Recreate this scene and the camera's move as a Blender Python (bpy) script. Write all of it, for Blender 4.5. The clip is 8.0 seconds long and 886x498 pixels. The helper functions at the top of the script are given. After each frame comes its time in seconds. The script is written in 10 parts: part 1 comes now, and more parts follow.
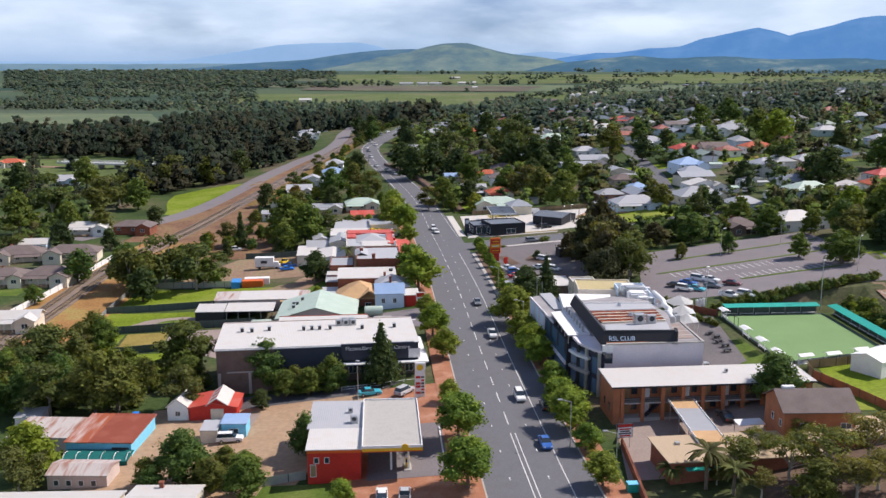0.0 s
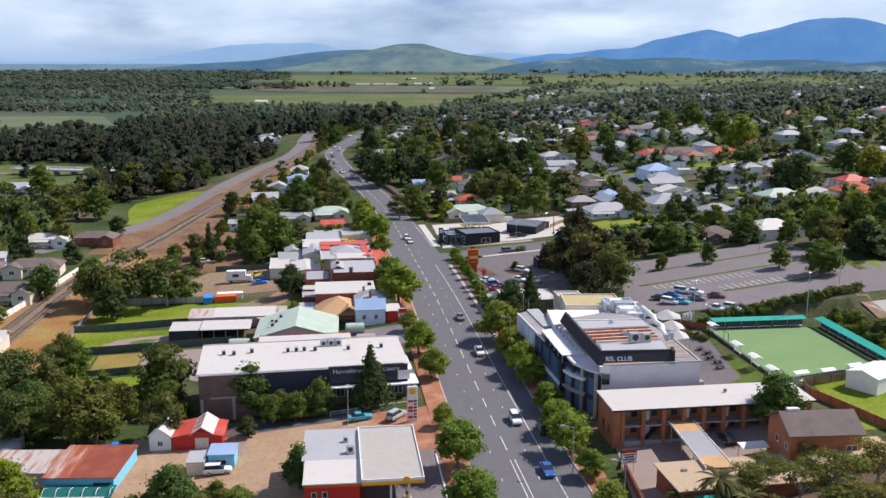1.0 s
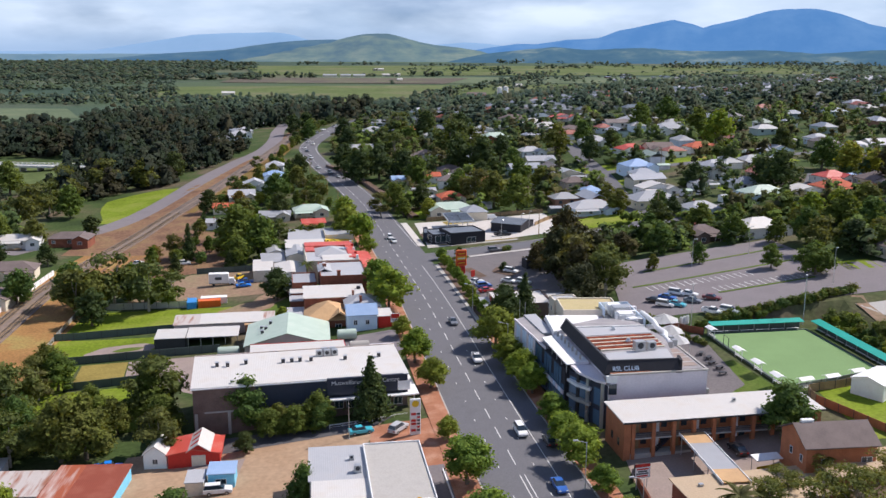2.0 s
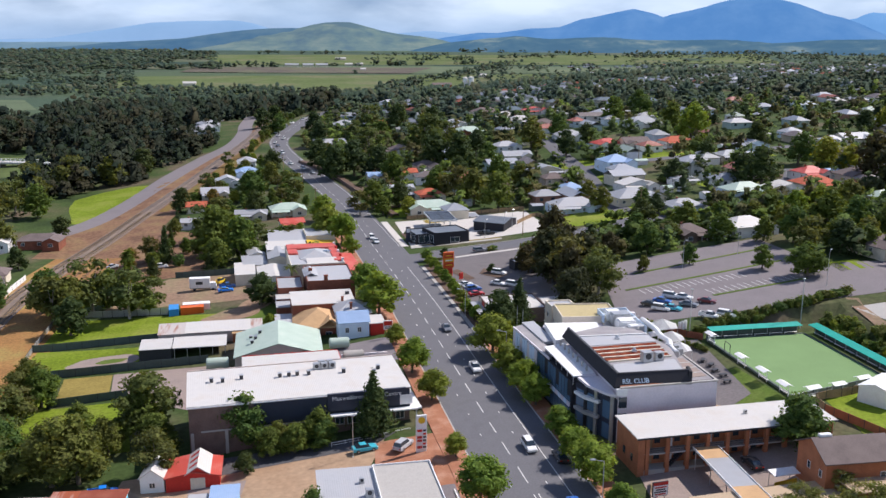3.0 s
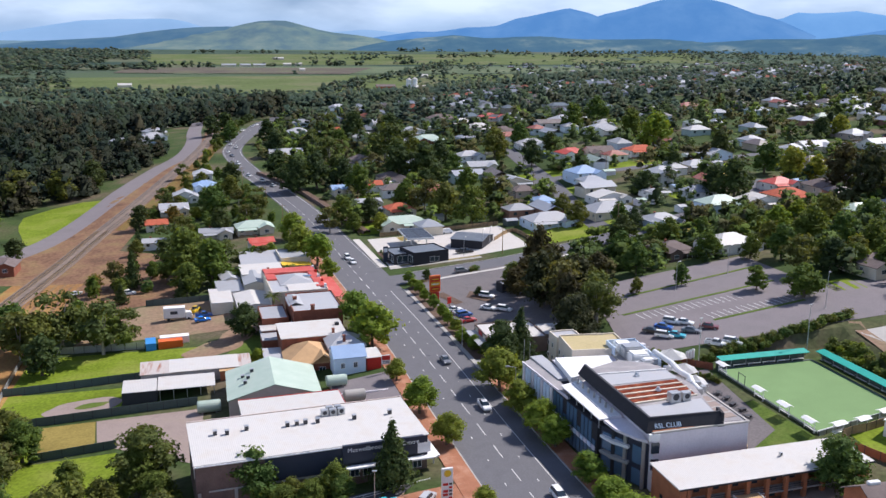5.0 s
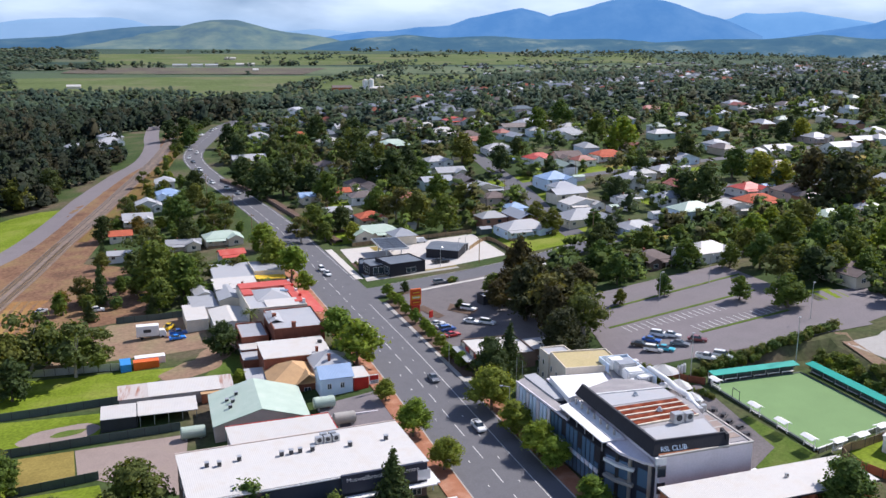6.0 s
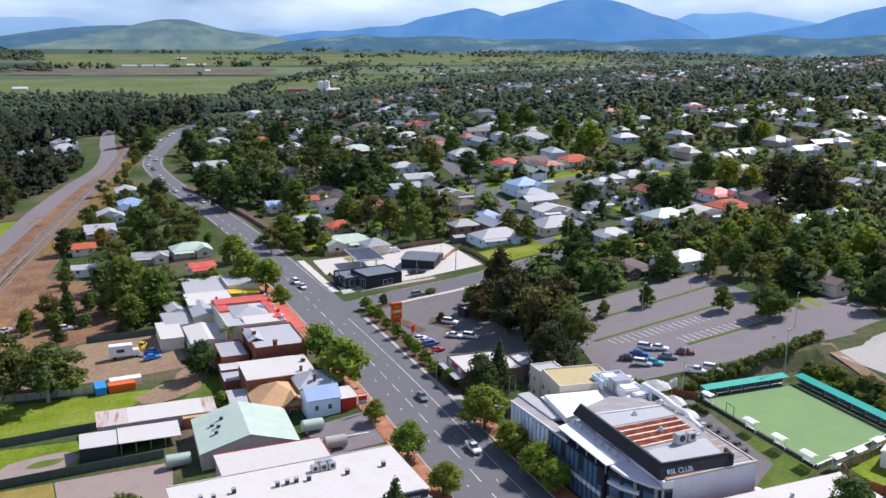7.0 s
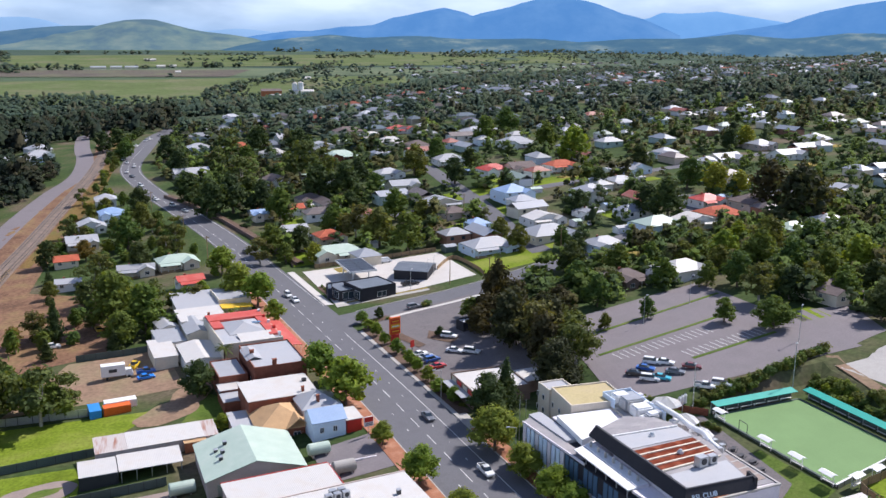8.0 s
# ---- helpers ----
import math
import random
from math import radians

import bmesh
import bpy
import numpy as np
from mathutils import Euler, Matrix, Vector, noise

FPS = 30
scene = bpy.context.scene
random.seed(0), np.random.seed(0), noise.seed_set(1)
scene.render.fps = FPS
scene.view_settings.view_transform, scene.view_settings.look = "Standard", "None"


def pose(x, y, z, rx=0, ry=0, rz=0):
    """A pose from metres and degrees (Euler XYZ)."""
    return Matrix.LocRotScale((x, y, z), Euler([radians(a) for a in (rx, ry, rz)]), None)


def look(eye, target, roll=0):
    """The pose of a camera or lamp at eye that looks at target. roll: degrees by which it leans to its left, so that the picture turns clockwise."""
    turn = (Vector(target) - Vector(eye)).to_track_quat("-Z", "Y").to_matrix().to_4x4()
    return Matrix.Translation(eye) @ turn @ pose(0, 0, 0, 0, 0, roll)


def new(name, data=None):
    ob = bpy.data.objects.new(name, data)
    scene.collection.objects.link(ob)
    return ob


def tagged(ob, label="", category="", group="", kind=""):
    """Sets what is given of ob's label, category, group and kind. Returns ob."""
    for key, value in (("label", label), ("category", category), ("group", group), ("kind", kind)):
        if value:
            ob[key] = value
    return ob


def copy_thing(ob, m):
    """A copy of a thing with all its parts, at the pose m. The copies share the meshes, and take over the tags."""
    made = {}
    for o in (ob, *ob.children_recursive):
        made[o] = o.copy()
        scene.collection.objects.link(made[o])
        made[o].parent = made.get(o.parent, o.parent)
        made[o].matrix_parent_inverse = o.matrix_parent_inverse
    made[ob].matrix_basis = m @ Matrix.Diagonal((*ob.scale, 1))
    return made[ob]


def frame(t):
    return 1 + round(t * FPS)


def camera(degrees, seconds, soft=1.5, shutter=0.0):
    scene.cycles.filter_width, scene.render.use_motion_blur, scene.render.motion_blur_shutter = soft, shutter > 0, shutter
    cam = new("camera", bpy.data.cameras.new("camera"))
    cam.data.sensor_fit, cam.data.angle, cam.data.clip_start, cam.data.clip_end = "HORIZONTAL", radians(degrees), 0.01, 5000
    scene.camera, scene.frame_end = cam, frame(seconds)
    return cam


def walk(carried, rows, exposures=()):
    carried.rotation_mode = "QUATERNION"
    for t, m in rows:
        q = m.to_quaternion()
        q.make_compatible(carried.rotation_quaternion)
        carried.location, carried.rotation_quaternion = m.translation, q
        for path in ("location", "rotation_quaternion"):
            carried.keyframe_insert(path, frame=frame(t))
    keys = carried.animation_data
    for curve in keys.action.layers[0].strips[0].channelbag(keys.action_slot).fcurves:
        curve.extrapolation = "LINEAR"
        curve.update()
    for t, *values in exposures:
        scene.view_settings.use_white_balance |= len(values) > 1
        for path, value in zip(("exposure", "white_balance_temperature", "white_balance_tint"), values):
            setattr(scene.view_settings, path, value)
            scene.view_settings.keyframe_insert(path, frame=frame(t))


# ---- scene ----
cam = camera(51.7, 8.0)
METRES, EYE, TILT, LEAN, TURN = 75.0, 62.0, -11.5, 0.0, 0.0
ROWS = [
    (0.0, 0.0, 0.0, 0.0, -0.0, 0.0, 0.0),
    (0.5, -0.0419, 0.0307, 0.0231, -1.32, 0.05, 0.23),
    (1.0, -0.0904, 0.066, 0.0492, -2.81, -0.01, 0.47),
    (1.5, -0.1297, 0.0952, 0.0702, -3.91, -0.24, 0.66),
    (3.0, -0.2685, 0.2042, 0.1496, -7.32, -1.41, 1.23),
    (3.5, -0.3106, 0.2372, 0.1744, -8.73, -1.49, 1.48),
    (4.0, -0.358, 0.2757, 0.2019, -9.66, -1.54, 1.64),
    (4.5, -0.3977, 0.3105, 0.2261, -10.26, -1.59, 1.77),
    (6.0, -0.5279, 0.4285, 0.3072, -14.22, -1.84, 2.48),
    (6.5, -0.5676, 0.4643, 0.3327, -15.68, -1.93, 2.75),
    (7.0, -0.6119, 0.5072, 0.3618, -17.16, -2.03, 3.04),
    (7.5, -0.6489, 0.5446, 0.3884, -18.06, -2.11, 3.25),
    (8.0, -0.6891, 0.5894, 0.4177, -18.97, -2.18, 3.47),
]
walk(cam, [(t, pose(0, 0, EYE, TILT, LEAN, TURN) @ pose(METRES * x, METRES * y, METRES * z, 90 + pitch, roll, yaw)) for t, x, y, z, yaw, pitch, roll in ROWS], exposures=[(0.0, 0.16, 6150, 17), (3.0, 0.17, 6000, 17), (8.0, 0.27, 5850, 17)])
# ---------------- world, sun, exposure ----------------
SUN_TO = Vector((0.93, 0.32, 1.08)).normalized()
world = bpy.data.worlds.new("sky")
scene.world = world
world.use_nodes = True
wn, wl = world.node_tree.nodes, world.node_tree.links
wn.clear()
w_out = wn.new("ShaderNodeOutputWorld")
sky = wn.new("ShaderNodeTexSky")
sky.sky_type = 'NISHITA'
sky.sun_disc = False
sky.sun_elevation = math.asin(SUN_TO.z)
sky.sun_rotation = math.atan2(SUN_TO.x, SUN_TO.y)
sky.air_density, sky.dust_density, sky.ozone_density = 1.0, 0.25, 2.0
bg_sky = wn.new("ShaderNodeBackground")
bg_sky.inputs["Strength"].default_value = 0.046
wtint = wn.new("ShaderNodeMix")
wtint.data_type, wtint.blend_type = 'RGBA', 'MULTIPLY'
wtint.inputs["Factor"].default_value = 1.0
wtint.inputs["B"].default_value = (0.60, 0.88, 1.55, 1)
wl.new(sky.outputs[0], wtint.inputs["A"])
wl.new(wtint.outputs["Result"], bg_sky.inputs["Color"])
wtc = wn.new("ShaderNodeTexCoord")
wmap = wn.new("ShaderNodeMapping")
wmap.inputs["Scale"].default_value = (3.2, 3.2, 11.0)
wl.new(wtc.outputs["Generated"], wmap.inputs["Vector"])
wnoise = wn.new("ShaderNodeTexNoise")
wnoise.inputs["Scale"].default_value, wnoise.inputs["Detail"].default_value = 1.3, 6.0
wnoise.inputs["Roughness"].default_value = 0.5
wl.new(wmap.outputs[0], wnoise.inputs["Vector"])
wramp = wn.new("ShaderNodeValToRGB")
wramp.color_ramp.elements[0].position, wramp.color_ramp.elements[1].position = 0.24, 0.50
wl.new(wnoise.outputs["Fac"], wramp.inputs[0])
wshade = wn.new("ShaderNodeTexNoise")
wshade.inputs["Scale"].default_value, wshade.inputs["Detail"].default_value = 2.3, 5.0
wl.new(wmap.outputs[0], wshade.inputs["Vector"])
wcol = wn.new("ShaderNodeValToRGB")
wcol.color_ramp.elements[0].position, wcol.color_ramp.elements[1].position = 0.32, 0.66
wcol.color_ramp.elements[0].color = (0.68, 0.86, 1.03, 1)
wcol.color_ramp.elements[1].color = (1.02, 1.17, 1.28, 1)
wl.new(wshade.outputs["Fac"], wcol.inputs[0])
bg_cloud = wn.new("ShaderNodeBackground")
bg_cloud.inputs["Strength"].default_value = 0.72
wl.new(wcol.outputs[0], bg_cloud.inputs["Color"])
wmix = wn.new("ShaderNodeMixShader")
# broken cloud in low banks over the horizon; thinned overhead to cut fill light
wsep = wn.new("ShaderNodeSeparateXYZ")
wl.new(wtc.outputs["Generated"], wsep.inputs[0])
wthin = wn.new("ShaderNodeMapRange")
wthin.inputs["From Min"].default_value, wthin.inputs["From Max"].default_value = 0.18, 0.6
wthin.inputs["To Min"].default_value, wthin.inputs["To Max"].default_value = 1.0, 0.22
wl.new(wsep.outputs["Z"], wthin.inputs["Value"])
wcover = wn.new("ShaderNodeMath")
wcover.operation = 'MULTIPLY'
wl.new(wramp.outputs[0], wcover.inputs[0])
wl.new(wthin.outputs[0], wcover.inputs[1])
# blue haze dims the cloud just over the horizon
whaze = wn.new("ShaderNodeMapRange")
whaze.interpolation_type = 'SMOOTHSTEP'
whaze.inputs["From Min"].default_value, whaze.inputs["From Max"].default_value = -0.004, 0.042
whaze.inputs["To Min"].default_value, whaze.inputs["To Max"].default_value = 0.75, 0.0
wl.new(wsep.outputs["Z"], whaze.inputs["Value"])
bg_haze = wn.new("ShaderNodeBackground")
bg_haze.inputs["Color"].default_value, bg_haze.inputs["Strength"].default_value = (0.36, 0.57, 0.84, 1), 0.72
wveil = wn.new("ShaderNodeMixShader")
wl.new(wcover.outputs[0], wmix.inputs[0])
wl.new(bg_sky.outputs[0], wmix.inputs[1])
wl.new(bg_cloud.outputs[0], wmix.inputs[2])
wl.new(whaze.outputs[0], wveil.inputs[0])
wl.new(wmix.outputs[0], wveil.inputs[1])
wl.new(bg_haze.outputs[0], wveil.inputs[2])
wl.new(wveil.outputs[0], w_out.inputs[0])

sun_data = bpy.data.lights.new("sun", 'SUN')
sun_data.energy, sun_data.angle, sun_data.color = 5.0, radians(0.5), (1.0, 0.915, 0.78)
sun = new("sun", sun_data)
sun.matrix_world = look(SUN_TO * 300, (0, 0, 0))

# ---------------- terrain ----------------
RC_Y = [-200, 0, 123, 180, 256, 330, 408, 480, 540, 600, 640, 680, 720, 770, 830, 900, 1000, 1300, 5000]
RC_X = [45, 26, 15, 10.5, 4.9, -2.5, -11, -25, -38.5, -47.8, -47.0, -41.5, -35.5, -28, -12, 25, 80, 250, 2500]
PA_U, PA_Z = [11, 30, 54, 92, 112, 130, 165, 300, 900], [0, 1.0, 4.4, 4.75, 7.2, 10, 12.5, 19, 45]
PB_U, PB_Z = [11, 43, 70, 112, 130, 165, 300, 900], [0, 1.3, 3.2, 7.8, 10, 12.5, 19, 45]


def sm(a, b, v):
    u = min(1.0, max(0.0, (v - a) / (b - a)))
    return u * u * (3 - 2 * u)


def lerp_table(v, xs, ys):
    if v <= xs[0]:
        return ys[0]
    for i in range(1, len(xs)):
        if v <= xs[i]:
            f = (v - xs[i - 1]) / (xs[i] - xs[i - 1])
            return ys[i - 1] + f * (ys[i] - ys[i - 1])
    return ys[-1]


def road_x(y):
    return lerp_table(y, RC_Y, RC_X)


def ground_z(x, y):
    u = x - road_x(y)
    far = sm(900, 1900, y)
    zr = 0.028 * (min(max(y, 380), 720) - 380) * (1 - far)
    if u < 0:
        v = max(0.0, -u - 11)
        z = zr - 0.085 * min(v, 45) - 0.05 * min(max(v - 45, 0), 50)
        w = sm(60, 110, v)
        z = z * (1 - w) + w * (-6.0 + 0.35 * zr) - 2.5 * sm(130, 170, v)
        return z * (1 - far) - 8 * far + 38 * sm(1500, 3600, y)
    b = sm(250, 310, y)
    z = zr + lerp_table(u, PA_U, PA_Z) * (1 - b) + b * lerp_table(u, PB_U, PB_Z)
    z += 1.2 * sm(30, 55, u) * sm(208, 220, y) * (1 - b)
    # the car park lies on a sloping terrace above the bowling green
    w = max(sm(208.5, 213.5, y), 0.8 * sm(93, 103, x) * sm(172, 188, y)) * sm(45, 57, x) * (1 - sm(120, 150, x)) * (1 - sm(276, 304, y))
    z = z * (1 - w) + w * (6.6 + 0.10 * (x - 72) - 0.01 * (y - 240))
    k = sm(1300, 2300, y)
    return z * (1 - k) - 4 * k + 38 * sm(1500, 3600, y)


# ---------------- materials ----------------
def ramp_node(nt, stops, constant=False):
    r = nt.nodes.new("ShaderNodeValToRGB")
    e = r.color_ramp.elements
    if constant:
        r.color_ramp.interpolation = 'CONSTANT'
    e[0].position, e[0].color = stops[0][0], (*stops[0][1], 1)
    e[1].position, e[1].color = stops[-1][0], (*stops[-1][1], 1)
    for p, c in stops[1:-1]:
        n = e.new(p)
        n.color = (*c, 1)
    return r


def mat(name, col, rough=0.8, var=0.25, scale=0.6, fine=6.0, bump=0.3, metal=0.0, stain=None, stain_amt=0.5, spread=None, stretch=None, rnd=0.0, island=False, spec=0.3, trans=0.0):
    """Two-scale procedural surface. spread: palette picked by object."""
    m = bpy.data.materials.new(name)
    m.use_nodes = True
    nt = m.node_tree
    n, l = nt.nodes, nt.links
    b = n["Principled BSDF"]
    geo = n.new("ShaderNodeNewGeometry")
    vec = geo.outputs["Position"]
    if stretch:
        mp = n.new("ShaderNodeMapping")
        mp.inputs["Scale"].default_value = stretch
        l.new(vec, mp.inputs["Vector"])
        vec = mp.outputs[0]
    n1 = n.new("ShaderNodeTexNoise")
    n1.inputs["Scale"].default_value, n1.inputs["Detail"].default_value = scale, 4.0
    n2 = n.new("ShaderNodeTexNoise")
    n2.inputs["Scale"].default_value, n2.inputs["Detail"].default_value = fine, 3.0
    l.new(vec, n1.inputs["Vector"])
    l.new(vec, n2.inputs["Vector"])
    if spread:
        oi = n.new("ShaderNodeObjectInfo")
        stops = [(i / len(spread), c) for i, c in enumerate(spread)]
        base = ramp_node(nt, stops, True)
        l.new(oi.outputs["Random"], base.inputs[0])
        base_out = base.outputs[0]
    else:
        rgb = n.new("ShaderNodeRGB")
        rgb.outputs[0].default_value = (*col, 1)
        base_out = rgb.outputs[0]
    if stain:
        mx = n.new("ShaderNodeMix")
        mx.data_type = 'RGBA'
        rs = ramp_node(nt, [(0.48, (0, 0, 0)), (0.68, (stain_amt,) * 3)])
        l.new(n1.outputs["Fac"], rs.inputs[0])
        l.new(rs.outputs[0], mx.inputs["Factor"])
        l.new(base_out, mx.inputs["A"])
        mx.inputs["B"].default_value = (*stain, 1)
        base_out = mx.outputs["Result"]
    add = n.new("ShaderNodeMath")
    add.operation = 'ADD'
    l.new(n1.outputs["Fac"], add.inputs[0])
    l.new(n2.outputs["Fac"], add.inputs[1])
    val = add.outputs[0]
    if rnd:
        src = geo.outputs["Random Per Island"] if island else n.new("ShaderNodeObjectInfo").outputs["Random"]
        r2 = n.new("ShaderNodeMath")
        r2.operation = 'MULTIPLY_ADD'
        l.new(src, r2.inputs[0])
        r2.inputs[1].default_value = rnd
        l.new(val, r2.inputs[2])
        val = r2.outputs[0]
    mr = n.new("ShaderNodeMapRange")
    mr.inputs["From Min"].default_value, mr.inputs["From Max"].default_value = 0.7, 1.3 + rnd
    mr.inputs["To Min"].default_value, mr.inputs["To Max"].default_value = 1 - var, 1 + var
    l.new(val, mr.inputs["Value"])
    mul = n.new("ShaderNodeMix")
    mul.data_type, mul.blend_type = 'RGBA', 'MULTIPLY'
    mul.inputs["Factor"].default_value = 1.0
    l.new(base_out, mul.inputs["A"])
    l.new(mr.outputs[0], mul.inputs["B"])
    l.new(mul.outputs["Result"], b.inputs["Base Color"])
    b.inputs["Roughness"].default_value, b.inputs["Metallic"].default_value = rough, metal
    b.inputs["Specular IOR Level"].default_value = spec
    if trans:
        b.inputs["Subsurface Weight"].default_value = 0.0
    if bump:
        bp = n.new("ShaderNodeBump")
        bp.inputs["Strength"].default_value, bp.inputs["Distance"].default_value = bump, 0.05
        l.new(n2.outputs["Fac"], bp.inputs["Height"])
        l.new(bp.outputs[0], b.inputs["Normal"])
    return m


def sheet_mat(name, col, rough=0.45, rust=None, rust_amt=0.0, pitch=0.34, spread=None, axis=0, stretch=None):
    """Corrugated metal sheet: ribs as relief along the object's own axes, streaks and rust."""
    m = mat(name, col, rough, 0.12, 0.35, 5.0, 0.0, 0.0, rust or (0.32, 0.3, 0.28), rust_amt or 0.22, spread, stretch, rnd=0.25, spec=0.5)
    nt = m.node_tree
    n, l = nt.nodes, nt.links
    tc = n.new("ShaderNodeTexCoord")
    wv = n.new("ShaderNodeTexWave")
    wv.bands_direction = 'X' if axis == 0 else 'Y'
    wv.inputs["Scale"].default_value = 0.314 / pitch * 1.0
    l.new(tc.outputs["Object"], wv.inputs["Vector"])
    bp = n.new("ShaderNodeBump")
    bp.inputs["Strength"].default_value, bp.inputs["Distance"].default_value = 0.3, 0.04
    l.new(wv.outputs["Fac"], bp.inputs["Height"])
    l.new(bp.outputs[0], n["Principled BSDF"].inputs["Normal"])
    return m


def glass_mat(name, col=(0.03, 0.045, 0.06)):
    m = bpy.data.materials.new(name)
    m.use_nodes = True
    b = m.node_tree.nodes["Principled BSDF"]
    b.inputs["Base Color"].default_value = (*col, 1)
    b.inputs["Roughness"].default_value = 0.08
    b.inputs["Specular IOR Level"].default_value = 0.7
    nz = m.node_tree.nodes.new("ShaderNodeTexNoise")
    nz.inputs["Scale"].default_value = 1.5
    bp = m.node_tree.nodes.new("ShaderNodeBump")
    bp.inputs["Strength"].default_value, bp.inputs["Distance"].default_value = 0.04, 0.02
    m.node_tree.links.new(nz.outputs["Fac"], bp.inputs["Height"])
    m.node_tree.links.new(bp.outputs[0], b.inputs["Normal"])
    return m


def ground_mat():
    """Grass, dry grass and bare soil in town; field parcels in the plain beyond."""
    m = bpy.data.materials.new("ground_cover")
    m.use_nodes = True
    nt = m.node_tree
    n, l = nt.nodes, nt.links
    b = n["Principled BSDF"]
    geo = n.new("ShaderNodeNewGeometry")
    big = n.new("ShaderNodeTexNoise")
    big.inputs["Scale"].default_value, big.inputs["Detail"].default_value = 0.035, 5.0
    l.new(geo.outputs["Position"], big.inputs["Vector"])
    fine = n.new("ShaderNodeTexNoise")
    fine.inputs["Scale"].default_value, fine.inputs["Detail"].default_value = 0.9, 5.0
    l.new(geo.outputs["Position"], fine.inputs["Vector"])
    town = ramp_node(nt, [(0.30, (0.035, 0.055, 0.020)), (0.47, (0.055, 0.085, 0.026)), (0.56, (0.085, 0.095, 0.042)), (0.68, (0.14, 0.11, 0.075))])
    l.new(big.outputs["Fac"], town.inputs[0])
    vor = n.new("ShaderNodeTexVoronoi")
    vor.inputs["Scale"].default_value = 0.0042
    mp = n.new("ShaderNodeMapping")
    mp.inputs["Scale"].default_value = (0.6, 1.6, 0.0)
    mp.inputs["Rotation"].default_value = (0, 0, 0.3)
    l.new(geo.outputs["Position"], mp.inputs["Vector"])
    l.new(mp.outputs[0], vor.inputs["Vector"])
    # parcel colours pulled toward blue-green to stand for distance haze
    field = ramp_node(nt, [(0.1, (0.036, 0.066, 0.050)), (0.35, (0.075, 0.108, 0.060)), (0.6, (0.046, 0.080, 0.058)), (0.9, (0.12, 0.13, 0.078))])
    l.new(vor.outputs["Color"], field.inputs[0])
    sep = n.new("ShaderNodeSeparateXYZ")
    l.new(geo.outputs["Position"], sep.inputs[0])
    mr = n.new("ShaderNodeMapRange")
    mr.inputs["From Min"].default_value, mr.inputs["From Max"].default_value = 800, 1050
    l.new(sep.outputs["Y"], mr.inputs["Value"])
    mx = n.new("ShaderNodeMix")
    mx.data_type = 'RGBA'
    l.new(mr.outputs[0], mx.inputs["Factor"])
    l.new(town.outputs[0], mx.inputs["A"])
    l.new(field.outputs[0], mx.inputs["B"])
    fr = n.new("ShaderNodeMapRange")
    fr.inputs["From Min"].default_value, fr.inputs["From Max"].default_value = 0.3, 0.7
    fr.inputs["To Min"].default_value, fr.inputs["To Max"].default_value = 0.75, 1.25
    l.new(fine.outputs["Fac"], fr.inputs["Value"])
    mul = n.new("ShaderNodeMix")
    mul.data_type, mul.blend_type = 'RGBA', 'MULTIPLY'
    mul.inputs["Factor"].default_value = 1.0
    l.new(mx.outputs["Result"], mul.inputs["A"])
    l.new(fr.outputs[0], mul.inputs["B"])
    l.new(mul.outputs["Result"], b.inputs["Base Color"])
    b.inputs["Roughness"].default_value = 0.95
    b.inputs["Specular IOR Level"].default_value = 0.1
    return m


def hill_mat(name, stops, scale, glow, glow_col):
    """Far hills: woods and grass by noise, blue haze put into colour and emission."""
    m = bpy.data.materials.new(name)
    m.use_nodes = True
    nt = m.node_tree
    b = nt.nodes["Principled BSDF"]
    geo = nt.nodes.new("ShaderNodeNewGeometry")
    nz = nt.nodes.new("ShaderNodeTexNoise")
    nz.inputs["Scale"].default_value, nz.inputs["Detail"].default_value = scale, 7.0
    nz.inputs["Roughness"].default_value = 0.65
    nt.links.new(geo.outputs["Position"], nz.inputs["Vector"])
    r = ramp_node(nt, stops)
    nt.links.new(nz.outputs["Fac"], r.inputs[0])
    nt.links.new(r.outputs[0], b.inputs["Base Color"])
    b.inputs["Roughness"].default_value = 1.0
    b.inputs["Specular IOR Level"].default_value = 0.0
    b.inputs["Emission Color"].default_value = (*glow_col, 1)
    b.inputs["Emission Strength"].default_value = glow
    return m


M_GROUND = ground_mat()
M_ASPHALT = mat("asphalt", (0.138, 0.137, 0.148), 0.9, 0.14, 0.25, 3.0, 0.2, stain=(0.10, 0.098, 0.105), stain_amt=0.5)
M_CARPARK = mat("worn_asphalt", (0.205, 0.182, 0.188), 0.92, 0.13, 0.12, 2.5, 0.2, stain=(0.14, 0.13, 0.13), stain_amt=0.5)
M_LOT = mat("sun_bleached_asphalt", (0.165, 0.148, 0.148), 0.92, 0.2, 0.1, 2.0, 0.2, stain=(0.10, 0.095, 0.098), stain_amt=0.7)
M_SHADEDRIVE = mat("dark_asphalt", (0.10, 0.098, 0.104), 0.9, 0.16, 0.2, 2.5, 0.2)
M_LINE = mat("road_paint", (0.62, 0.62, 0.6), 0.7, 0.18, 1.5, 9.0, 0.0)
M_CONC = mat("concrete", (0.42, 0.40, 0.37), 0.9, 0.12, 0.4, 4.0, 0.2, stain=(0.3, 0.28, 0.25))
M_CONCP = mat("pale_concrete", (0.56, 0.53, 0.49), 0.9, 0.1, 0.25, 3.0, 0.1, stain=(0.44, 0.4, 0.36))
M_PAVER = mat("red_paver", (0.36, 0.155, 0.085), 0.9, 0.22, 0.3, 5.0, 0.2, stain=(0.42, 0.26, 0.18))
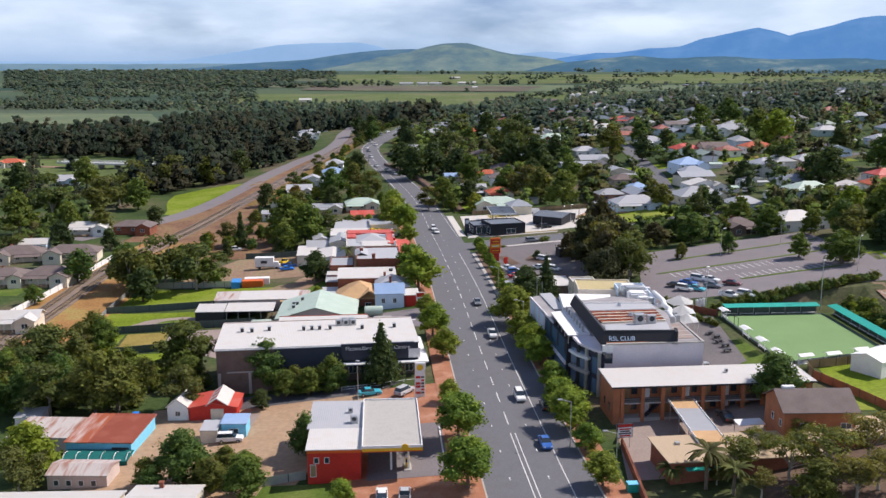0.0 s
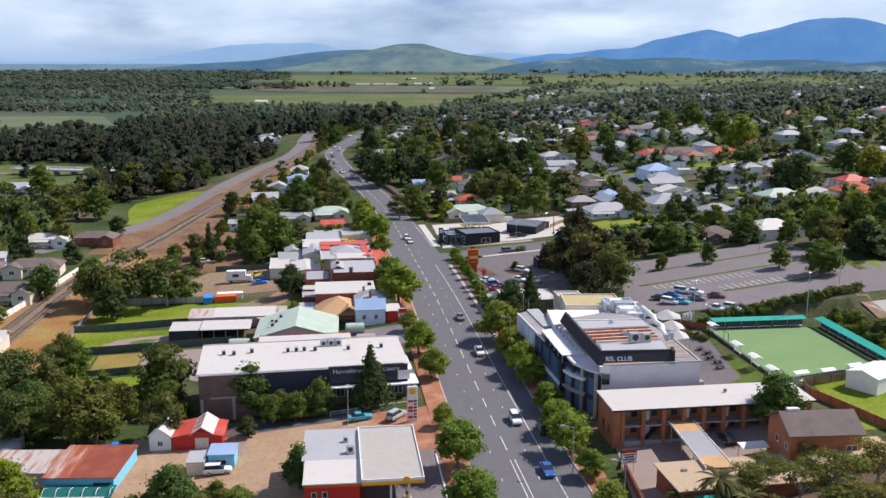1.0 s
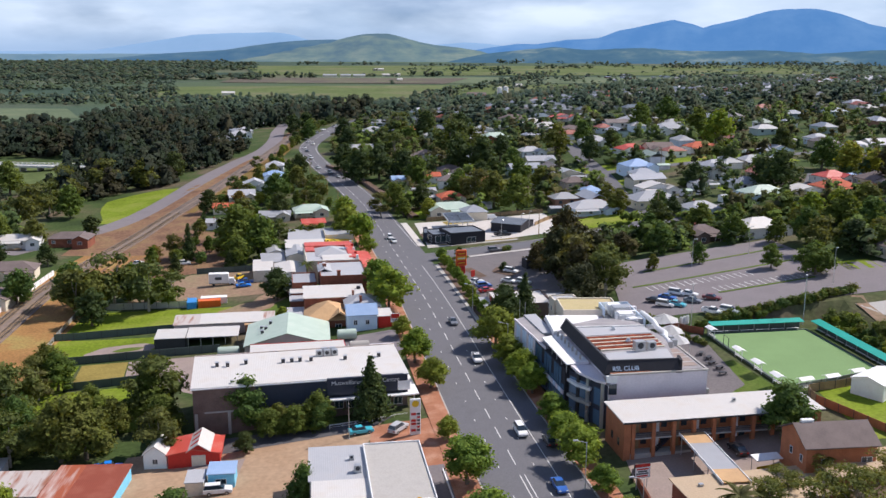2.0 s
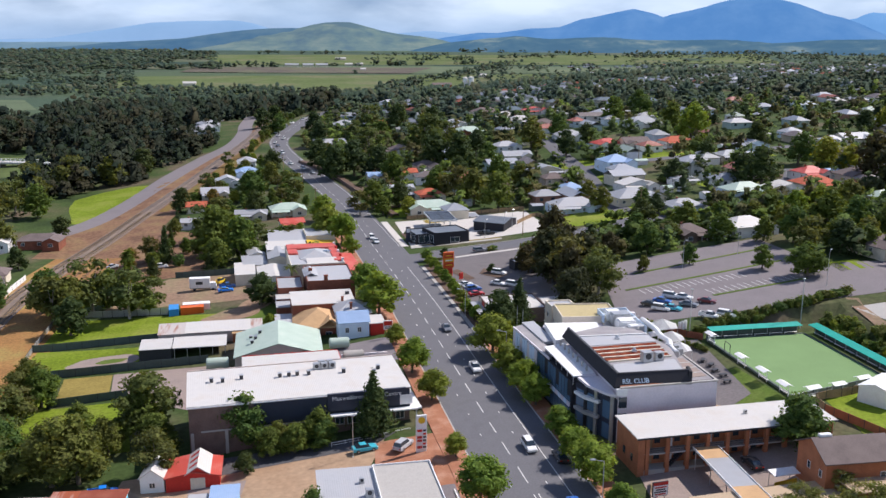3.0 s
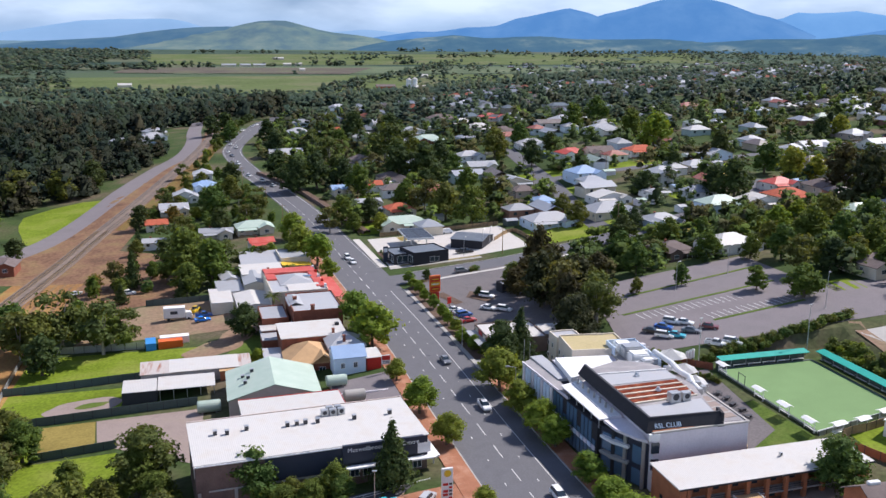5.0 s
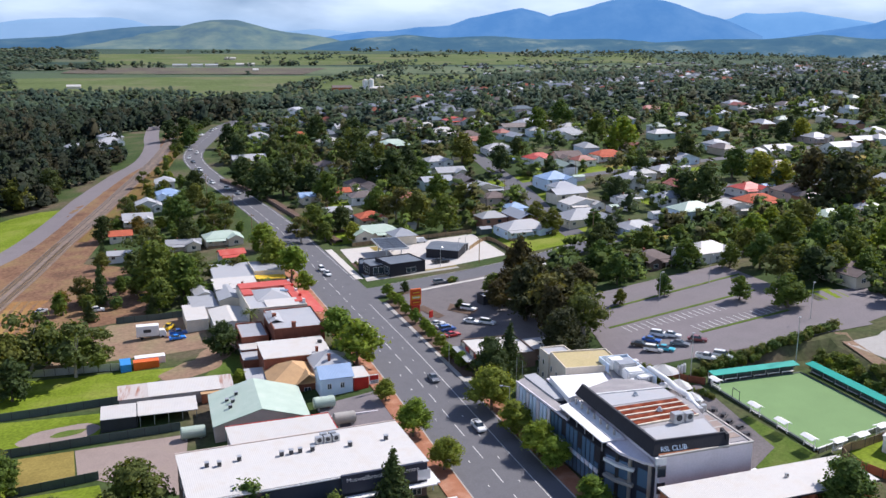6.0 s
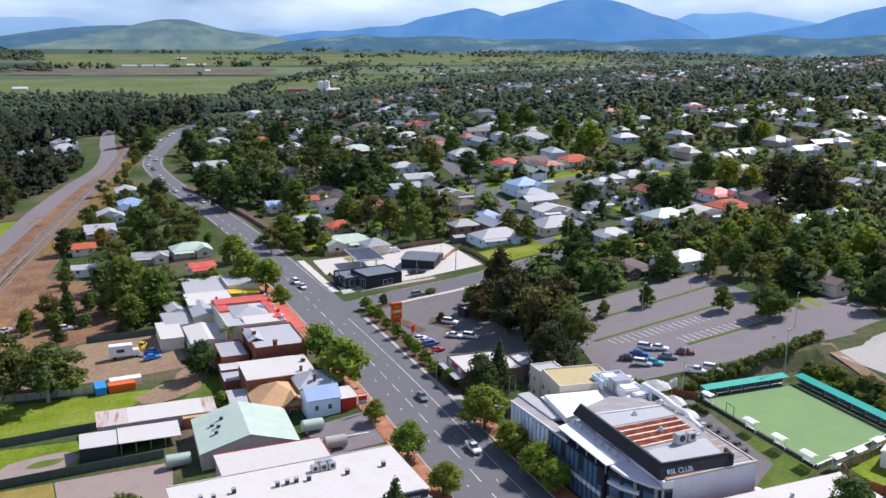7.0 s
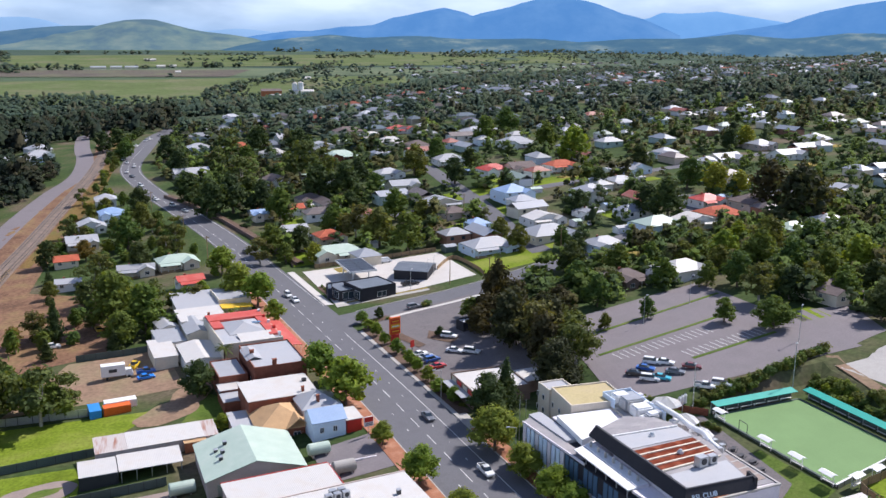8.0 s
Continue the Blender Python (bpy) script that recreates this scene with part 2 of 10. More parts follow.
M_DIRT = mat("bare_dirt", (0.275, 0.180, 0.118), 0.95, 0.28, 0.09, 0.9, 0.3, stain=(0.20, 0.165, 0.09), stain_amt=0.75)
M_DIRTO = mat("orange_dry_grass", (0.31, 0.162, 0.054), 0.95, 0.35, 0.09, 1.5, 0.4, stain=(0.24, 0.20, 0.06), stain_amt=0.85)
M_VERGE = mat("brown_bare_earth", (0.205, 0.112, 0.064), 0.95, 0.45, 0.11, 0.9, 0.4, stain=(0.17, 0.12, 0.05), stain_amt=0.75)
M_YARD = mat("tan_earth", (0.40, 0.272, 0.172), 0.95, 0.2, 0.1, 1.1, 0.3, stain=(0.31, 0.20, 0.12), stain_amt=0.85)
M_SIGNW = mat("pale_blue_sign_letters", (0.55, 0.68, 0.84), 0.6, 0.1, 0.5, 4.0, 0.0)
M_PASTURE = mat("pasture_grass", (0.108, 0.142, 0.048), 0.95, 0.28, 0.008, 0.12, 0.0, stain=(0.135, 0.120, 0.075), stain_amt=0.7, spec=0.1)
M_PLOUGH = mat("ploughed_soil", (0.118, 0.102, 0.082), 0.95, 0.25, 0.01, 0.15, 0.0, stain=(0.11, 0.125, 0.06), stain_amt=0.6, spec=0.1)
M_CROP = mat("pale_crop", (0.115, 0.150, 0.085), 0.95, 0.2, 0.012, 0.2, 0.0, stain=(0.15, 0.16, 0.09), spec=0.1)
M_COURT = mat("brown_concrete", (0.31, 0.245, 0.215), 0.9, 0.15, 0.25, 3.0, 0.1, stain=(0.25, 0.2, 0.16))
M_GRAVELR = mat("gravel_roof", (0.46, 0.35, 0.235), 0.9, 0.15, 0.3, 4.0, 0.1, stain=(0.36, 0.28, 0.2))
M_BALLAST = mat("ballast", (0.20, 0.155, 0.125), 0.95, 0.25, 0.4, 8.0, 0.4, stain=(0.26, 0.18, 0.13))
M_LAWN = mat("lawn_grass", (0.165, 0.225, 0.018), 0.95, 0.34, 0.09, 1.4, 0.3, stain=(0.19, 0.20, 0.045), stain_amt=0.7, spec=0.1)
M_LAWND = mat("rough_grass", (0.095, 0.145, 0.025), 0.95, 0.3, 0.15, 2.0, 0.3, stain=(0.15, 0.15, 0.05), spec=0.1)
M_DRYGR = mat("dry_grass", (0.27, 0.21, 0.06), 0.95, 0.22, 0.2, 2.0, 0.3, spec=0.1)
M_GOLD = mat("golden_grass", (0.20, 0.128, 0.045), 0.95, 0.35, 0.06, 0.9, 0.3, stain=(0.11, 0.115, 0.035), stain_amt=0.85, spec=0.1)
M_BOWL = mat("bowling_turf", (0.185, 0.29, 0.125), 0.9, 0.07, 0.15, 4.0, 0.05, spec=0.1)
M_MULCH = mat("mulch", (0.13, 0.085, 0.06), 0.95, 0.3, 0.5, 5.0, 0.4)
M_BRICK = mat("red_brick", (0.24, 0.085, 0.05), 0.88, 0.25, 0.6, 6.0, 0.2)
M_BRICKO = mat("orange_brick", (0.40, 0.155, 0.075), 0.88, 0.2, 0.6, 6.0, 0.2)
M_BRICKB = mat("brown_brick", (0.17, 0.12, 0.10), 0.88, 0.22, 0.6, 6.0, 0.2)
M_WHITE = mat("white_paint", (0.80, 0.80, 0.79), 0.6, 0.07, 0.5, 4.0, 0.05, stain=(0.6, 0.58, 0.54), stain_amt=0.4)
M_CREAM = mat("cream_render", (0.68, 0.61, 0.49), 0.8, 0.09, 0.5, 4.0, 0.05)
M_GREYW = mat("grey_render", (0.70, 0.66, 0.69), 0.8, 0.08, 0.3, 3.0, 0.05)
M_NAVY = mat("navy_panel", (0.035, 0.042, 0.065), 0.5, 0.12, 0.4, 4.0, 0.05)
M_CHAR = mat("charcoal_panel", (0.032, 0.032, 0.038), 0.85, 0.12, 0.5, 4.0, 0.05)
M_LBLUE = mat("pale_blue_boards", (0.64, 0.75, 0.88), 0.7, 0.08, 0.5, 5.0, 0.1)
M_PINK = mat("pinkish_render", (0.56, 0.46, 0.41), 0.85, 0.12, 0.4, 4.0, 0.1)
M_REDP = mat("red_paint", (0.52, 0.035, 0.025), 0.5, 0.12, 0.6, 4.0, 0.05)
M_ORANGE = mat("orange_paint", (0.68, 0.13, 0.02), 0.5, 0.1, 0.6, 4.0, 0.05)
M_YELLOW = mat("yellow_paint", (0.75, 0.48, 0.03), 0.5, 0.1, 0.6, 4.0, 0.05)
M_TEAL = mat("teal_sheet", (0.02, 0.33, 0.26), 0.5, 0.1, 0.5, 4.0, 0.05)
M_BLUEP = mat("blue_paint", (0.04, 0.25, 0.62), 0.45, 0.12, 0.6, 4.0, 0.05)
M_SKYB = mat("sky_blue_paint", (0.20, 0.58, 0.80), 0.5, 0.1, 0.6, 4.0, 0.05)
M_STEEL = mat("galvanised_steel", (0.48, 0.49, 0.5), 0.4, 0.12, 1.0, 6.0, 0.05, metal=0.6)
M_DARKM = mat("dark_metal", (0.05, 0.05, 0.055), 0.5, 0.12, 1.0, 6.0, 0.05)
M_TIMBER = mat("timber", (0.32, 0.22, 0.12), 0.85, 0.25, 0.8, 8.0, 0.2)
M_FENCE = mat("grey_green_fence", (0.085, 0.11, 0.10), 0.7, 0.15, 0.4, 4.0, 0.1)
M_GLASS = glass_mat("dark_glass")
M_BGLASS = glass_mat("blue_glass", (0.10, 0.17, 0.26))
R_WHITE = sheet_mat("white_roof_sheet", (0.56, 0.54, 0.51), 0.6, (0.47, 0.42, 0.36), 0.5)
R_GREY = sheet_mat("grey_roof_sheet", (0.36, 0.37, 0.39), 0.5, (0.27, 0.26, 0.26), 0.4)
R_PALE = sheet_mat("pale_grey_roof_sheet", (0.41, 0.415, 0.43), 0.5, (0.38, 0.35, 0.33), 0.4)
R_GREEN = sheet_mat("pale_green_roof_sheet", (0.43, 0.53, 0.44), 0.5, (0.48, 0.52, 0.45), 0.4, axis=1)
R_DARK = sheet_mat("slate_roof_sheet", (0.13, 0.15, 0.175), 0.5, (0.18, 0.19, 0.21), 0.4)
M_PANEL = mat("solar_panel", (0.045, 0.055, 0.075), 0.35, 0.2, 0.8, 6.0, 0.0)
R_BLUE = sheet_mat("blue_roof_sheet", (0.28, 0.40, 0.60), 0.5, (0.34, 0.42, 0.55), 0.3)
R_RUST = sheet_mat("rusty_roof_sheet", (0.50, 0.45, 0.42), 0.7, (0.27, 0.085, 0.035), 0.9, stretch=(3.2, 0.45, 1.0))
R_OLDR = sheet_mat("half_rusted_roof_sheet", (0.34, 0.085, 0.035), 0.75, (0.52, 0.44, 0.40), 0.9, stretch=(2.4, 0.30, 1.0))
M_TEALD = mat("teal_shade_cloth", (0.010, 0.125, 0.115), 0.8, 0.2, 0.8, 6.0, 0.1)
R_RUSTY = sheet_mat("deep_rust_roof_sheet", (0.25, 0.055, 0.028), 0.8, (0.30, 0.10, 0.06), 0.5)
M_RUSTR = mat("rusted_roof", (0.155, 0.036, 0.018), 0.9, 0.3, 0.5, 5.0, 0.2, stain=(0.27, 0.085, 0.045), stain_amt=0.7, spec=0.05)
M_YELR = mat("yellowish_roof_membrane", (0.47, 0.39, 0.20), 0.85, 0.15, 0.25, 3.0, 0.1, stain=(0.38, 0.31, 0.20), stain_amt=0.6)
R_MEMB = mat("grey_membrane_roof", (0.30, 0.285, 0.29), 0.8, 0.12, 0.3, 3.0, 0.1, stain=(0.38, 0.35, 0.33), stain_amt=0.5)
R_TAN = mat("tan_roof_tiles", (0.52, 0.33, 0.17), 0.85, 0.14, 0.5, 7.0, 0.4)
R_REDT = mat("terracotta_tiles", (0.46, 0.115, 0.06), 0.85, 0.18, 0.5, 7.0, 0.4)
R_BROWN = mat("brown_roof_tiles", (0.165, 0.13, 0.12), 0.85, 0.18, 0.5, 7.0, 0.4)
R_REDS = sheet_mat("red_roof_sheet", (0.52, 0.075, 0.05), 0.5, (0.5, 0.17, 0.13), 0.5)
R_SUBURB = sheet_mat("suburb_roofs", (0.5, 0.5, 0.5), 0.5, (0.3, 0.28, 0.26), 0.25, spread=[(0.33, 0.34, 0.35), (0.22, 0.25, 0.29), (0.30, 0.32, 0.35), (0.15, 0.12, 0.11), (0.34, 0.34, 0.34), (0.30, 0.085, 0.05), (0.19, 0.24, 0.27), (0.40, 0.40, 0.40), (0.25, 0.31, 0.26), (0.31, 0.33, 0.37), (0.26, 0.28, 0.32), (0.18, 0.17, 0.17)])
W_SUBURB = mat("suburb_walls", (0.6, 0.6, 0.6), 0.8, 0.1, 0.5, 4.0, 0.05, spread=[(0.80, 0.79, 0.77), (0.68, 0.62, 0.50), (0.32, 0.17, 0.12), (0.62, 0.70, 0.77), (0.76, 0.76, 0.78), (0.58, 0.48, 0.38), (0.42, 0.52, 0.50)])
M_BARK = mat("bark", (0.16, 0.125, 0.095), 0.95, 0.3, 2.0, 12.0, 0.5)
M_BARKP = mat("pale_bark", (0.36, 0.32, 0.27), 0.95, 0.25, 1.0, 9.0, 0.4)


def add_glow_through(m, share, gain):
    """Thin leaves let part of the sun through: a translucent share of the same colour."""
    nt = m.node_tree
    b = nt.nodes["Principled BSDF"]
    src = b.inputs["Base Color"].links[0].from_socket
    tr = nt.nodes.new("ShaderNodeBsdfTranslucent")
    tn = nt.nodes.new("ShaderNodeMix")
    tn.data_type, tn.blend_type = 'RGBA', 'MULTIPLY'
    tn.inputs["Factor"].default_value = 1.0
    tn.inputs["B"].default_value = (*gain, 1)
    nt.links.new(src, tn.inputs["A"])
    nt.links.new(tn.outputs["Result"], tr.inputs["Color"])
    mx = nt.nodes.new("ShaderNodeMixShader")
    mx.inputs[0].default_value = share
    nt.links.new(b.outputs[0], mx.inputs[1])
    nt.links.new(tr.outputs[0], mx.inputs[2])
    nt.links.new(mx.outputs[0], nt.nodes["Material Output"].inputs[0])
    return m


def leaf_mat(name, hues, rnd=0.5):
    """Leaves: a hue for each tree, clumps and single leaves lighter or darker."""
    c = hues[0]
    m = mat(name, c, 0.75, 0.5, 0.35, 2.5, 0.0, stain=(c[0] * 1.5, c[1] * 1.2, c[2]), stain_amt=0.4, spread=hues, rnd=rnd, island=True, spec=0.2)
    return add_glow_through(m, 0.34, (1.75, 1.55, 0.7))


def wood_mat(name, hues, cell, rnd=0.5, gain=(1.6, 1.5, 0.8)):
    """Leaves of many trees in one mesh: a hue for each tree-sized cell of the ground."""
    m = mat(name, hues[0], 0.85, 0.5, 0.05, 0.6, 0.0, stain=tuple(v * 1.25 for v in hues[0]), stain_amt=0.3, rnd=rnd, island=True, spec=0.15)
    nt = m.node_tree
    vo = nt.nodes.new("ShaderNodeTexVoronoi")
    vo.voronoi_dimensions = '2D'
    vo.inputs["Scale"].default_value = cell
    g = nt.nodes.new("ShaderNodeNewGeometry")
    nt.links.new(g.outputs["Position"], vo.inputs["Vector"])
    r = ramp_node(nt, [(i / len(hues), c) for i, c in enumerate(hues)], True)
    sp = nt.nodes.new("ShaderNodeSeparateColor")
    nt.links.new(vo.outputs["Color"], sp.inputs[0])
    nt.links.new(sp.outputs[0], r.inputs[0])
    for nd in nt.nodes:
        if nd.type == 'RGB':
            for lk in list(nd.outputs[0].links):
                nt.links.new(r.outputs[0], lk.to_socket)
    return add_glow_through(m, 0.3, gain)


def island_palette(m):
    """Pick from the palette by loose piece instead of by object."""
    nt = m.node_tree
    for nd in list(nt.nodes):
        if nd.type == 'OBJECT_INFO':
            for lk in list(nd.outputs["Random"].links):
                g = nt.nodes.new("ShaderNodeNewGeometry")
                nt.links.new(g.outputs["Random Per Island"], lk.to_socket)
    m.name = m.name + "_far"
    return m


L_STREET = leaf_mat("street_tree_leaves", [(0.15, 0.225, 0.028), (0.17, 0.235, 0.030), (0.12, 0.195, 0.030), (0.175, 0.215, 0.032)])
L_BROAD = leaf_mat("broad_leaves", [(0.092, 0.142, 0.026), (0.112, 0.150, 0.028), (0.074, 0.128, 0.030), (0.125, 0.138, 0.030)])
L_GUM = leaf_mat("gum_leaves", [(0.092, 0.118, 0.032), (0.108, 0.122, 0.034), (0.082, 0.112, 0.034), (0.114, 0.114, 0.038)])
L_DARK = leaf_mat("dark_leaves", [(0.052, 0.082, 0.026), (0.060, 0.082, 0.026), (0.046, 0.074, 0.028)])
L_SHEOAK = leaf_mat("sheoak_leaves", [(0.050, 0.056, 0.024), (0.062, 0.058, 0.026), (0.044, 0.054, 0.024), (0.072, 0.062, 0.026)])
L_LIME = leaf_mat("lime_leaves", [(0.18, 0.235, 0.024), (0.21, 0.23, 0.028), (0.155, 0.225, 0.026)])
L_RUST = leaf_mat("bronze_leaves", [(0.17, 0.115, 0.025), (0.15, 0.12, 0.028), (0.14, 0.095, 0.03)])
L_WATTLE = leaf_mat("wattle_leaves", [(0.155, 0.175, 0.045), (0.17, 0.165, 0.05), (0.13, 0.155, 0.042)])
# far woods: haze of the distance put into bluer leaf hues
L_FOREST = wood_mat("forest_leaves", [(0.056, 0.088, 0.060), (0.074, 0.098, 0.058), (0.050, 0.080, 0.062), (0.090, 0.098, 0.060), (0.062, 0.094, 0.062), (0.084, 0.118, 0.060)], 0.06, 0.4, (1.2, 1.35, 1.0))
L_GARDEN = wood_mat("garden_leaves", [(0.078, 0.120, 0.034), (0.104, 0.150, 0.036), (0.058, 0.086, 0.036), (0.110, 0.104, 0.040), (0.140, 0.200, 0.038), (0.062, 0.098, 0.036), (0.090, 0.088, 0.042)], 0.12)
L_WOODS = wood_mat("valley_wood_leaves", [(0.030, 0.046, 0.030), (0.042, 0.050, 0.030), (0.027, 0.042, 0.031), (0.054, 0.052, 0.030), (0.035, 0.052, 0.029), (0.040, 0.048, 0.031)], 0.08, 0.4, (1.3, 1.4, 0.9))
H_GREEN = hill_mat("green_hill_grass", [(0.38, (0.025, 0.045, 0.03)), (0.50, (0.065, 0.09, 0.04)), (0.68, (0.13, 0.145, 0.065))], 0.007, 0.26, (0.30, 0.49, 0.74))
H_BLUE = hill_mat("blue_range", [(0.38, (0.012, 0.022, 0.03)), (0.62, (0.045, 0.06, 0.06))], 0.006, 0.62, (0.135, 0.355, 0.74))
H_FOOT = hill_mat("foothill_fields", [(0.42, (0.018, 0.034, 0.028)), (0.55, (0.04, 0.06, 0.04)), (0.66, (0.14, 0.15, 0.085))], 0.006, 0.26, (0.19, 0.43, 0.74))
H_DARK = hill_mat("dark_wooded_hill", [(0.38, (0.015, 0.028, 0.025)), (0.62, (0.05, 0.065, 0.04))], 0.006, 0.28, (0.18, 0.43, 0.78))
H_HAZE = hill_mat("far_valley_edge", [(0.38, (0.03, 0.05, 0.04)), (0.62, (0.08, 0.10, 0.07))], 0.004, 0.34, (0.30, 0.54, 0.82))
# woods on the crown of the green hill
_nt = H_GREEN.node_tree
_b = _nt.nodes["Principled BSDF"]
_src = _b.inputs["Base Color"].links[0].from_socket
_geo = _nt.nodes.new("ShaderNodeNewGeometry")
_sep = _nt.nodes.new("ShaderNodeSeparateXYZ")
_nt.links.new(_geo.outputs["Position"], _sep.inputs[0])
_nz = _nt.nodes.new("ShaderNodeTexNoise")
_nz.inputs["Scale"].default_value, _nz.inputs["Detail"].default_value = 0.006, 5.0
_nt.links.new(_geo.outputs["Position"], _nz.inputs["Vector"])
_ma = _nt.nodes.new("ShaderNodeMath")
_ma.operation = 'MULTIPLY_ADD'
_nt.links.new(_nz.outputs["Fac"], _ma.inputs[0])
_ma.inputs[1].default_value = 110
_nt.links.new(_sep.outputs["Z"], _ma.inputs[2])
_mr = _nt.nodes.new("ShaderNodeMapRange")
_mr.inputs["From Min"].default_value, _mr.inputs["From Max"].default_value = 178, 196
_nt.links.new(_ma.outputs[0], _mr.inputs["Value"])
_mx = _nt.nodes.new("ShaderNodeMix")
_mx.data_type = 'RGBA'
_nt.links.new(_mr.outputs[0], _mx.inputs["Factor"])
_nt.links.new(_src, _mx.inputs["A"])
_mx.inputs["B"].default_value = (0.03, 0.05, 0.03, 1)
_nt.links.new(_mx.outputs["Result"], _b.inputs["Base Color"])
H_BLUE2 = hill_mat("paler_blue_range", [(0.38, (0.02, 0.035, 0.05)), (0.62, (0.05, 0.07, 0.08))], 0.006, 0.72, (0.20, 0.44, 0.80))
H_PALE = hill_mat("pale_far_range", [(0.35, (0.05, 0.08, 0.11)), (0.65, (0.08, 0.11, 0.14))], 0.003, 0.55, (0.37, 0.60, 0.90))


# ---------------- mesh helpers ----------------
def mesh_ob(name, bm, material, parent=None, label=""):
    me = bpy.data.meshes.new(name)
    bm.to_mesh(me)
    bm.free()
    for mm in (material if isinstance(material, (list, tuple)) else [material]):
        me.materials.append(mm)
    ob = new(name, me)
    if parent:
        ob.parent = parent
    if label:
        ob["label"] = label
    return ob


def part(name, bm, material, parent, label=""):
    return mesh_ob(name, bm, material, parent, label)


def thing(name, label, category, x, y, z=None, rot=0.0, group="", kind=""):
    ob = new(name)
    ob.empty_display_size = 0.5
    ob.matrix_world = pose(x, y, ground_z(x, y) if z is None else z, 0, 0, rot)
    return tagged(ob, label, category, group, kind)


def add_box(bm, x0, y0, z0, x1, y1, z1):
    v = [bm.verts.new(p) for p in ((x0, y0, z0), (x1, y0, z0), (x1, y1, z0), (x0, y1, z0), (x0, y0, z1), (x1, y0, z1), (x1, y1, z1), (x0, y1, z1))]
    for f in ((3, 2, 1, 0), (4, 5, 6, 7), (0, 1, 5, 4), (1, 2, 6, 5), (2, 3, 7, 6), (3, 0, 4, 7)):
        bm.faces.new([v[i] for i in f])
    return v


def boxes(*bs):
    bm = bmesh.new()
    for b in bs:
        add_box(bm, *b)
    return bm


def soft_box(x0, y0, z0, x1, y1, z1, r=0.08, seg=1):
    bm = boxes((x0, y0, z0, x1, y1, z1))
    bmesh.ops.bevel(bm, geom=bm.edges[:], offset=r, segments=seg, affect='EDGES')
    return bm


def add_cyl(bm, p, q, r0, r1, n=8):
    p, q = Vector(p), Vector(q)
    ax = (q - p).normalized()
    s = ax.orthogonal().normalized()
    t = ax.cross(s)
    a = [bm.verts.new(p + (s * math.cos(i * math.tau / n) + t * math.sin(i * math.tau / n)) * r0) for i in range(n)]
    b = [bm.verts.new(q + (s * math.cos(i * math.tau / n) + t * math.sin(i * math.tau / n)) * r1) for i in range(n)]
    for i in range(n):
        bm.faces.new((a[i], a[(i + 1) % n], b[(i + 1) % n], b[i]))
    bm.faces.new(a[::-1])
    bm.faces.new(b)


def cyl(p, q, r0, r1=None, n=8):
    bm = bmesh.new()
    add_cyl(bm, p, q, r0, r0 if r1 is None else r1, n)
    return bm


def slab(bm, pts, th):
    """A plate of thickness th under the polygon pts (3D, counter-clockwise from above)."""
    up = [bm.verts.new(p) for p in pts]
    lo = [bm.verts.new((p[0], p[1], p[2] - th)) for p in pts]
    bm.faces.new(up)
    bm.faces.new(lo[::-1])
    k = len(pts)
    for i in range(k):
        bm.faces.new((up[(i + 1) % k], up[i], lo[i], lo[(i + 1) % k]))


def drape(name, label, category, quad, material, off=0.06, step=3.0, kind="structure", z=None, parent=None):
    """A patch of ground cover over the quad (corners in order), lying on the terrain."""
    a, b, c, d = [Vector((*p[:2], 0)) for p in quad]
    n = max(1, int(max((b - a).length, (c - d).length) / step))
    m = max(1, int(max((d - a).length, (c - b).length) / step))
    bm = bmesh.new()
    g = []
    for j in range(m + 1):
        row = []
        for i in range(n + 1):
            p = (a.lerp(b, i / n)).lerp(d.lerp(c, i / n), j / m)
            row.append(bm.verts.new((p.x, p.y, (ground_z(p.x, p.y) if z is None else z) + off)))
        g.append(row)
    for j in range(m):
        for i in range(n):
            bm.faces.new((g[j][i], g[j][i + 1], g[j + 1][i + 1], g[j + 1][i]))
    bmesh.ops.recalc_face_normals(bm, faces=bm.faces[:])
    if bm.faces[0].normal.z < 0:
        bmesh.ops.reverse_faces(bm, faces=bm.faces[:])
    return tagged(mesh_ob(name, bm, material, parent), label, category, kind=kind)


def resample(pts, step):
    out = []
    P = [Vector(p) for p in pts]
    for i in range(len(P) - 1):
        p0, p1, p2, p3 = P[max(i - 1, 0)], P[i], P[i + 1], P[min(i + 2, len(P) - 1)]
        k = max(1, int((p2 - p1).length / step))
        for j in range(k):
            t = j / k
            out.append(0.5 * ((2 * p1) + (p2 - p0) * t + (2 * p0 - 5 * p1 + 4 * p2 - p3) * t * t + (3 * p1 - p0 - 3 * p2 + p3) * t ** 3))
    out.append(P[-1])
    return out


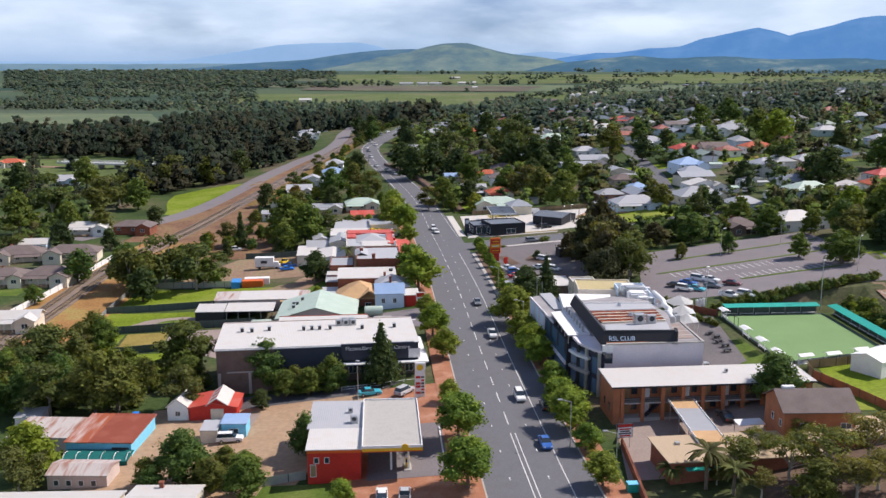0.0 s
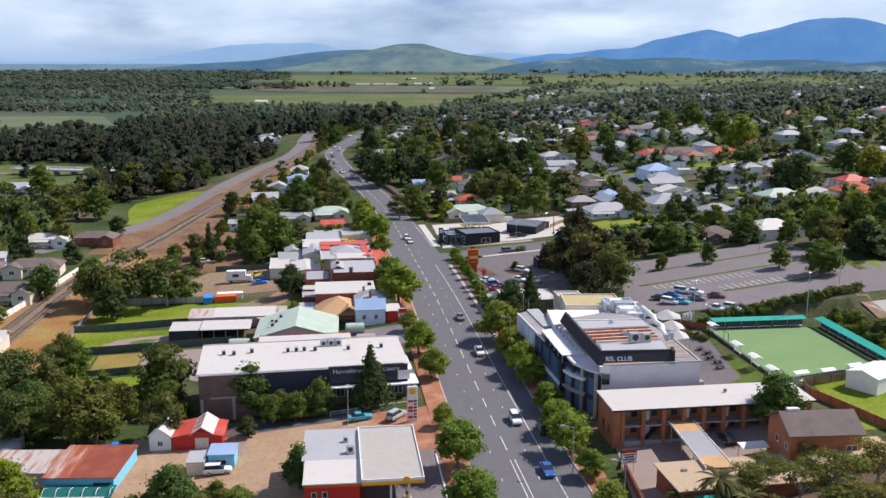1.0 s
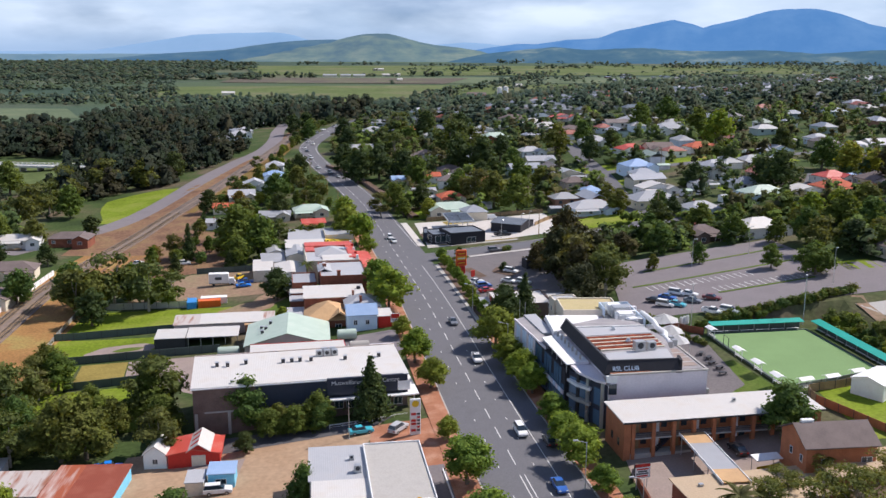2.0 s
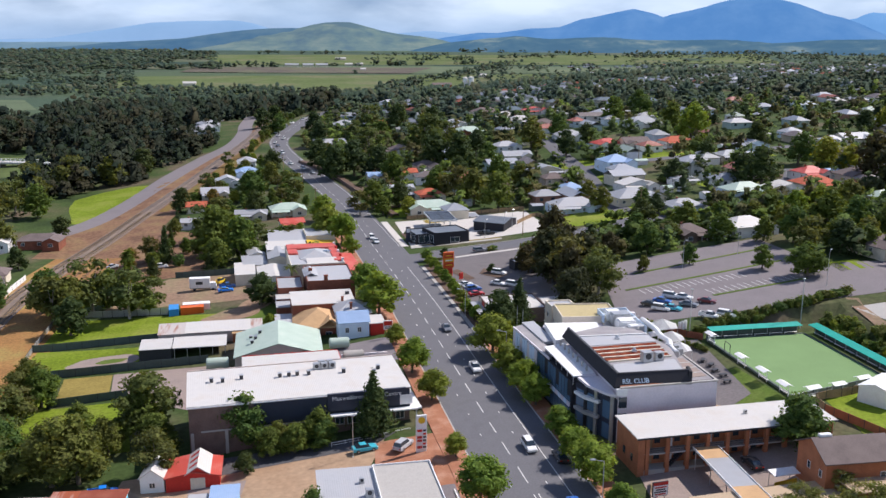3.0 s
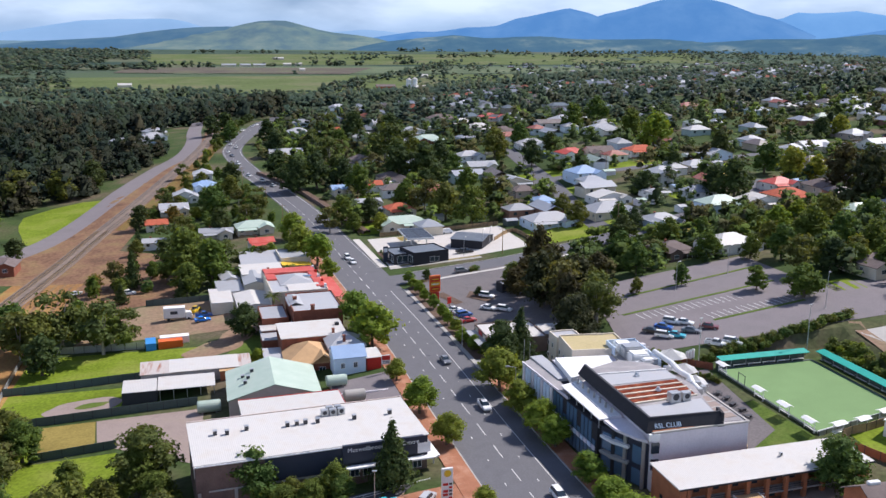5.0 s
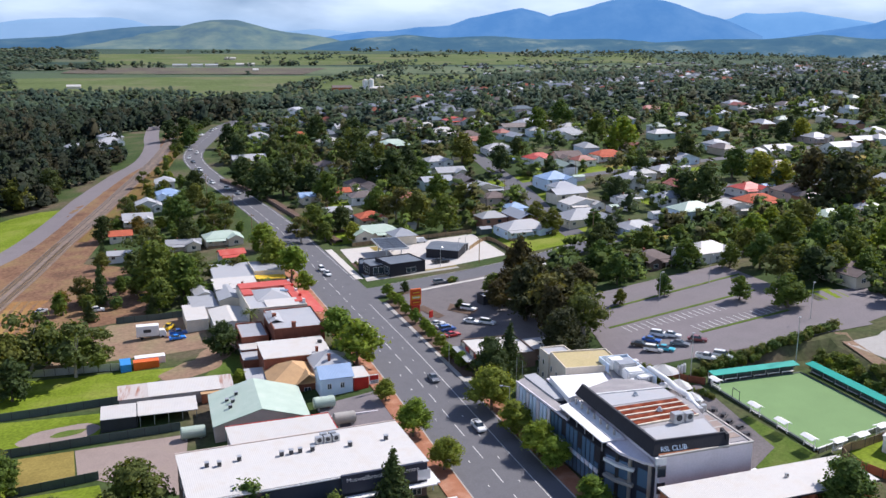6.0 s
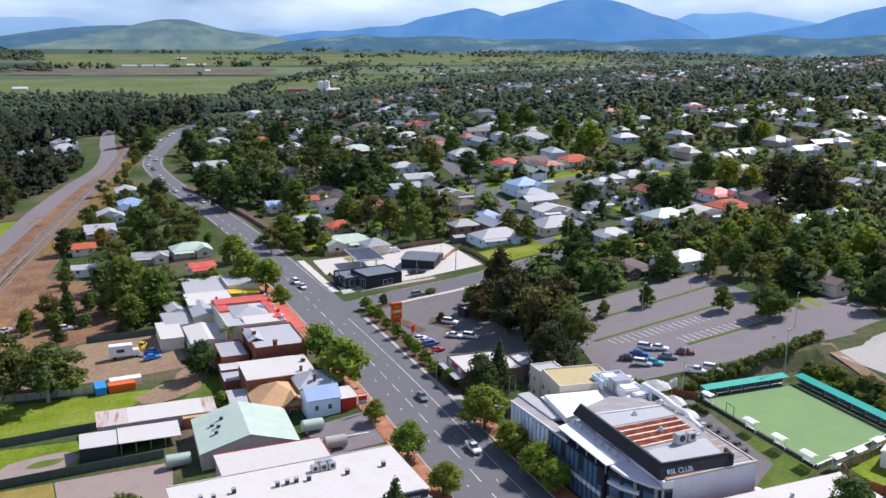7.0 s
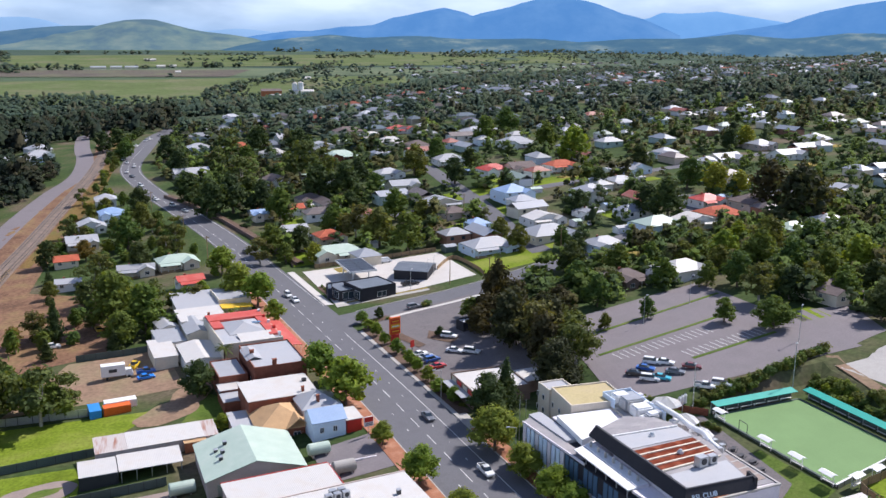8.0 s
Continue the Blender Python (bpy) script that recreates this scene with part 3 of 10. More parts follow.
def strip_bm(line, lo, hi, off, thick=0.0, cuts=2, bm=None):
    """A band along a plan line, from lo to hi metres to its right, on the terrain; thick: with a skirt down."""
    bm = bm or bmesh.new()
    rows = []
    for i, p in enumerate(line):
        d = (line[min(i + 1, len(line) - 1)] - line[max(i - 1, 0)]).normalized()
        nrm = Vector((d.y, -d.x))
        l0, h0 = (lo(p.y) if callable(lo) else lo), (hi(p.y) if callable(hi) else hi)
        row = []
        if thick:
            q = p + nrm * l0
            row.append(bm.verts.new((q.x, q.y, ground_z(q.x, q.y) + off - thick)))
        for k in range(cuts + 1):
            q = p + nrm * (l0 + (h0 - l0) * k / cuts)
            row.append(bm.verts.new((q.x, q.y, ground_z(q.x, q.y) + off)))
        if thick:
            row.append(bm.verts.new((q.x, q.y, ground_z(q.x, q.y) + off - thick)))
        rows.append(row)
    for a, b in zip(rows, rows[1:]):
        for k in range(len(a) - 1):
            bm.faces.new((a[k], a[k + 1], b[k + 1], b[k]))
    return bm


# ---------------- ground sheet ----------------
def axis(parts):
    out = []
    for a, b, s in parts:
        out += list(np.arange(a, b, s))
    return out


xs = axis([(-5000, -1500, 350), (-1500, -500, 50), (-500, -160, 10), (-160, 170, 3), (170, 600, 10), (600, 1600, 50), (1600, 5001, 340)])
ys = axis([(-600, 60, 60), (60, 480, 3), (480, 900, 7), (900, 2400, 40), (2400, 5001, 260)])
verts = [(x, y, ground_z(x, y)) for y in ys for x in xs]
nx = len(xs)
faces = [(j * nx + i, j * nx + i + 1, (j + 1) * nx + i + 1, (j + 1) * nx + i) for j in range(len(ys) - 1) for i in range(nx - 1)]
me = bpy.data.meshes.new("ground")
me.from_pydata(verts, [], faces)
me.materials.append(M_GROUND)
ground = tagged(new("ground", me), "grassy and bare valley ground with field parcels far off", "ground", kind="structure")

# ---------------- roads ----------------
def half_w(y):
    return lerp_table(y, [330, 400, 560], [8.5, 7.0, 6.0])


main_line = [Vector((road_x(y), y)) for y in (-60, 0, 60, 123, 180, 256, 330, 408, 480, 540, 600, 640, 680, 720, 770, 830)]
main_line = resample(main_line, 4.0)
road = tagged(mesh_ob("road", strip_bm(main_line, lambda y: -half_w(y), half_w, 0.05, cuts=4), M_ASPHALT), "grey asphalt main street with white lane lines", "road", kind="structure")
KERB_Y = 352
near_line = [p for p in main_line if p.y < KERB_Y]
SIDE = resample([Vector(p) for p in ((4, 308), (30, 316), (60, 324), (100, 337), (140, 352), (172, 372), (190, 400))], 4.0)
right_a = [p for p in near_line if p.y < 299]
right_b = [p for p in main_line if 323 < p.y < 372]
for nm, line, lo, hi in (("kerb", near_line, -8.7, -8.45), ("kerb", right_a, 8.45, 8.7), ("kerb", right_b, 7.9, 8.15)):
    tagged(mesh_ob(nm, strip_bm(line, lo, hi, 0.19, 0.3, 1), M_CONC), "pale concrete kerb along the main street", "kerb", kind="structure")
tagged(mesh_ob("pavement", strip_bm(near_line, -12.6, -8.7, 0.18, 0.3, 2), M_PAVER), "red brick paved footpath along the main street", "pavement", kind="structure")
tagged(mesh_ob("pavement", strip_bm([p for p in right_a if p.y > 222], 8.7, 11.4, 0.18, 0.3, 2), M_CONC), "pale concrete footpath past the fast food lot", "pavement", kind="structure")
tagged(mesh_ob("pavement", strip_bm([p for p in right_a if p.y < 226], 8.7, 12.4, 0.17, 0.3, 2), M_PAVER), "red brick paved footpath with dark garden strips", "pavement", kind="structure")
tagged(mesh_ob("pavement", strip_bm(right_b, 8.15, 10.6, 0.18, 0.3, 2), M_CONCP), "pale concrete footpath beside the corner forecourt", "pavement", kind="structure")
tagged(mesh_ob("side_street", strip_bm(SIDE, -5.6, 5.6, 0.07, cuts=2), M_ASPHALT), "grey asphalt side street joining the main street", "road", kind="structure")
tagged(mesh_ob("kerb", strip_bm([p for p in SIDE if 18 < p.x < 75], 5.6, 5.85, 0.19, 0.3, 1), M_CONC), "pale concrete kerb of the side street", "kerb", kind="structure")
tagged(mesh_ob("kerb", strip_bm([p for p in SIDE if 14 < p.x < 120], -5.85, -5.6, 0.19, 0.3, 1), M_CONC), "pale concrete kerb of the side street", "kerb", kind="structure")
tagged(mesh_ob("pavement", strip_bm([p for p in SIDE if 14 < p.x < 80], 5.85, 7.2, 0.17, 0.3, 1), M_CONCP), "narrow pale concrete path beside the side street", "pavement", kind="structure")


def dashes(line, u, length, gap, width, y0, y1, label):
    s, out, acc = 0.0, [], 0.0
    run = []
    on = True
    for a, b in zip(line, line[1:]):
        if not y0 < a.y < y1:
            continue
        seg = (b - a).length
        k = 0.0
        while k < seg:
            p = a + (b - a) * (k / seg)
            if on:
                run.append(p)
            acc += 1.0
            k += 1.0
            if acc >= (length if on else gap):
                if on and len(run) > 1:
                    out.append(run)
                run, on, acc = [], not on, 0.0
    for r in out:
        ob = part("lane_mark", strip_bm(r, u - width / 2, u + width / 2, 0.064, cuts=1), M_LINE, road)
    return out


dashes(main_line, -1.3, 7, 4, 0.17, 150, 720, "")
for u in (-1.55, -0.75):
    part("centre_line", strip_bm([p for p in main_line if 40 < p.y < 150], u - 0.08, u + 0.08, 0.064, cuts=1), M_LINE, road)
dashes(main_line, -4.3, 2, 9, 0.16, 60, 335, "")
dashes(main_line, 1.7, 2, 9, 0.16, 60, 420, "")
part("edge_line", strip_bm([p for p in main_line if 40 < p.y < 300], 4.33, 4.48, 0.064, cuts=1), M_LINE, road)
part("edge_line", strip_bm([p for p in main_line if 322 < p.y < 640], lambda y: half_w(y) - 1.1, lambda y: half_w(y) - 0.95, 0.064, cuts=1), M_LINE, road)
part("edge_line", strip_bm([p for p in main_line if 345 < p.y < 640], lambda y: -half_w(y) + 0.8, lambda y: -half_w(y) + 0.95, 0.064, cuts=1), M_LINE, road)

west_line = resample([Vector(p) for p in ((-145, 352), (-131, 378), (-118.5, 408), (-110.5, 445), (-100.5, 508), (-93.5, 545), (-87.5, 572), (-80.5, 594), (-76.5, 618), (-75, 650), (-75.5, 685), (-79, 745), (-84, 930))], 8.0)
tagged(mesh_ob("west_road", strip_bm(west_line, -5.2, 5.2, 0.075, cuts=2), M_CARPARK), "worn grey asphalt road beside the railway", "road", kind="structure")
rail_line = resample([Vector(p) for p in ((-96, 60), (-104, 150), (-109, 216), (-110.5, 251), (-112, 300), (-107, 352), (-99.5, 414), (-92, 460), (-84.5, 512), (-77, 560), (-70, 610), (-66.2, 656), (-63.5, 720), (-66, 900))], 5.0)
tagged(mesh_ob("earth_verge", strip_bm([p for p in rail_line if p.y < 352], -7.6, lambda y: lerp_table(y, [190, 225, 300, 340], [12, 22, 20, 16]), 0.05, cuts=8), M_DIRTO), "orange dry grass bank along the railway", "ground", kind="structure")
tagged(mesh_ob("earth_verge", strip_bm([p for p in rail_line if p.y > 345], lambda y: lerp_table(y, [345, 380, 406, 475, 522, 570, 600, 680], [-16, -20, -19, -17, -14, -9.5, -6, -6]), lambda y: lerp_table(y, [345, 480, 560], [18, 13, 6.5]), 0.058, cuts=8), M_VERGE), "wide brown bare earth between railway and road", "ground", kind="structure")
tagged(mesh_ob("dry_verge", strip_bm([p for p in rail_line if p.y > 425], 5.0, lambda y: lerp_table(y, [425, 480, 540, 600, 660], [9, 13, 15, 12, 9]), 0.075, cuts=8), M_GOLD), "golden dry grass between railway and town", "grass", kind="structure")
tagged(mesh_ob("ballast", strip_bm(rail_line, -3.6, 4.2, 0.28, 0.4, 2), M_BALLAST), "brown stone ballast of the railway line", "ballast", kind="structure")
railway = tagged(new("railway_track"), "twin steel railway tracks on sleepers in brown ballast", "railway", kind="structure")
for u in (-1.9, 2.3):
    for s in (-0.72, 0.72):
        part("rail", strip_bm(rail_line, u + s - 0.05, u + s + 0.05, 0.5, 0.2, 1), M_DARKM, railway)
bm = bmesh.new()
for a, b in zip(rail_line, rail_line[1:]):
    d = (b - a).normalized()
    nr = Vector((d.y, -d.x))
    k = 0.0
    while k < (b - a).length and a.y < 420:
        for u in (-1.9, 2.3):
            c = a + d * k + nr * u
            z = ground_z(c.x, c.y) + 0.29
            q = [c + nr * sx * 1.25 + d * sy * 0.12 for sx, sy in ((-1, -1), (1, -1), (1, 1), (-1, 1))]
            slab(bm, [(p.x, p.y, z + 0.08) for p in q], 0.1)
        k += 0.9
tagged(part("sleeper", bm, M_TIMBER, railway), kind="stuff")


# ---------------- hills and ranges far off ----------------
def ridge(name, label, material, dist, az0, az1, profile, depth, base, n=90, rows=10, rough=0.12, seed=0.0):
    """A range of hills along an arc about the middle of the valley view: profile gives the rise of its crest over az, both in degrees."""
    bm = bmesh.new()
    g = []
    az_p, el_p = [p[0] for p in profile], [p[1] for p in profile]
    for j in range(rows + 1):
        f = j / rows
        row = []
        for i in range(n + 1):
            az = az0 + (az1 - az0) * i / n
            h = 73 + (dist + 0.75 * depth) * math.tan(radians(lerp_table(az, az_p, el_p)))
            r = dist + depth * f
            shape = math.sin(min(1.0, f / 0.75) * math.pi / 2) ** 1.3 if f < 0.75 else 1.0 - (f - 0.75) * 1.2
            x, y = -27 + r * math.sin(radians(az)), 23 + r * math.cos(radians(az))
            fade = min(1.0, abs(f - 0.75) / 0.3)
            k = 1 + rough * (noise.fractal(Vector((x / 260, y / 260, seed)), 1.0, 2.0, 5)) * (0.25 + 0.75 * fade)
            k2 = 1 + rough * 1.2 * noise.noise(Vector((az * 1.7, f * 3, seed))) * fade
            row.append(bm.verts.new((x, y, base + max(0.0, (h - base) * shape * k * k2))))
        g.append(row)
    for j in range(rows):
        for i in range(n):
            bm.faces.new((g[j][i], g[j][i + 1], g[j + 1][i + 1], g[j + 1][i]))
    for f in bm.faces:
        f.smooth = True
    return tagged(mesh_ob(name, bm, material), label, "hills", kind="structure")


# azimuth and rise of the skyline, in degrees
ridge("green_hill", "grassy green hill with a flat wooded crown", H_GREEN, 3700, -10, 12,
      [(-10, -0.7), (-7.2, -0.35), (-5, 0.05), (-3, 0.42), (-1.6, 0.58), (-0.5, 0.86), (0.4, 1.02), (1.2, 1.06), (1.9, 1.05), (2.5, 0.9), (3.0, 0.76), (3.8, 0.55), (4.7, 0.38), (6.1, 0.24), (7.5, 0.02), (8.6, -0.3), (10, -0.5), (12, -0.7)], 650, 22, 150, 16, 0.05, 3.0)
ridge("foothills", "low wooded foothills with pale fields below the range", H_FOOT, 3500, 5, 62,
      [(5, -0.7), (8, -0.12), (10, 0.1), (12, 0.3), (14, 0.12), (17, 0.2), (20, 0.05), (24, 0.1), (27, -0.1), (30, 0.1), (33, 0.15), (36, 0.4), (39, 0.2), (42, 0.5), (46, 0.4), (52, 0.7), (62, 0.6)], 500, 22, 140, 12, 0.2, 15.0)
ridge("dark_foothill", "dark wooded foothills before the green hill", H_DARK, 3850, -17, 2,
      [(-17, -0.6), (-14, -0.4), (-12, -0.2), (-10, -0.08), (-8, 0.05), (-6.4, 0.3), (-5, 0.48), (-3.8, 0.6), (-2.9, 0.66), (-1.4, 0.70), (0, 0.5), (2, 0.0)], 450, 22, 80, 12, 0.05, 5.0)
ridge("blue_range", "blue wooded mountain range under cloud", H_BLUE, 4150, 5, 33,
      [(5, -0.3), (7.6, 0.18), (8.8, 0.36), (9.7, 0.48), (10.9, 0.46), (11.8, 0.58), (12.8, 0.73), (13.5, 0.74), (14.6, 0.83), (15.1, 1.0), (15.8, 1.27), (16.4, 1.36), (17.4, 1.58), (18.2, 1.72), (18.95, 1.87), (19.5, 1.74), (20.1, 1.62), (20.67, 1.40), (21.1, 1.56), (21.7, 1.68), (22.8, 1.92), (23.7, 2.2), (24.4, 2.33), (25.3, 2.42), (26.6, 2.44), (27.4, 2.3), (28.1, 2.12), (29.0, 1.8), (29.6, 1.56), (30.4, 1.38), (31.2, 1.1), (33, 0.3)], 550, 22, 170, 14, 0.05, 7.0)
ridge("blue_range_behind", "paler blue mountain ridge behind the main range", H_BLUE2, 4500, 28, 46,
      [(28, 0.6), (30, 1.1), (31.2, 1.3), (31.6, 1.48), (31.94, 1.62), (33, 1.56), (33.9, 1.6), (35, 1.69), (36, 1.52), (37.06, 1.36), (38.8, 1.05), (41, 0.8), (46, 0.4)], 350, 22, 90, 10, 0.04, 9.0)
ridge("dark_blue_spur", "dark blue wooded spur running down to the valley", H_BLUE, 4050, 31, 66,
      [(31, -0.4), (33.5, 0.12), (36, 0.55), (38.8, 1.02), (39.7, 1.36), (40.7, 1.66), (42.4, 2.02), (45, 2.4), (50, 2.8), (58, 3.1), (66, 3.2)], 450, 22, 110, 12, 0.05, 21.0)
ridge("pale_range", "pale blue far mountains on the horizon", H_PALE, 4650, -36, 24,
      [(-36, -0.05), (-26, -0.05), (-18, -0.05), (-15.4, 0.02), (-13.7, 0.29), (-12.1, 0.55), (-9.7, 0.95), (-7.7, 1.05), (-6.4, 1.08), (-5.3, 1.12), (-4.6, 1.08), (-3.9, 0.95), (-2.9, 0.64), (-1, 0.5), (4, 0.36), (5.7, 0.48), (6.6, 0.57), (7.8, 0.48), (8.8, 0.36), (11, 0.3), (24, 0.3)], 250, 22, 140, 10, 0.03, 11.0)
# added low ridge stands for horizon haze, with its blue as glow
ridge("low_valley_edge", "low glowing band standing for haze at the end of the valley", H_HAZE, 4250, -38, 2,
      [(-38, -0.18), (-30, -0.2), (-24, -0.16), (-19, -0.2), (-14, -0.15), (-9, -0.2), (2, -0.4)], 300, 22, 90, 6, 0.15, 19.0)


# ---------------- trees ----------------
rng = random.Random(7)
ICO_V, ICO_F = [], []
_b = bmesh.new()
bmesh.ops.create_icosphere(_b, subdivisions=2, radius=1.0)
ICO_V = [v.co.copy() for v in _b.verts]
ICO_F = [[v.index for v in f.verts] for f in _b.faces]
_b.free()
_b = bmesh.new()
bmesh.ops.create_icosphere(_b, subdivisions=1, radius=1.0)
ICO1_V = [v.co.copy() for v in _b.verts]
ICO1_F = [[v.index for v in f.verts] for f in _b.faces]
_b.free()


def crown_mesh(lobes, leaves, size, seed, core=0.82, low=False):
    """Leaf clumps round a few uneven lobes: an inner mass and many small tilted leaf sprays."""
    r = random.Random(seed)
    V, F = [], []
    iv, jf = (ICO1_V, ICO1_F) if low else (ICO_V, ICO_F)
    for c, rad in lobes:
        o = len(V)
        for v in iv:
            k = core * (1 + 0.45 * noise.noise(v * 2.1 + Vector(c) * 3.3 + Vector((seed, 0, 0))))
            V.append((c[0] + v.x * rad[0] * k, c[1] + v.y * rad[1] * k, c[2] + v.z * rad[2] * k))
        F += [[o + i for i in f] for f in jf]
    tot = sum(a[0] * a[2] for _, a in lobes)
    for c, rad in lobes:
        for _ in range(int(leaves * rad[0] * rad[2] / tot)):
            d = Vector((r.gauss(0, 1), r.gauss(0, 1), r.gauss(0.15, 1))).normalized()
            k = r.uniform(0.6, 1.16) * (1 + 0.4 * noise.noise(d * 2.1 + Vector(c) * 3.3 + Vector((seed, 0, 0))))
            p = Vector((c[0] + d.x * rad[0] * k, c[1] + d.y * rad[1] * k, c[2] + d.z * rad[2] * k))
            nrm = (d + Vector((r.uniform(-1, 1), r.uniform(-1, 1), r.uniform(-0.3, 1.0))) * 0.8).normalized()
            s = nrm.orthogonal().normalized()
            t = nrm.cross(s)
            a = r.uniform(0, math.tau)
            s, t = s * math.cos(a) + t * math.sin(a), t * math.cos(a) - s * math.sin(a)
            z = size * r.uniform(0.6, 1.3)
            o = len(V)
            for e, f in ((-1, -0.3), (0.2, -0.65), (1, 0.15), (-0.15, 0.7)):
                q = p + s * e * z + t * f * z - nrm * abs(e) * z * 0.3
                V.append(q[:])
            F.append([o, o + 1, o + 2, o + 3])
    me = bpy.data.meshes.new("crown")
    me.from_pydata([tuple(v) for v in V], [], F)
    return me


def lobes_for(kind, r):
    """Unit trees, 10 m high with crowns about 8 m wide."""
    L = []
    if kind in ("broad", "street", "lime", "dark", "bronze", "sheoak"):
        low = 1.7 if kind == "street" else 0.4
        lean = (r.uniform(-0.5, 0.5), r.uniform(-0.5, 0.5))
        for i in range(19):
            f = (i + 0.5) / 19
            z = low + 1.0 + (8.4 - low - 1.0) * f
            wide = 3.0 * math.sin(math.pi * (0.26 + 0.70 * f)) ** 0.8
            a = i * 2.4 + r.uniform(-0.5, 0.5)
            q = wide * r.uniform(0.55, 1.0)
            s = r.uniform(0.95, 1.65)
            L.append(((q * math.cos(a) + lean[0] * f, q * math.sin(a) + lean[1] * f, z + r.uniform(-0.5, 0.5)), (s, s, s * r.uniform(0.7, 1.0))))
        L.append(((lean[0] * 0.5, lean[1] * 0.5, 4.8), (2.3, 2.3, 3.2)))
        L.append(((lean[0], lean[1], 8.2), (1.3, 1.3, 1.4)))
    elif kind == "wattle":
        for i in range(15):
            a = i * 2.4 + r.uniform(-0.5, 0.5)
            z = r.uniform(4.2, 9.2)
            q = r.uniform(0.9, 4.0) * (1.0 if z < 7.5 else 0.6)
            s = r.uniform(0.8, 1.45)
            L.append(((q * math.cos(a), q * math.sin(a), z), (s * 1.25, s * 1.25, s * r.uniform(0.5, 0.75))))
    elif kind == "gum":
        for i in range(17):
            a = i * 2.4 + r.uniform(-0.5, 0.5)
            z = r.uniform(1.8, 9.0)
            q = r.uniform(0.5, 3.3) * (1.0 if z < 7.5 else 0.55)
            s = r.uniform(1.1, 1.8)
            L.append(((q * math.cos(a), q * math.sin(a), z), (s * 1.1, s * 1.1, s * r.uniform(0.6, 0.85))))
    elif kind == "conifer":
        for i in range(6):
            f = i / 5
            s = 2.6 * (1 - f) + 0.5
            L.append(((r.uniform(-.2, .2), r.uniform(-.2, .2), 1.6 + 7.2 * f), (s, s, 1.5)))
    elif kind == "shrub":
        for i in range(4):
            a = r.uniform(0, math.tau)
            q = r.uniform(0.5, 2.0)
            s = r.uniform(2.0, 2.8)
            L.append(((q * math.cos(a), q * math.sin(a), r.uniform(3.2, 5.5)), (s, s, s * 1.5)))
    return L


TREE_SPEC = {
    "street": ("street_tree", "leafy bright green street tree with a rounded crown", L_STREET, M_BARK, 3000, 0.24),
    "broad": ("tree", "dense dark green broad-leaved tree", L_BROAD, M_BARK, 3000, 0.24),
    "lime": ("tree", "light green broad-leaved garden tree", L_LIME, M_BARK, 3000, 0.24),
    "dark": ("tree", "very dark dense evergreen tree", L_DARK, M_BARK, 3000, 0.24),
    "sheoak": ("tree", "dark brownish-green sheoak with drooping foliage", L_SHEOAK, M_BARK, 3000, 0.24),
    "gum": ("gum_tree", "olive-green gum tree with an open uneven crown", L_GUM, M_BARKP, 2600, 0.25),
    "bronze": ("tree", "bronze and orange tinted garden tree", L_RUST, M_BARK, 2600, 0.25),
    "wattle": ("tree", "feathery light green tree with slender limbs", L_WATTLE, M_BARKP, 2300, 0.2),
    "conifer": ("conifer", "dark conical evergreen conifer", L_DARK, M_BARK, 2000, 0.28),
    "shrub": ("shrub", "rounded green garden shrub", L_BROAD, M_BARK, 420, 0.6),
}
TREES = {}


def build_tree(kind, variant, x, y, far=False):
    name, label, lm, bark, leaves, size = TREE_SPEC[kind]
    if far:
        leaves, size = leaves * 0.34, size * 1.6
    r = random.Random(variant * 31 + sum(ord(ch) for ch in kind))
    t = thing(name, label, "shrub" if kind == "shrub" else "tree", x, y)
    lob = lobes_for(kind, r)
    bm = bmesh.new()
    top = 8.2 if kind == "conifer" else 5.0
    pts = [Vector((0, 0, -0.4))] + [Vector((r.uniform(-.15, .15), r.uniform(-.15, .15), top * f)) for f in (0.35, 0.7, 1.0)]
    rad = [0.30, 0.22, 0.16, 0.09]
    if kind == "shrub":
        pts, rad = [p * 0.6 for p in pts], [q * 1.2 for q in rad]
    for a, b, ra, rb in zip(pts, pts[1:], rad, rad[1:]):
        add_cyl(bm, a, b, ra, rb, 7)
    if kind != "conifer":
        for c, _ in lob[:12 if kind == "wattle" else 6]:
            add_cyl(bm, pts[1].lerp(pts[2], r.uniform(0.2, 0.9)), Vector(c), 0.10, 0.03, 5)
    part("trunk", bm, bark, t)
    me = crown_mesh(lob, leaves, size, variant * 7.7 + 1.3, {"gum": 0.52, "wattle": 0.3}.get(kind, 0.62), far)
    me.materials.append(lm)
    ob = new("crown", me)
    ob.parent = t
    return t


def plant(kind, x, y, h, w, group=""):
    """A tree of height h and crown width w; alike trees share their meshes."""
    v = rng.randrange(3)
    far = y > 245 or h < 3
    if y < 260 and h > 3:
        h, w = h * 1.06, w * 1.12
    if kind == "street" and y < 235 and x > road_x(y):
        h, w = h * 1.08, w * 1.16
    key = (kind, v, far)
    if key not in TREES:
        TREES[key] = build_tree(kind, v, x, y, far)
        t = TREES[key]
        rz = 0.0
    else:
        t, rz = None, rng.uniform(0, 360)
    m = Matrix.Translation((x, y, ground_z(x, y))) @ pose(0, 0, 0, 0, 0, rz)
    sc = Matrix.Diagonal((w / 8.0, w / 8.0, h / 10.0, 1))
    if t is None:
        t = copy_thing(TREES[key], m)
    t.scale = (1, 1, 1)
    t.matrix_basis = m @ sc
    return t


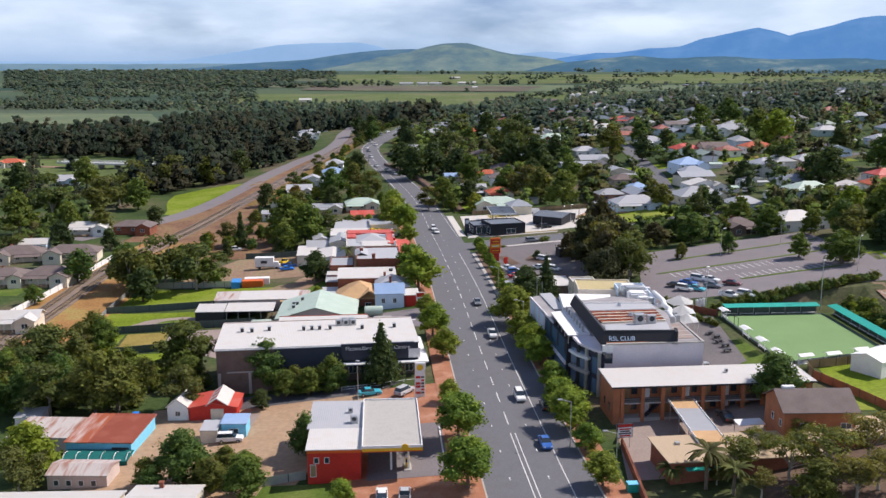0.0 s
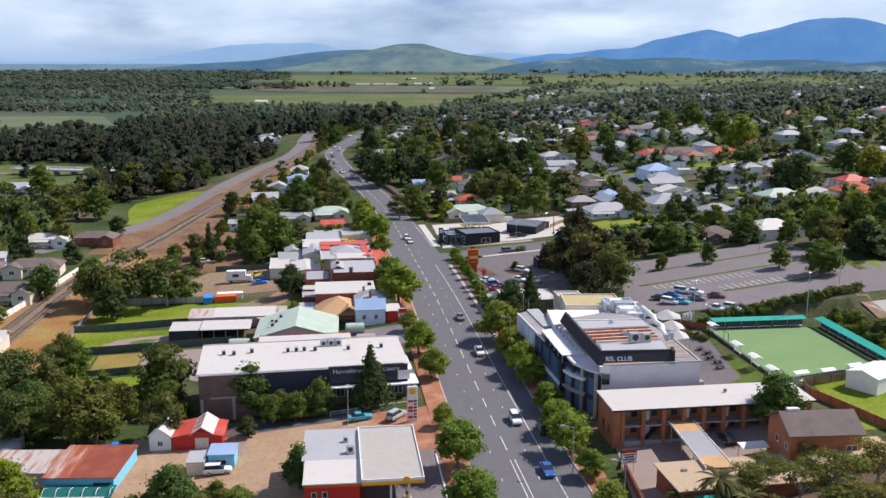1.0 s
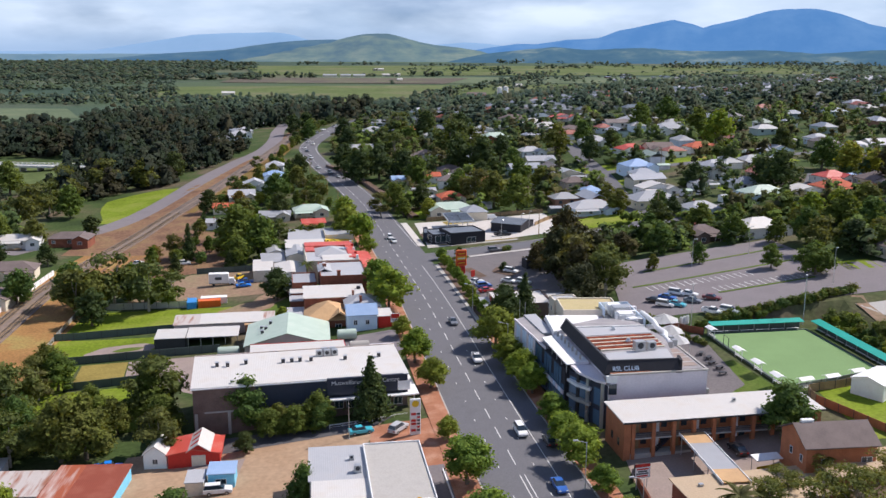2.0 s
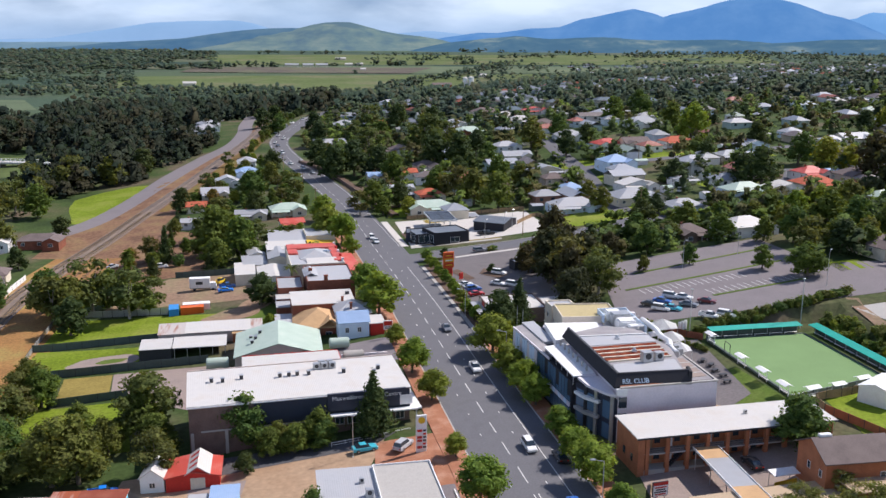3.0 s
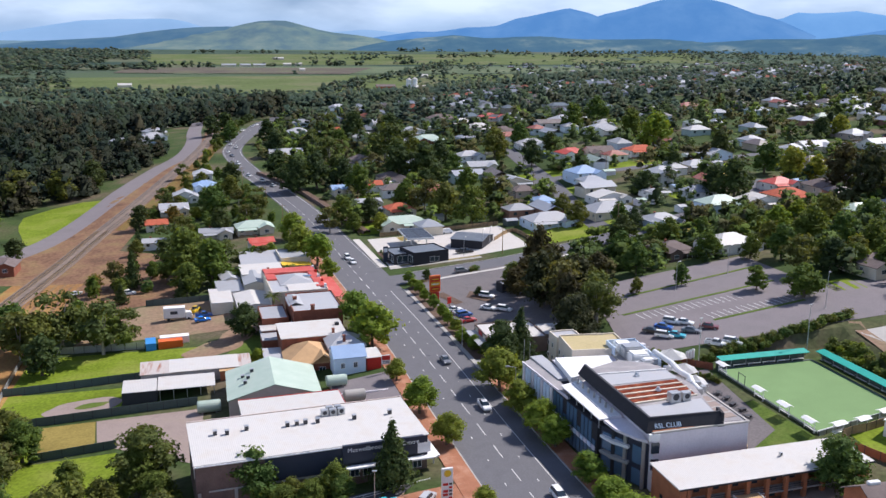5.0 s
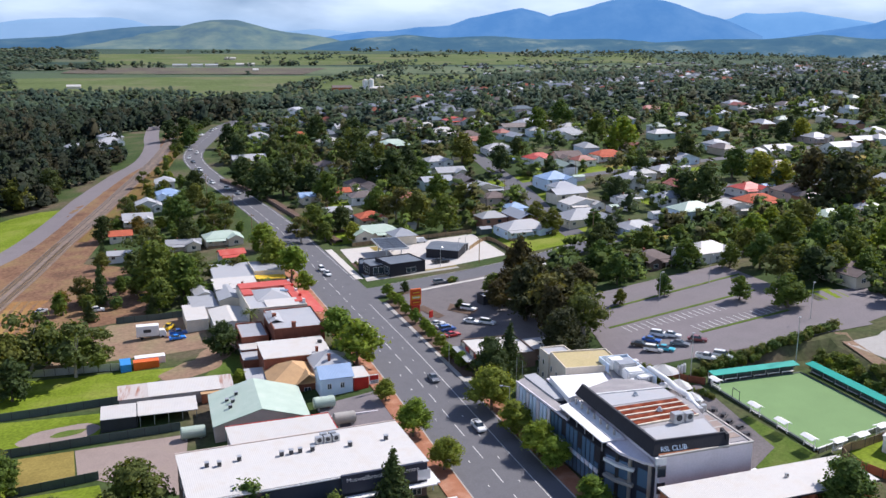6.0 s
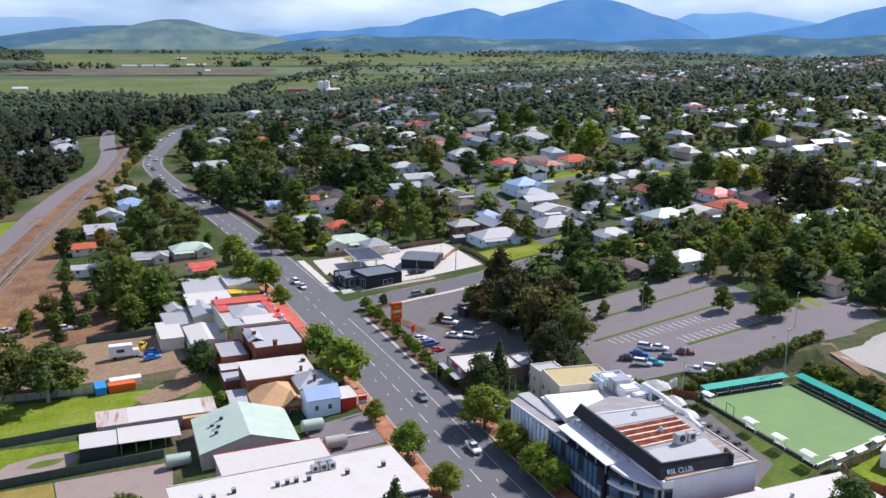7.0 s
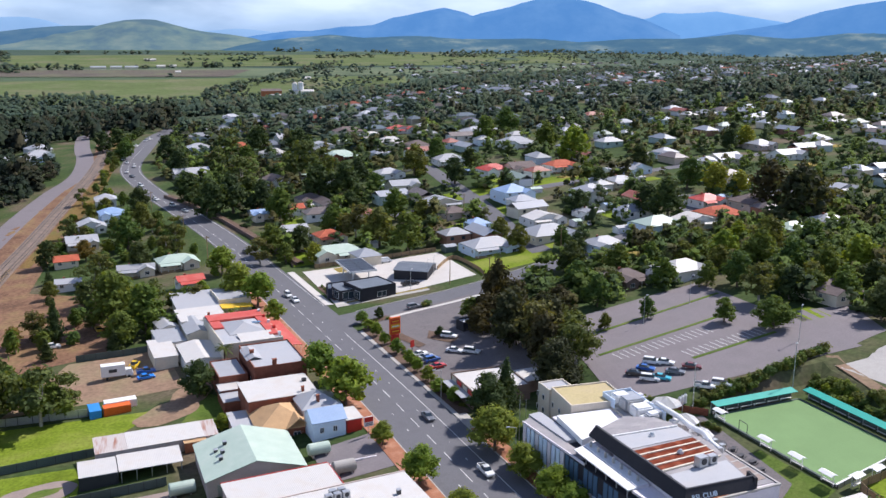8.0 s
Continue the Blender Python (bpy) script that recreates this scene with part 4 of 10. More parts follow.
def crown_arrays(kind, seed, leaves, size):
    """A light crown as arrays, for woods joined into one mesh."""
    r = random.Random(seed)
    lob = lobes_for(kind, r)
    r.shuffle(lob)
    me = crown_mesh(lob[:11] if leaves > 60 else (lob[:8] if leaves > 20 else lob[:3]), leaves, size, seed, 0.70 if leaves > 60 else (0.84 if leaves > 20 else 1.25), True)
    V = np.array([v.co[:] for v in me.vertices])
    F = [list(p.vertices) for p in me.polygons]
    bpy.data.meshes.remove(me)
    return V, F


CROWNS = {}


def forest(name, label, spots, material, leaf=10):
    """Woods of many clumped crowns in one mesh."""
    r = random.Random(len(spots))
    key = 170 if leaf > 20 else (36 if leaf > 6 else 12)
    if key not in CROWNS:
        CROWNS[key] = [crown_arrays(k, 40 + i, key, {170: 0.48, 36: 0.62, 12: 0.7}[key]) for i, k in enumerate(("broad", "gum", "dark", "broad", "gum"))]
    VV, FF, NN, o = [], [], [], 0
    for x, y, h, w in spots:
        V, F = r.choice(CROWNS[key])
        a = r.uniform(0, math.tau)
        c, s = math.cos(a), math.sin(a)
        sx, sz = w / 8.0, h / 9.4
        VV.append(np.stack([x + (V[:, 0] * c - V[:, 1] * s) * sx, y + (V[:, 0] * s + V[:, 1] * c) * sx, ground_z(x, y) + (V[:, 2] - 0.9) * sz], 1))
        out = (VV[-1] - np.array((x, y, ground_z(x, y) + 0.45 * h))) / np.array((w / 2, w / 2, h / 2))
        NN.append(out * 0.55 + np.array((0.0, 0.0, 0.62)))
        FF += [[o + i for i in f] for f in F]
        o += len(V)
    me = bpy.data.meshes.new(name)
    me.from_pydata(np.concatenate(VV).tolist(), [], FF)
    me.polygons.foreach_set("use_smooth", [True] * len(me.polygons))
    nn = np.concatenate(NN)
    me.normals_split_custom_set_from_vertices((nn / np.linalg.norm(nn, axis=1, keepdims=True)).tolist())
    me.materials.append(material)
    return tagged(new(name, me), label, "trees", kind="stuff")


# ---------------- buildings ----------------
def wall_box(w, d, h, foot):
    return boxes((0, 0, -foot, w, d, h))


def add_window(parent, w, d, face, u, z, ww, hh, frame_m=None, pane_m=None, name="window", cross=True):
    """A framed window set in a wall face S (y=0), N, W (x=0) or E: u along the wall, z sill height."""
    frame_m, pane_m = frame_m or M_WHITE, pane_m or M_GLASS
    t = 0.07
    bars = [(0, 0, ww, t), (0, hh - t, ww, hh), (0, t, t, hh - t), (ww - t, t, ww, hh - t)]
    if cross and ww > 0.9:
        bars.append((ww / 2 - t / 2, t, ww / 2 + t / 2, hh - t))
    bm = bmesh.new()
    for a, b, c, e in bars:
        add_box(bm, a, -0.07, b, c, 0.03, e)
    m = {"S": pose(u, 0, z), "N": pose(u + ww, d, z, 0, 0, 180), "W": pose(0, u + ww, z, 0, 0, -90), "E": pose(w, u, z, 0, 0, 90)}[face]
    ob = part(name, bm, frame_m, parent)
    ob.matrix_local = m
    pn = part("pane", boxes((t, -0.03, t, ww - t, 0.02, hh - t)), pane_m, ob)
    return ob


def roof_bm(kind, w, d, h, rise, over, th=0.16, ax="x"):
    bm = bmesh.new()
    x0, x1, y0, y1 = -over, w + over, -over, d + over
    if kind == "gable":
        if ax == "x":
            e = h - rise * over / (d / 2)
            slab(bm, [(x0, y0, e + th), (x1, y0, e + th), (x1, d / 2, h + rise + th), (x0, d / 2, h + rise + th)], th)
            slab(bm, [(x0, d / 2, h + rise + th), (x1, d / 2, h + rise + th), (x1, y1, e + th), (x0, y1, e + th)], th)
        else:
            e = h - rise * over / (w / 2)
            slab(bm, [(x0, y0, e + th), (w / 2, y0, h + rise + th), (w / 2, y1, h + rise + th), (x0, y1, e + th)], th)
            slab(bm, [(w / 2, y0, h + rise + th), (x1, y0, e + th), (x1, y1, e + th), (w / 2, y1, h + rise + th)], th)
    elif kind == "hip":
        e = h - rise * over / (min(w, d) / 2) + th
        t = h + rise + th
        if w >= d:
            a, b = (d / 2, d / 2, t), (w - d / 2, d / 2, t)
        else:
            a, b = (w / 2, w / 2, t), (w / 2, d - w / 2, t)
        c = [(x0, y0, e), (x1, y0, e), (x1, y1, e), (x0, y1, e)]
        if abs(w - d) < 0.3:
            for i in range(4):
                slab(bm, [c[i], c[(i + 1) % 4], a], th)
        elif w >= d:
            slab(bm, [c[0], c[1], b, a], th)
            slab(bm, [c[1], c[2], b], th)
            slab(bm, [c[2], c[3], a, b], th)
            slab(bm, [c[3], c[0], a], th)
        else:
            slab(bm, [c[0], c[1], a], th)
            slab(bm, [c[1], c[2], b, a], th)
            slab(bm, [c[2], c[3], b], th)
            slab(bm, [c[3], c[0], a, b], th)
    elif kind == "skillion":
        slab(bm, [(x0, y0, h + th), (x1, y0, h + th), (x1, y1, h + rise + th), (x0, y1, h + rise + th)], th)
    elif kind == "flat":
        slab(bm, [(0.25, 0.25, h - 0.3), (w - 0.25, 0.25, h - 0.3), (w - 0.25, d - 0.25, h - 0.3 + rise), (0.25, d - 0.25, h - 0.3 + rise)], 0.2)
    return bm


def gable_walls(w, d, h, foot, rise, ax):
    bm = boxes((0, 0, -foot, w, d, h - 0.01))
    if ax == "x":
        for x in (0.0, w - 0.2):
            v = [bm.verts.new(p) for p in ((x, 0.05, h - 0.02), (x, d - 0.05, h - 0.02), (x, d / 2, h + rise - 0.02), (x + 0.2, 0.05, h - 0.02), (x + 0.2, d - 0.05, h - 0.02), (x + 0.2, d / 2, h + rise - 0.02))]
            for f in ((0, 2, 1), (3, 4, 5), (0, 1, 4, 3), (1, 2, 5, 4), (2, 0, 3, 5)):
                bm.faces.new([v[i] for i in f])
    else:
        for y in (0.0, d - 0.2):
            v = [bm.verts.new(p) for p in ((0.05, y, h - 0.02), (w - 0.05, y, h - 0.02), (w / 2, y, h + rise - 0.02), (0.05, y + 0.2, h - 0.02), (w - 0.05, y + 0.2, h - 0.02), (w / 2, y + 0.2, h + rise - 0.02))]
            for f in ((0, 1, 2), (3, 5, 4), (0, 3, 4, 1), (1, 4, 5, 2), (2, 5, 3, 0)):
                bm.faces.new([v[i] for i in f])
    bmesh.ops.recalc_face_normals(bm, faces=bm.faces[:])
    return bm


def building(name, label, x, y, w, d, h, wall_m, roof_m, roof="gable", rise=1.5, over=0.4, ax="x", rot=4.5, z=None, foot=2.0, windows=(), parapet=0.4, category="building", group="", door=None, chimney=None):
    """A building from its near left corner: h is the wall height above z."""
    b = thing(name, label, category, x, y, z, rot, group)
    if roof == "flat":
        t = 0.22
        bm = boxes((0, 0, -foot, w, d, h - 0.55), (0, 0, h - 0.55, w, t, h), (0, d - t, h - 0.55, w, d, h), (0, t, h - 0.55, t, d - t, h), (w - t, t, h - 0.55, w, d - t, h))
        part("wall", bm, wall_m, b)
        part("roof", roof_bm("flat", w, d, h, rise if rise < 0.3 else 0.0, 0), roof_m, b)
    elif roof == "gable":
        part("wall", gable_walls(w, d, h, foot, rise, ax), wall_m, b)
        part("roof", roof_bm("gable", w, d, h, rise, over, ax=ax), roof_m, b)
    elif roof == "skillion":
        bm = boxes((0, 0, -foot, w, d, h))
        for v in bm.verts:
            if v.co.z > h - 0.01 and v.co.y > 0.1:
                v.co.z += rise
        part("wall", bm, wall_m, b)
        part("roof", roof_bm("skillion", w, d, h, rise, over), roof_m, b)
    else:
        part("wall", wall_box(w, d, h, foot), wall_m, b)
        part("roof", roof_bm("hip", w, d, h, rise, over), roof_m, b)
    for wi in windows:
        add_window(b, w, d, *wi)
    if door:
        add_window(b, w, d, door[0], door[1], 0.0, 0.95, 2.05, M_WHITE, M_TIMBER, "door", False)
    if chimney:
        cx, cy, ch = chimney
        bm = boxes((cx, cy, h - 0.3, cx + 0.6, cy + 0.6, h + ch), (cx - 0.08, cy - 0.08, h + ch, cx + 0.68, cy + 0.68, h + ch + 0.12))
        part("chimney", bm, M_BRICK, b, "small brick chimney")
    return b


def row_windows(face, span, n, z, ww, hh, start=1.0):
    gap = (span - 2 * start - n * ww) / max(1, n - 1) if n > 1 else 0
    return [(face, start + i * (ww + gap), z, ww, hh) for i in range(n)]

# ---------------- more builders ----------------
def prism(bm, pts, z0, z1):
    lo = [bm.verts.new((p[0], p[1], z0)) for p in pts]
    hi = [bm.verts.new((p[0], p[1], z1)) for p in pts]
    k = len(pts)
    bm.faces.new(hi)
    bm.faces.new(lo[::-1])
    for i in range(k):
        bm.faces.new((lo[i], lo[(i + 1) % k], hi[(i + 1) % k], hi[i]))


def prisms(*ps):
    bm = bmesh.new()
    for p in ps:
        prism(bm, *p)
    bmesh.ops.recalc_face_normals(bm, faces=bm.faces[:])
    return bm


def place(ob, x, y, z, rot=0.0):
    ob.matrix_local = pose(x, y, z, 0, 0, rot)
    return ob


def air_unit(x, y, z, rot=0, s=1.0, label="grey roof-top air conditioning unit"):
    t = thing("air_conditioner", label, "air conditioner", x, y, z, rot, "roof-top air conditioners")
    part("casing", soft_box(-0.55 * s, -0.4 * s, 0.05, 0.55 * s, 0.4 * s, 1.05 * s, 0.05), M_STEEL, t)
    part("fan_grille", cyl((0, -0.41 * s, 0.6 * s), (0, -0.45 * s, 0.6 * s), 0.34 * s, n=12), M_DARKM, t)
    part("skid", boxes((-0.6 * s, -0.45 * s, -0.1, 0.6 * s, -0.3 * s, 0.05), (-0.6 * s, 0.3 * s, -0.1, 0.6 * s, 0.45 * s, 0.05)), M_STEEL, t)
    return t


def roof_vent(x, y, z, w=0.55, h=1.0, group="roof vents"):
    t = thing("roof_vent", "dark square roof vent with a pale cap", "vent", x, y, z, 8, group)
    part("shaft", boxes((-w / 2, -w / 2, -0.2, w / 2, w / 2, h)), M_DARKM, t)
    part("cap", soft_box(-w / 2 - 0.08, -w / 2 - 0.08, h, w / 2 + 0.08, w / 2 + 0.08, h + 0.12, 0.03), M_STEEL, t)
    return t


def tank(x, y, z, r, length, rot, material=None, label="pale green steel water tank lying on its cradle"):
    t = thing("water_tank", label, "tank", x, y, z, rot)
    bm = cyl((-length / 2, 0, r + 0.4), (length / 2, 0, r + 0.4), r, n=20)
    bmesh.ops.bevel(bm, geom=[e for e in bm.edges if len(e.link_faces) == 2 and min(len(f.verts) for f in e.link_faces) < max(len(f.verts) for f in e.link_faces)], offset=0.15, segments=2, affect='EDGES')
    part("shell", bm, material or R_GREEN, t)
    for sx in (-0.3, 0.3):
        part("cradle", boxes((sx * length - 0.15, -r * 0.8, -0.8, sx * length + 0.15, r * 0.8, 0.75)), M_CONC, t)
    return t


def pole(x, y, h, label="tall grey steel light pole", head=True, arm=0.0, rot=0, r=0.09, name="light_pole", group="light poles"):
    t = thing(name, label, "pole", x, y, None, rot, group)
    part("shaft", cyl((0, 0, -0.3), (0, 0, h), r, r * 0.6, 8), M_STEEL, t)
    part("base_plate", boxes((-0.2, -0.2, 0, 0.2, 0.2, 0.12)), M_CONC, t)
    if arm:
        part("arm", cyl((0, 0, h - 0.1), (arm, 0, h + 0.35), 0.05, 0.04, 6), M_STEEL, t)
    if head:
        part("lamp_head", soft_box(arm - 0.4, -0.18, h + 0.2, arm + 0.4, 0.18, h + 0.42, 0.05), M_STEEL, t)
    return t


def power_pole(x, y, h=9.5, rot=0):
    t = thing("power_pole", "weathered timber power pole with a crossarm", "pole", x, y, None, rot, "power poles")
    part("shaft", cyl((0, 0, -0.5), (0, 0, h), 0.17, 0.12, 8), M_TIMBER, t)
    part("crossarm", boxes((-1.2, -0.06, h - 0.8, 1.2, 0.06, h - 0.65)), M_TIMBER, t)
    for k in (-1.05, -0.4, 0.4, 1.05):
        part("insulator", cyl((k, 0, h - 0.65), (k, 0, h - 0.45), 0.06, 0.04, 6), M_DARKM, t)
    return t


def fence(pts, h, material, label, name="fence", post=3.0):
    """A sheet fence along a plan line on the terrain: posts and one panel a bay."""
    t = tagged(new(name), label, "fence", kind="structure")
    line = resample([Vector(p) for p in pts], post)
    for a, b in zip(line, line[1:]):
        za, zb = ground_z(a.x, a.y), ground_z(b.x, b.y)
        bm = bmesh.new()
        d = (b - a).normalized()
        n = Vector((d.y, -d.x)) * 0.03
        q = [a + n, b + n, b - n, a - n]
        zz = [za, zb, zb, za]
        lo = [bm.verts.new((p.x, p.y, z - 0.1)) for p, z in zip(q, zz)]
        hi = [bm.verts.new((p.x, p.y, z + h)) for p, z in zip(q, zz)]
        bm.faces.new(hi)
        for i in range(4):
            bm.faces.new((lo[i], lo[(i + 1) % 4], hi[(i + 1) % 4], hi[i]))
        bmesh.ops.recalc_face_normals(bm, faces=bm.faces[:])
        part("panel", bm, material, t)
        part("post", boxes((a.x - 0.06, a.y - 0.06, za - 0.2, a.x + 0.06, a.y + 0.06, za + h + 0.06)), M_DARKM, t)
    return t


def text_ob(words, size, material, parent, m, name="lettering", depth=0.03):
    cu = bpy.data.curves.new(name, 'FONT')
    cu.body, cu.size, cu.extrude, cu.align_x = words, size, depth, 'LEFT'
    tmp = bpy.data.objects.new("tmp", cu)
    scene.collection.objects.link(tmp)
    bpy.context.view_layer.update()
    me = bpy.data.meshes.new_from_object(tmp.evaluated_get(bpy.context.evaluated_depsgraph_get()))
    bpy.data.objects.remove(tmp)
    bpy.data.curves.remove(cu)
    me.materials.clear()
    me.materials.append(material)
    ob = new(name, me)
    ob.parent = parent
    ob.matrix_local = m
    return ob


def blob(name, label, category, cx, cy, rx, ry, rot, material, off=0.1, seed=0.0):
    """An uneven rounded patch of ground cover."""
    bm = bmesh.new()
    ca, sa = math.cos(radians(rot)), math.sin(radians(rot))
    rings = [[bm.verts.new((cx, cy, ground_z(cx, cy) + off))]]
    n = 28
    for f in (0.33, 0.66, 1.0):
        row = []
        for i in range(n):
            a = i * math.tau / n
            k = f * (1 + 0.22 * noise.noise(Vector((math.cos(a) * 1.5, math.sin(a) * 1.5, seed))))
            x, y = rx * math.cos(a) * k, ry * math.sin(a) * k
            x, y = cx + x * ca - y * sa, cy + x * sa + y * ca
            row.append(bm.verts.new((x, y, ground_z(x, y) + off)))
        rings.append(row)
    for i in range(n):
        bm.faces.new((rings[0][0], rings[1][i], rings[1][(i + 1) % n]))
        for a, b in ((1, 2), (2, 3)):
            bm.faces.new((rings[a][i], rings[b][i], rings[b][(i + 1) % n], rings[a][(i + 1) % n]))
    return tagged(mesh_ob(name, bm, material), label, category, kind="structure")


# ================= ground covers =================
drape("lawn", "bright mown lawn behind the yards", "lawn", [(-92, 247.6), (-62.1, 248.4), (-47.7, 265), (-92, 269.4)], M_LAWN)
drape("lawn", "mown lawn strip between the fences", "lawn", [(-91.5, 226.5), (-65.1, 227.5), (-64.5, 241), (-91.7, 243.8)], M_LAWN)
blob("dirt_ring", "worn circle of bare earth in the lawn", "dirt", -73.0, 232.0, 8.5, 4.4, 8, M_COURT, 0.12, 1.0)
blob("grass_centre", "tuft of grass inside the worn circle", "grass", -71.5, 232.2, 3.6, 1.5, 8, M_LAWND, 0.16, 2.0)
drape("dry_patch", "dry yellow grass plot", "grass", [(-78.2, 209), (-67.4, 210.3), (-69.2, 222.8), (-79.9, 222.8)], M_DRYGR, 0.07)
drape("gravel_yard", "grey gravel yard behind the long building", "yard", [(-67.0, 210.3), (-47, 196), (-46.5, 223.0), (-69.0, 222.8)], M_COURT, 0.06)
drape("lawn", "rough green lawn by the railway bank", "lawn", [(-86, 196), (-79.1, 206), (-80.5, 222.6), (-90.5, 222.6)], M_LAWN)
drape("lawn", "bright lawn below the plots", "lawn", [(-96, 176), (-57, 180), (-62.5, 205.4), (-79.5, 205.0)], M_LAWN)
drape("dirt_yard", "bare earth yard where vehicles stand", "yard", [(-84, 276), (-41, 276.5), (-45, 308), (-70, 308)], M_DIRT, 0.07)
blob("dirt_track", "bare earth track to the shops", "dirt", -46.0, 262.5, 9.0, 5.2, 35, M_DIRT, 0.11, 3.0)
blob("dirt_track", "worn earth where the track meets the yard", "dirt", -40.0, 270.5, 6.5, 5.0, 60, M_DIRT, 0.13, 4.0)
drape("lawn", "patch of lawn beside the track", "lawn", [(-43.5, 254.5), (-33, 251), (-32.2, 264), (-36.5, 270.0)], M_LAWND, 0.07)
drape("dirt_yard", "pale earth yard behind the service station", "yard", [(-60, 128), (-24, 128), (-10.0, 173.5), (-56, 168)], M_YARD, 0.07)
drape("concrete_drive", "concrete drive of the service yard", "drive", [(-44, 157.5), (-35, 157), (-34.5, 163), (-44, 163)], M_COURT, 0.1)
drape("forecourt", "red paved service station forecourt", "forecourt", [(-15.6, 112), (3.6, 112), (-1.0, 172), (-12.2, 171)], M_PAVER, 0.10)
drape("forecourt_concrete", "grey stained concrete under the canopy", "forecourt", [(-11.8, 131), (1.0, 131), (-0.4, 152), (-12.9, 152)], M_CARPARK, 0.14)
# shade under the trees is put into this strip's dark colour
drape("driveway", "drive beside the long building, coloured dark for tree shade", "drive", [(-42, 165.5), (-13, 169.5), (-8.0, 174.5), (-41, 172.5)], M_SHADEDRIVE, 0.12)
drape("lawn", "small lawn in front of the red shop", "lawn", [(-30, 119), (-16.5, 119), (-16, 131), (-28, 132)], M_LAWND, 0.1)
drape("motel_court", "brownish concrete motel court", "court", [(27.9, 128), (47, 129), (62, 156.2), (30.2, 151.8)], M_COURT, 0.1)
drape("garden_soil", "dark mulch and shrubs beside the motel", "garden bed", [(45, 112), (90, 112), (80, 138), (47.4, 131)], M_MULCH, 0.06)
drape("lawn", "bright lawn behind the motel", "lawn", [(70, 146), (112, 148), (100, 175.5), (72.2, 168.2)], M_LAWN)
drape("lawn", "small lawn beside the bowling green", "lawn", [(52, 163.5), (65.5, 168.5), (63.5, 187), (59.5, 186)], M_LAWND, 0.06)
drape("bowling_green", "flat pale green synthetic bowling green", "bowling green", [(66.4, 169.6), (90.0, 177.0), (88.0, 205.2), (64.2, 203.4)], M_BOWL, z=4.92, off=0.0)
drape("car_park", "wide worn grey asphalt car park with faded bays", "car park", [(49, 216), (115, 215.5), (113, 282), (59, 272)], M_CARPARK, 0.08)
drape("fast_food_lot", "dark asphalt lot with parked cars", "car park", [(14.6, 250), (44, 238), (52, 318), (16.2, 308)], M_LOT, 0.08)
drape("garden_strip", "mulched garden strip along the footpath", "garden bed", [(16.4, 232), (19.2, 232), (14.6, 303), (10.6, 299)], M_MULCH, 0.22)
drape("corner_forecourt", "pale concrete forecourt on the street corner", "forecourt", [(9.3, 326), (62, 338), (60, 374), (7.0, 371)], M_CONCP, 0.09)
drape("grass_verge", "green grass verge by the corner station", "verge", [(13, 326.6), (42, 331.4), (42, 332.6), (13, 328.2)], M_DRYGR, 0.15)
drape("pavement", "pale concrete footpath round the station corner", "pavement", [(9.0, 323.4), (42, 329.2), (42, 331.2), (9.0, 326.2)], M_CONC, 0.12)
drape("grass_lot", "vacant bright grass lot beside the side street", "lawn", [(63, 336), (92, 341), (106, 366), (66, 362)], M_LAWN, 0.06)
drape("lawn", "long grass strip along the upper street", "lawn", [(92, 444), (195, 452), (195, 466), (92, 459)], M_LAWN, 0.08)
drape("lawn", "front lawn by the upper street", "lawn", [(98, 410), (120, 414), (116, 424), (96, 420)], M_LAWN, 0.08)
drape("lawn", "backyard lawn among the houses", "lawn", [(138, 372), (160, 376), (158, 392), (136, 388)], M_LAWN, 0.08)
drape("lawn", "corner lawn with low wall", "lawn", [(5, 379), (14, 380), (13, 398), (4, 398)], M_LAWN, 0.1)
tagged(mesh_ob("rail_meadow", strip_bm([p for p in west_line if 404 < p.y < 500], lambda y: lerp_table(y, [404, 414, 440, 462, 480, 492, 500], [-7, -11, -25, -31, -26, -13, -7]), -5.0, 0.09, cuts=6), M_LAWN), "bright green meadow beside the railway road", "grass", kind="structure")
drape("rail_yard_earth", "wide bare earth ground beside the railway", "ground", [(-106, 300), (-60, 312), (-60, 372), (-104, 400)], M_VERGE, 0.05)
drape("field", "pale green crop field beyond the woods", "field", [(-520, 1010), (-330, 1075), (-400, 1265), (-640, 1300)], M_CROP, 0.3, 30)
drape("field", "narrow pale field strip between tree belts", "field", [(-720, 1530), (-380, 1500), (-430, 1640), (-790, 1680)], M_PASTURE, 0.5, 60)
drape("field", "wide light green pasture in the valley", "field", [(-360, 1450), (330, 1250), (560, 2060), (-430, 1960)], M_PASTURE, 0.5, 60)
drape("field", "long pasture along the valley road", "field", [(-200, 2080), (1000, 2100), (1250, 2380), (-260, 2360)], M_CROP, 0.7, 90)
drape("field", "open light green pasture below the hill", "field", [(-260, 2440), (1250, 2460), (1500, 3150), (-420, 3050)], M_PASTURE, 0.8, 90)
drape("field", "brown ploughed field behind the pasture", "field", [(-330, 2120), (170, 2060), (250, 2300), (-320, 2335)], M_PLOUGH, 1.2, 60)
drape("field", "hazy pale fields at the end of the valley", "field", [(-1900, 3420), (-500, 3420), (-560, 3640), (-2100, 3640)], M_CROP, 0.8, 90)
drape("track", "pale earth track by the tennis court", "path", [(99.6, 190), (102.0, 189.5), (106, 213.5), (103.6, 215)], M_DIRT, 0.14)
drape("court_slab", "white sunlit concrete court", "court", [(105, 193.5), (128, 197), (124, 213.5), (102.8, 211)], M_CONC, 0.12)
UPPER = resample([Vector(p) for p in ((60, 436), (92, 440), (140, 446), (200, 455), (290, 470))], 6.0)
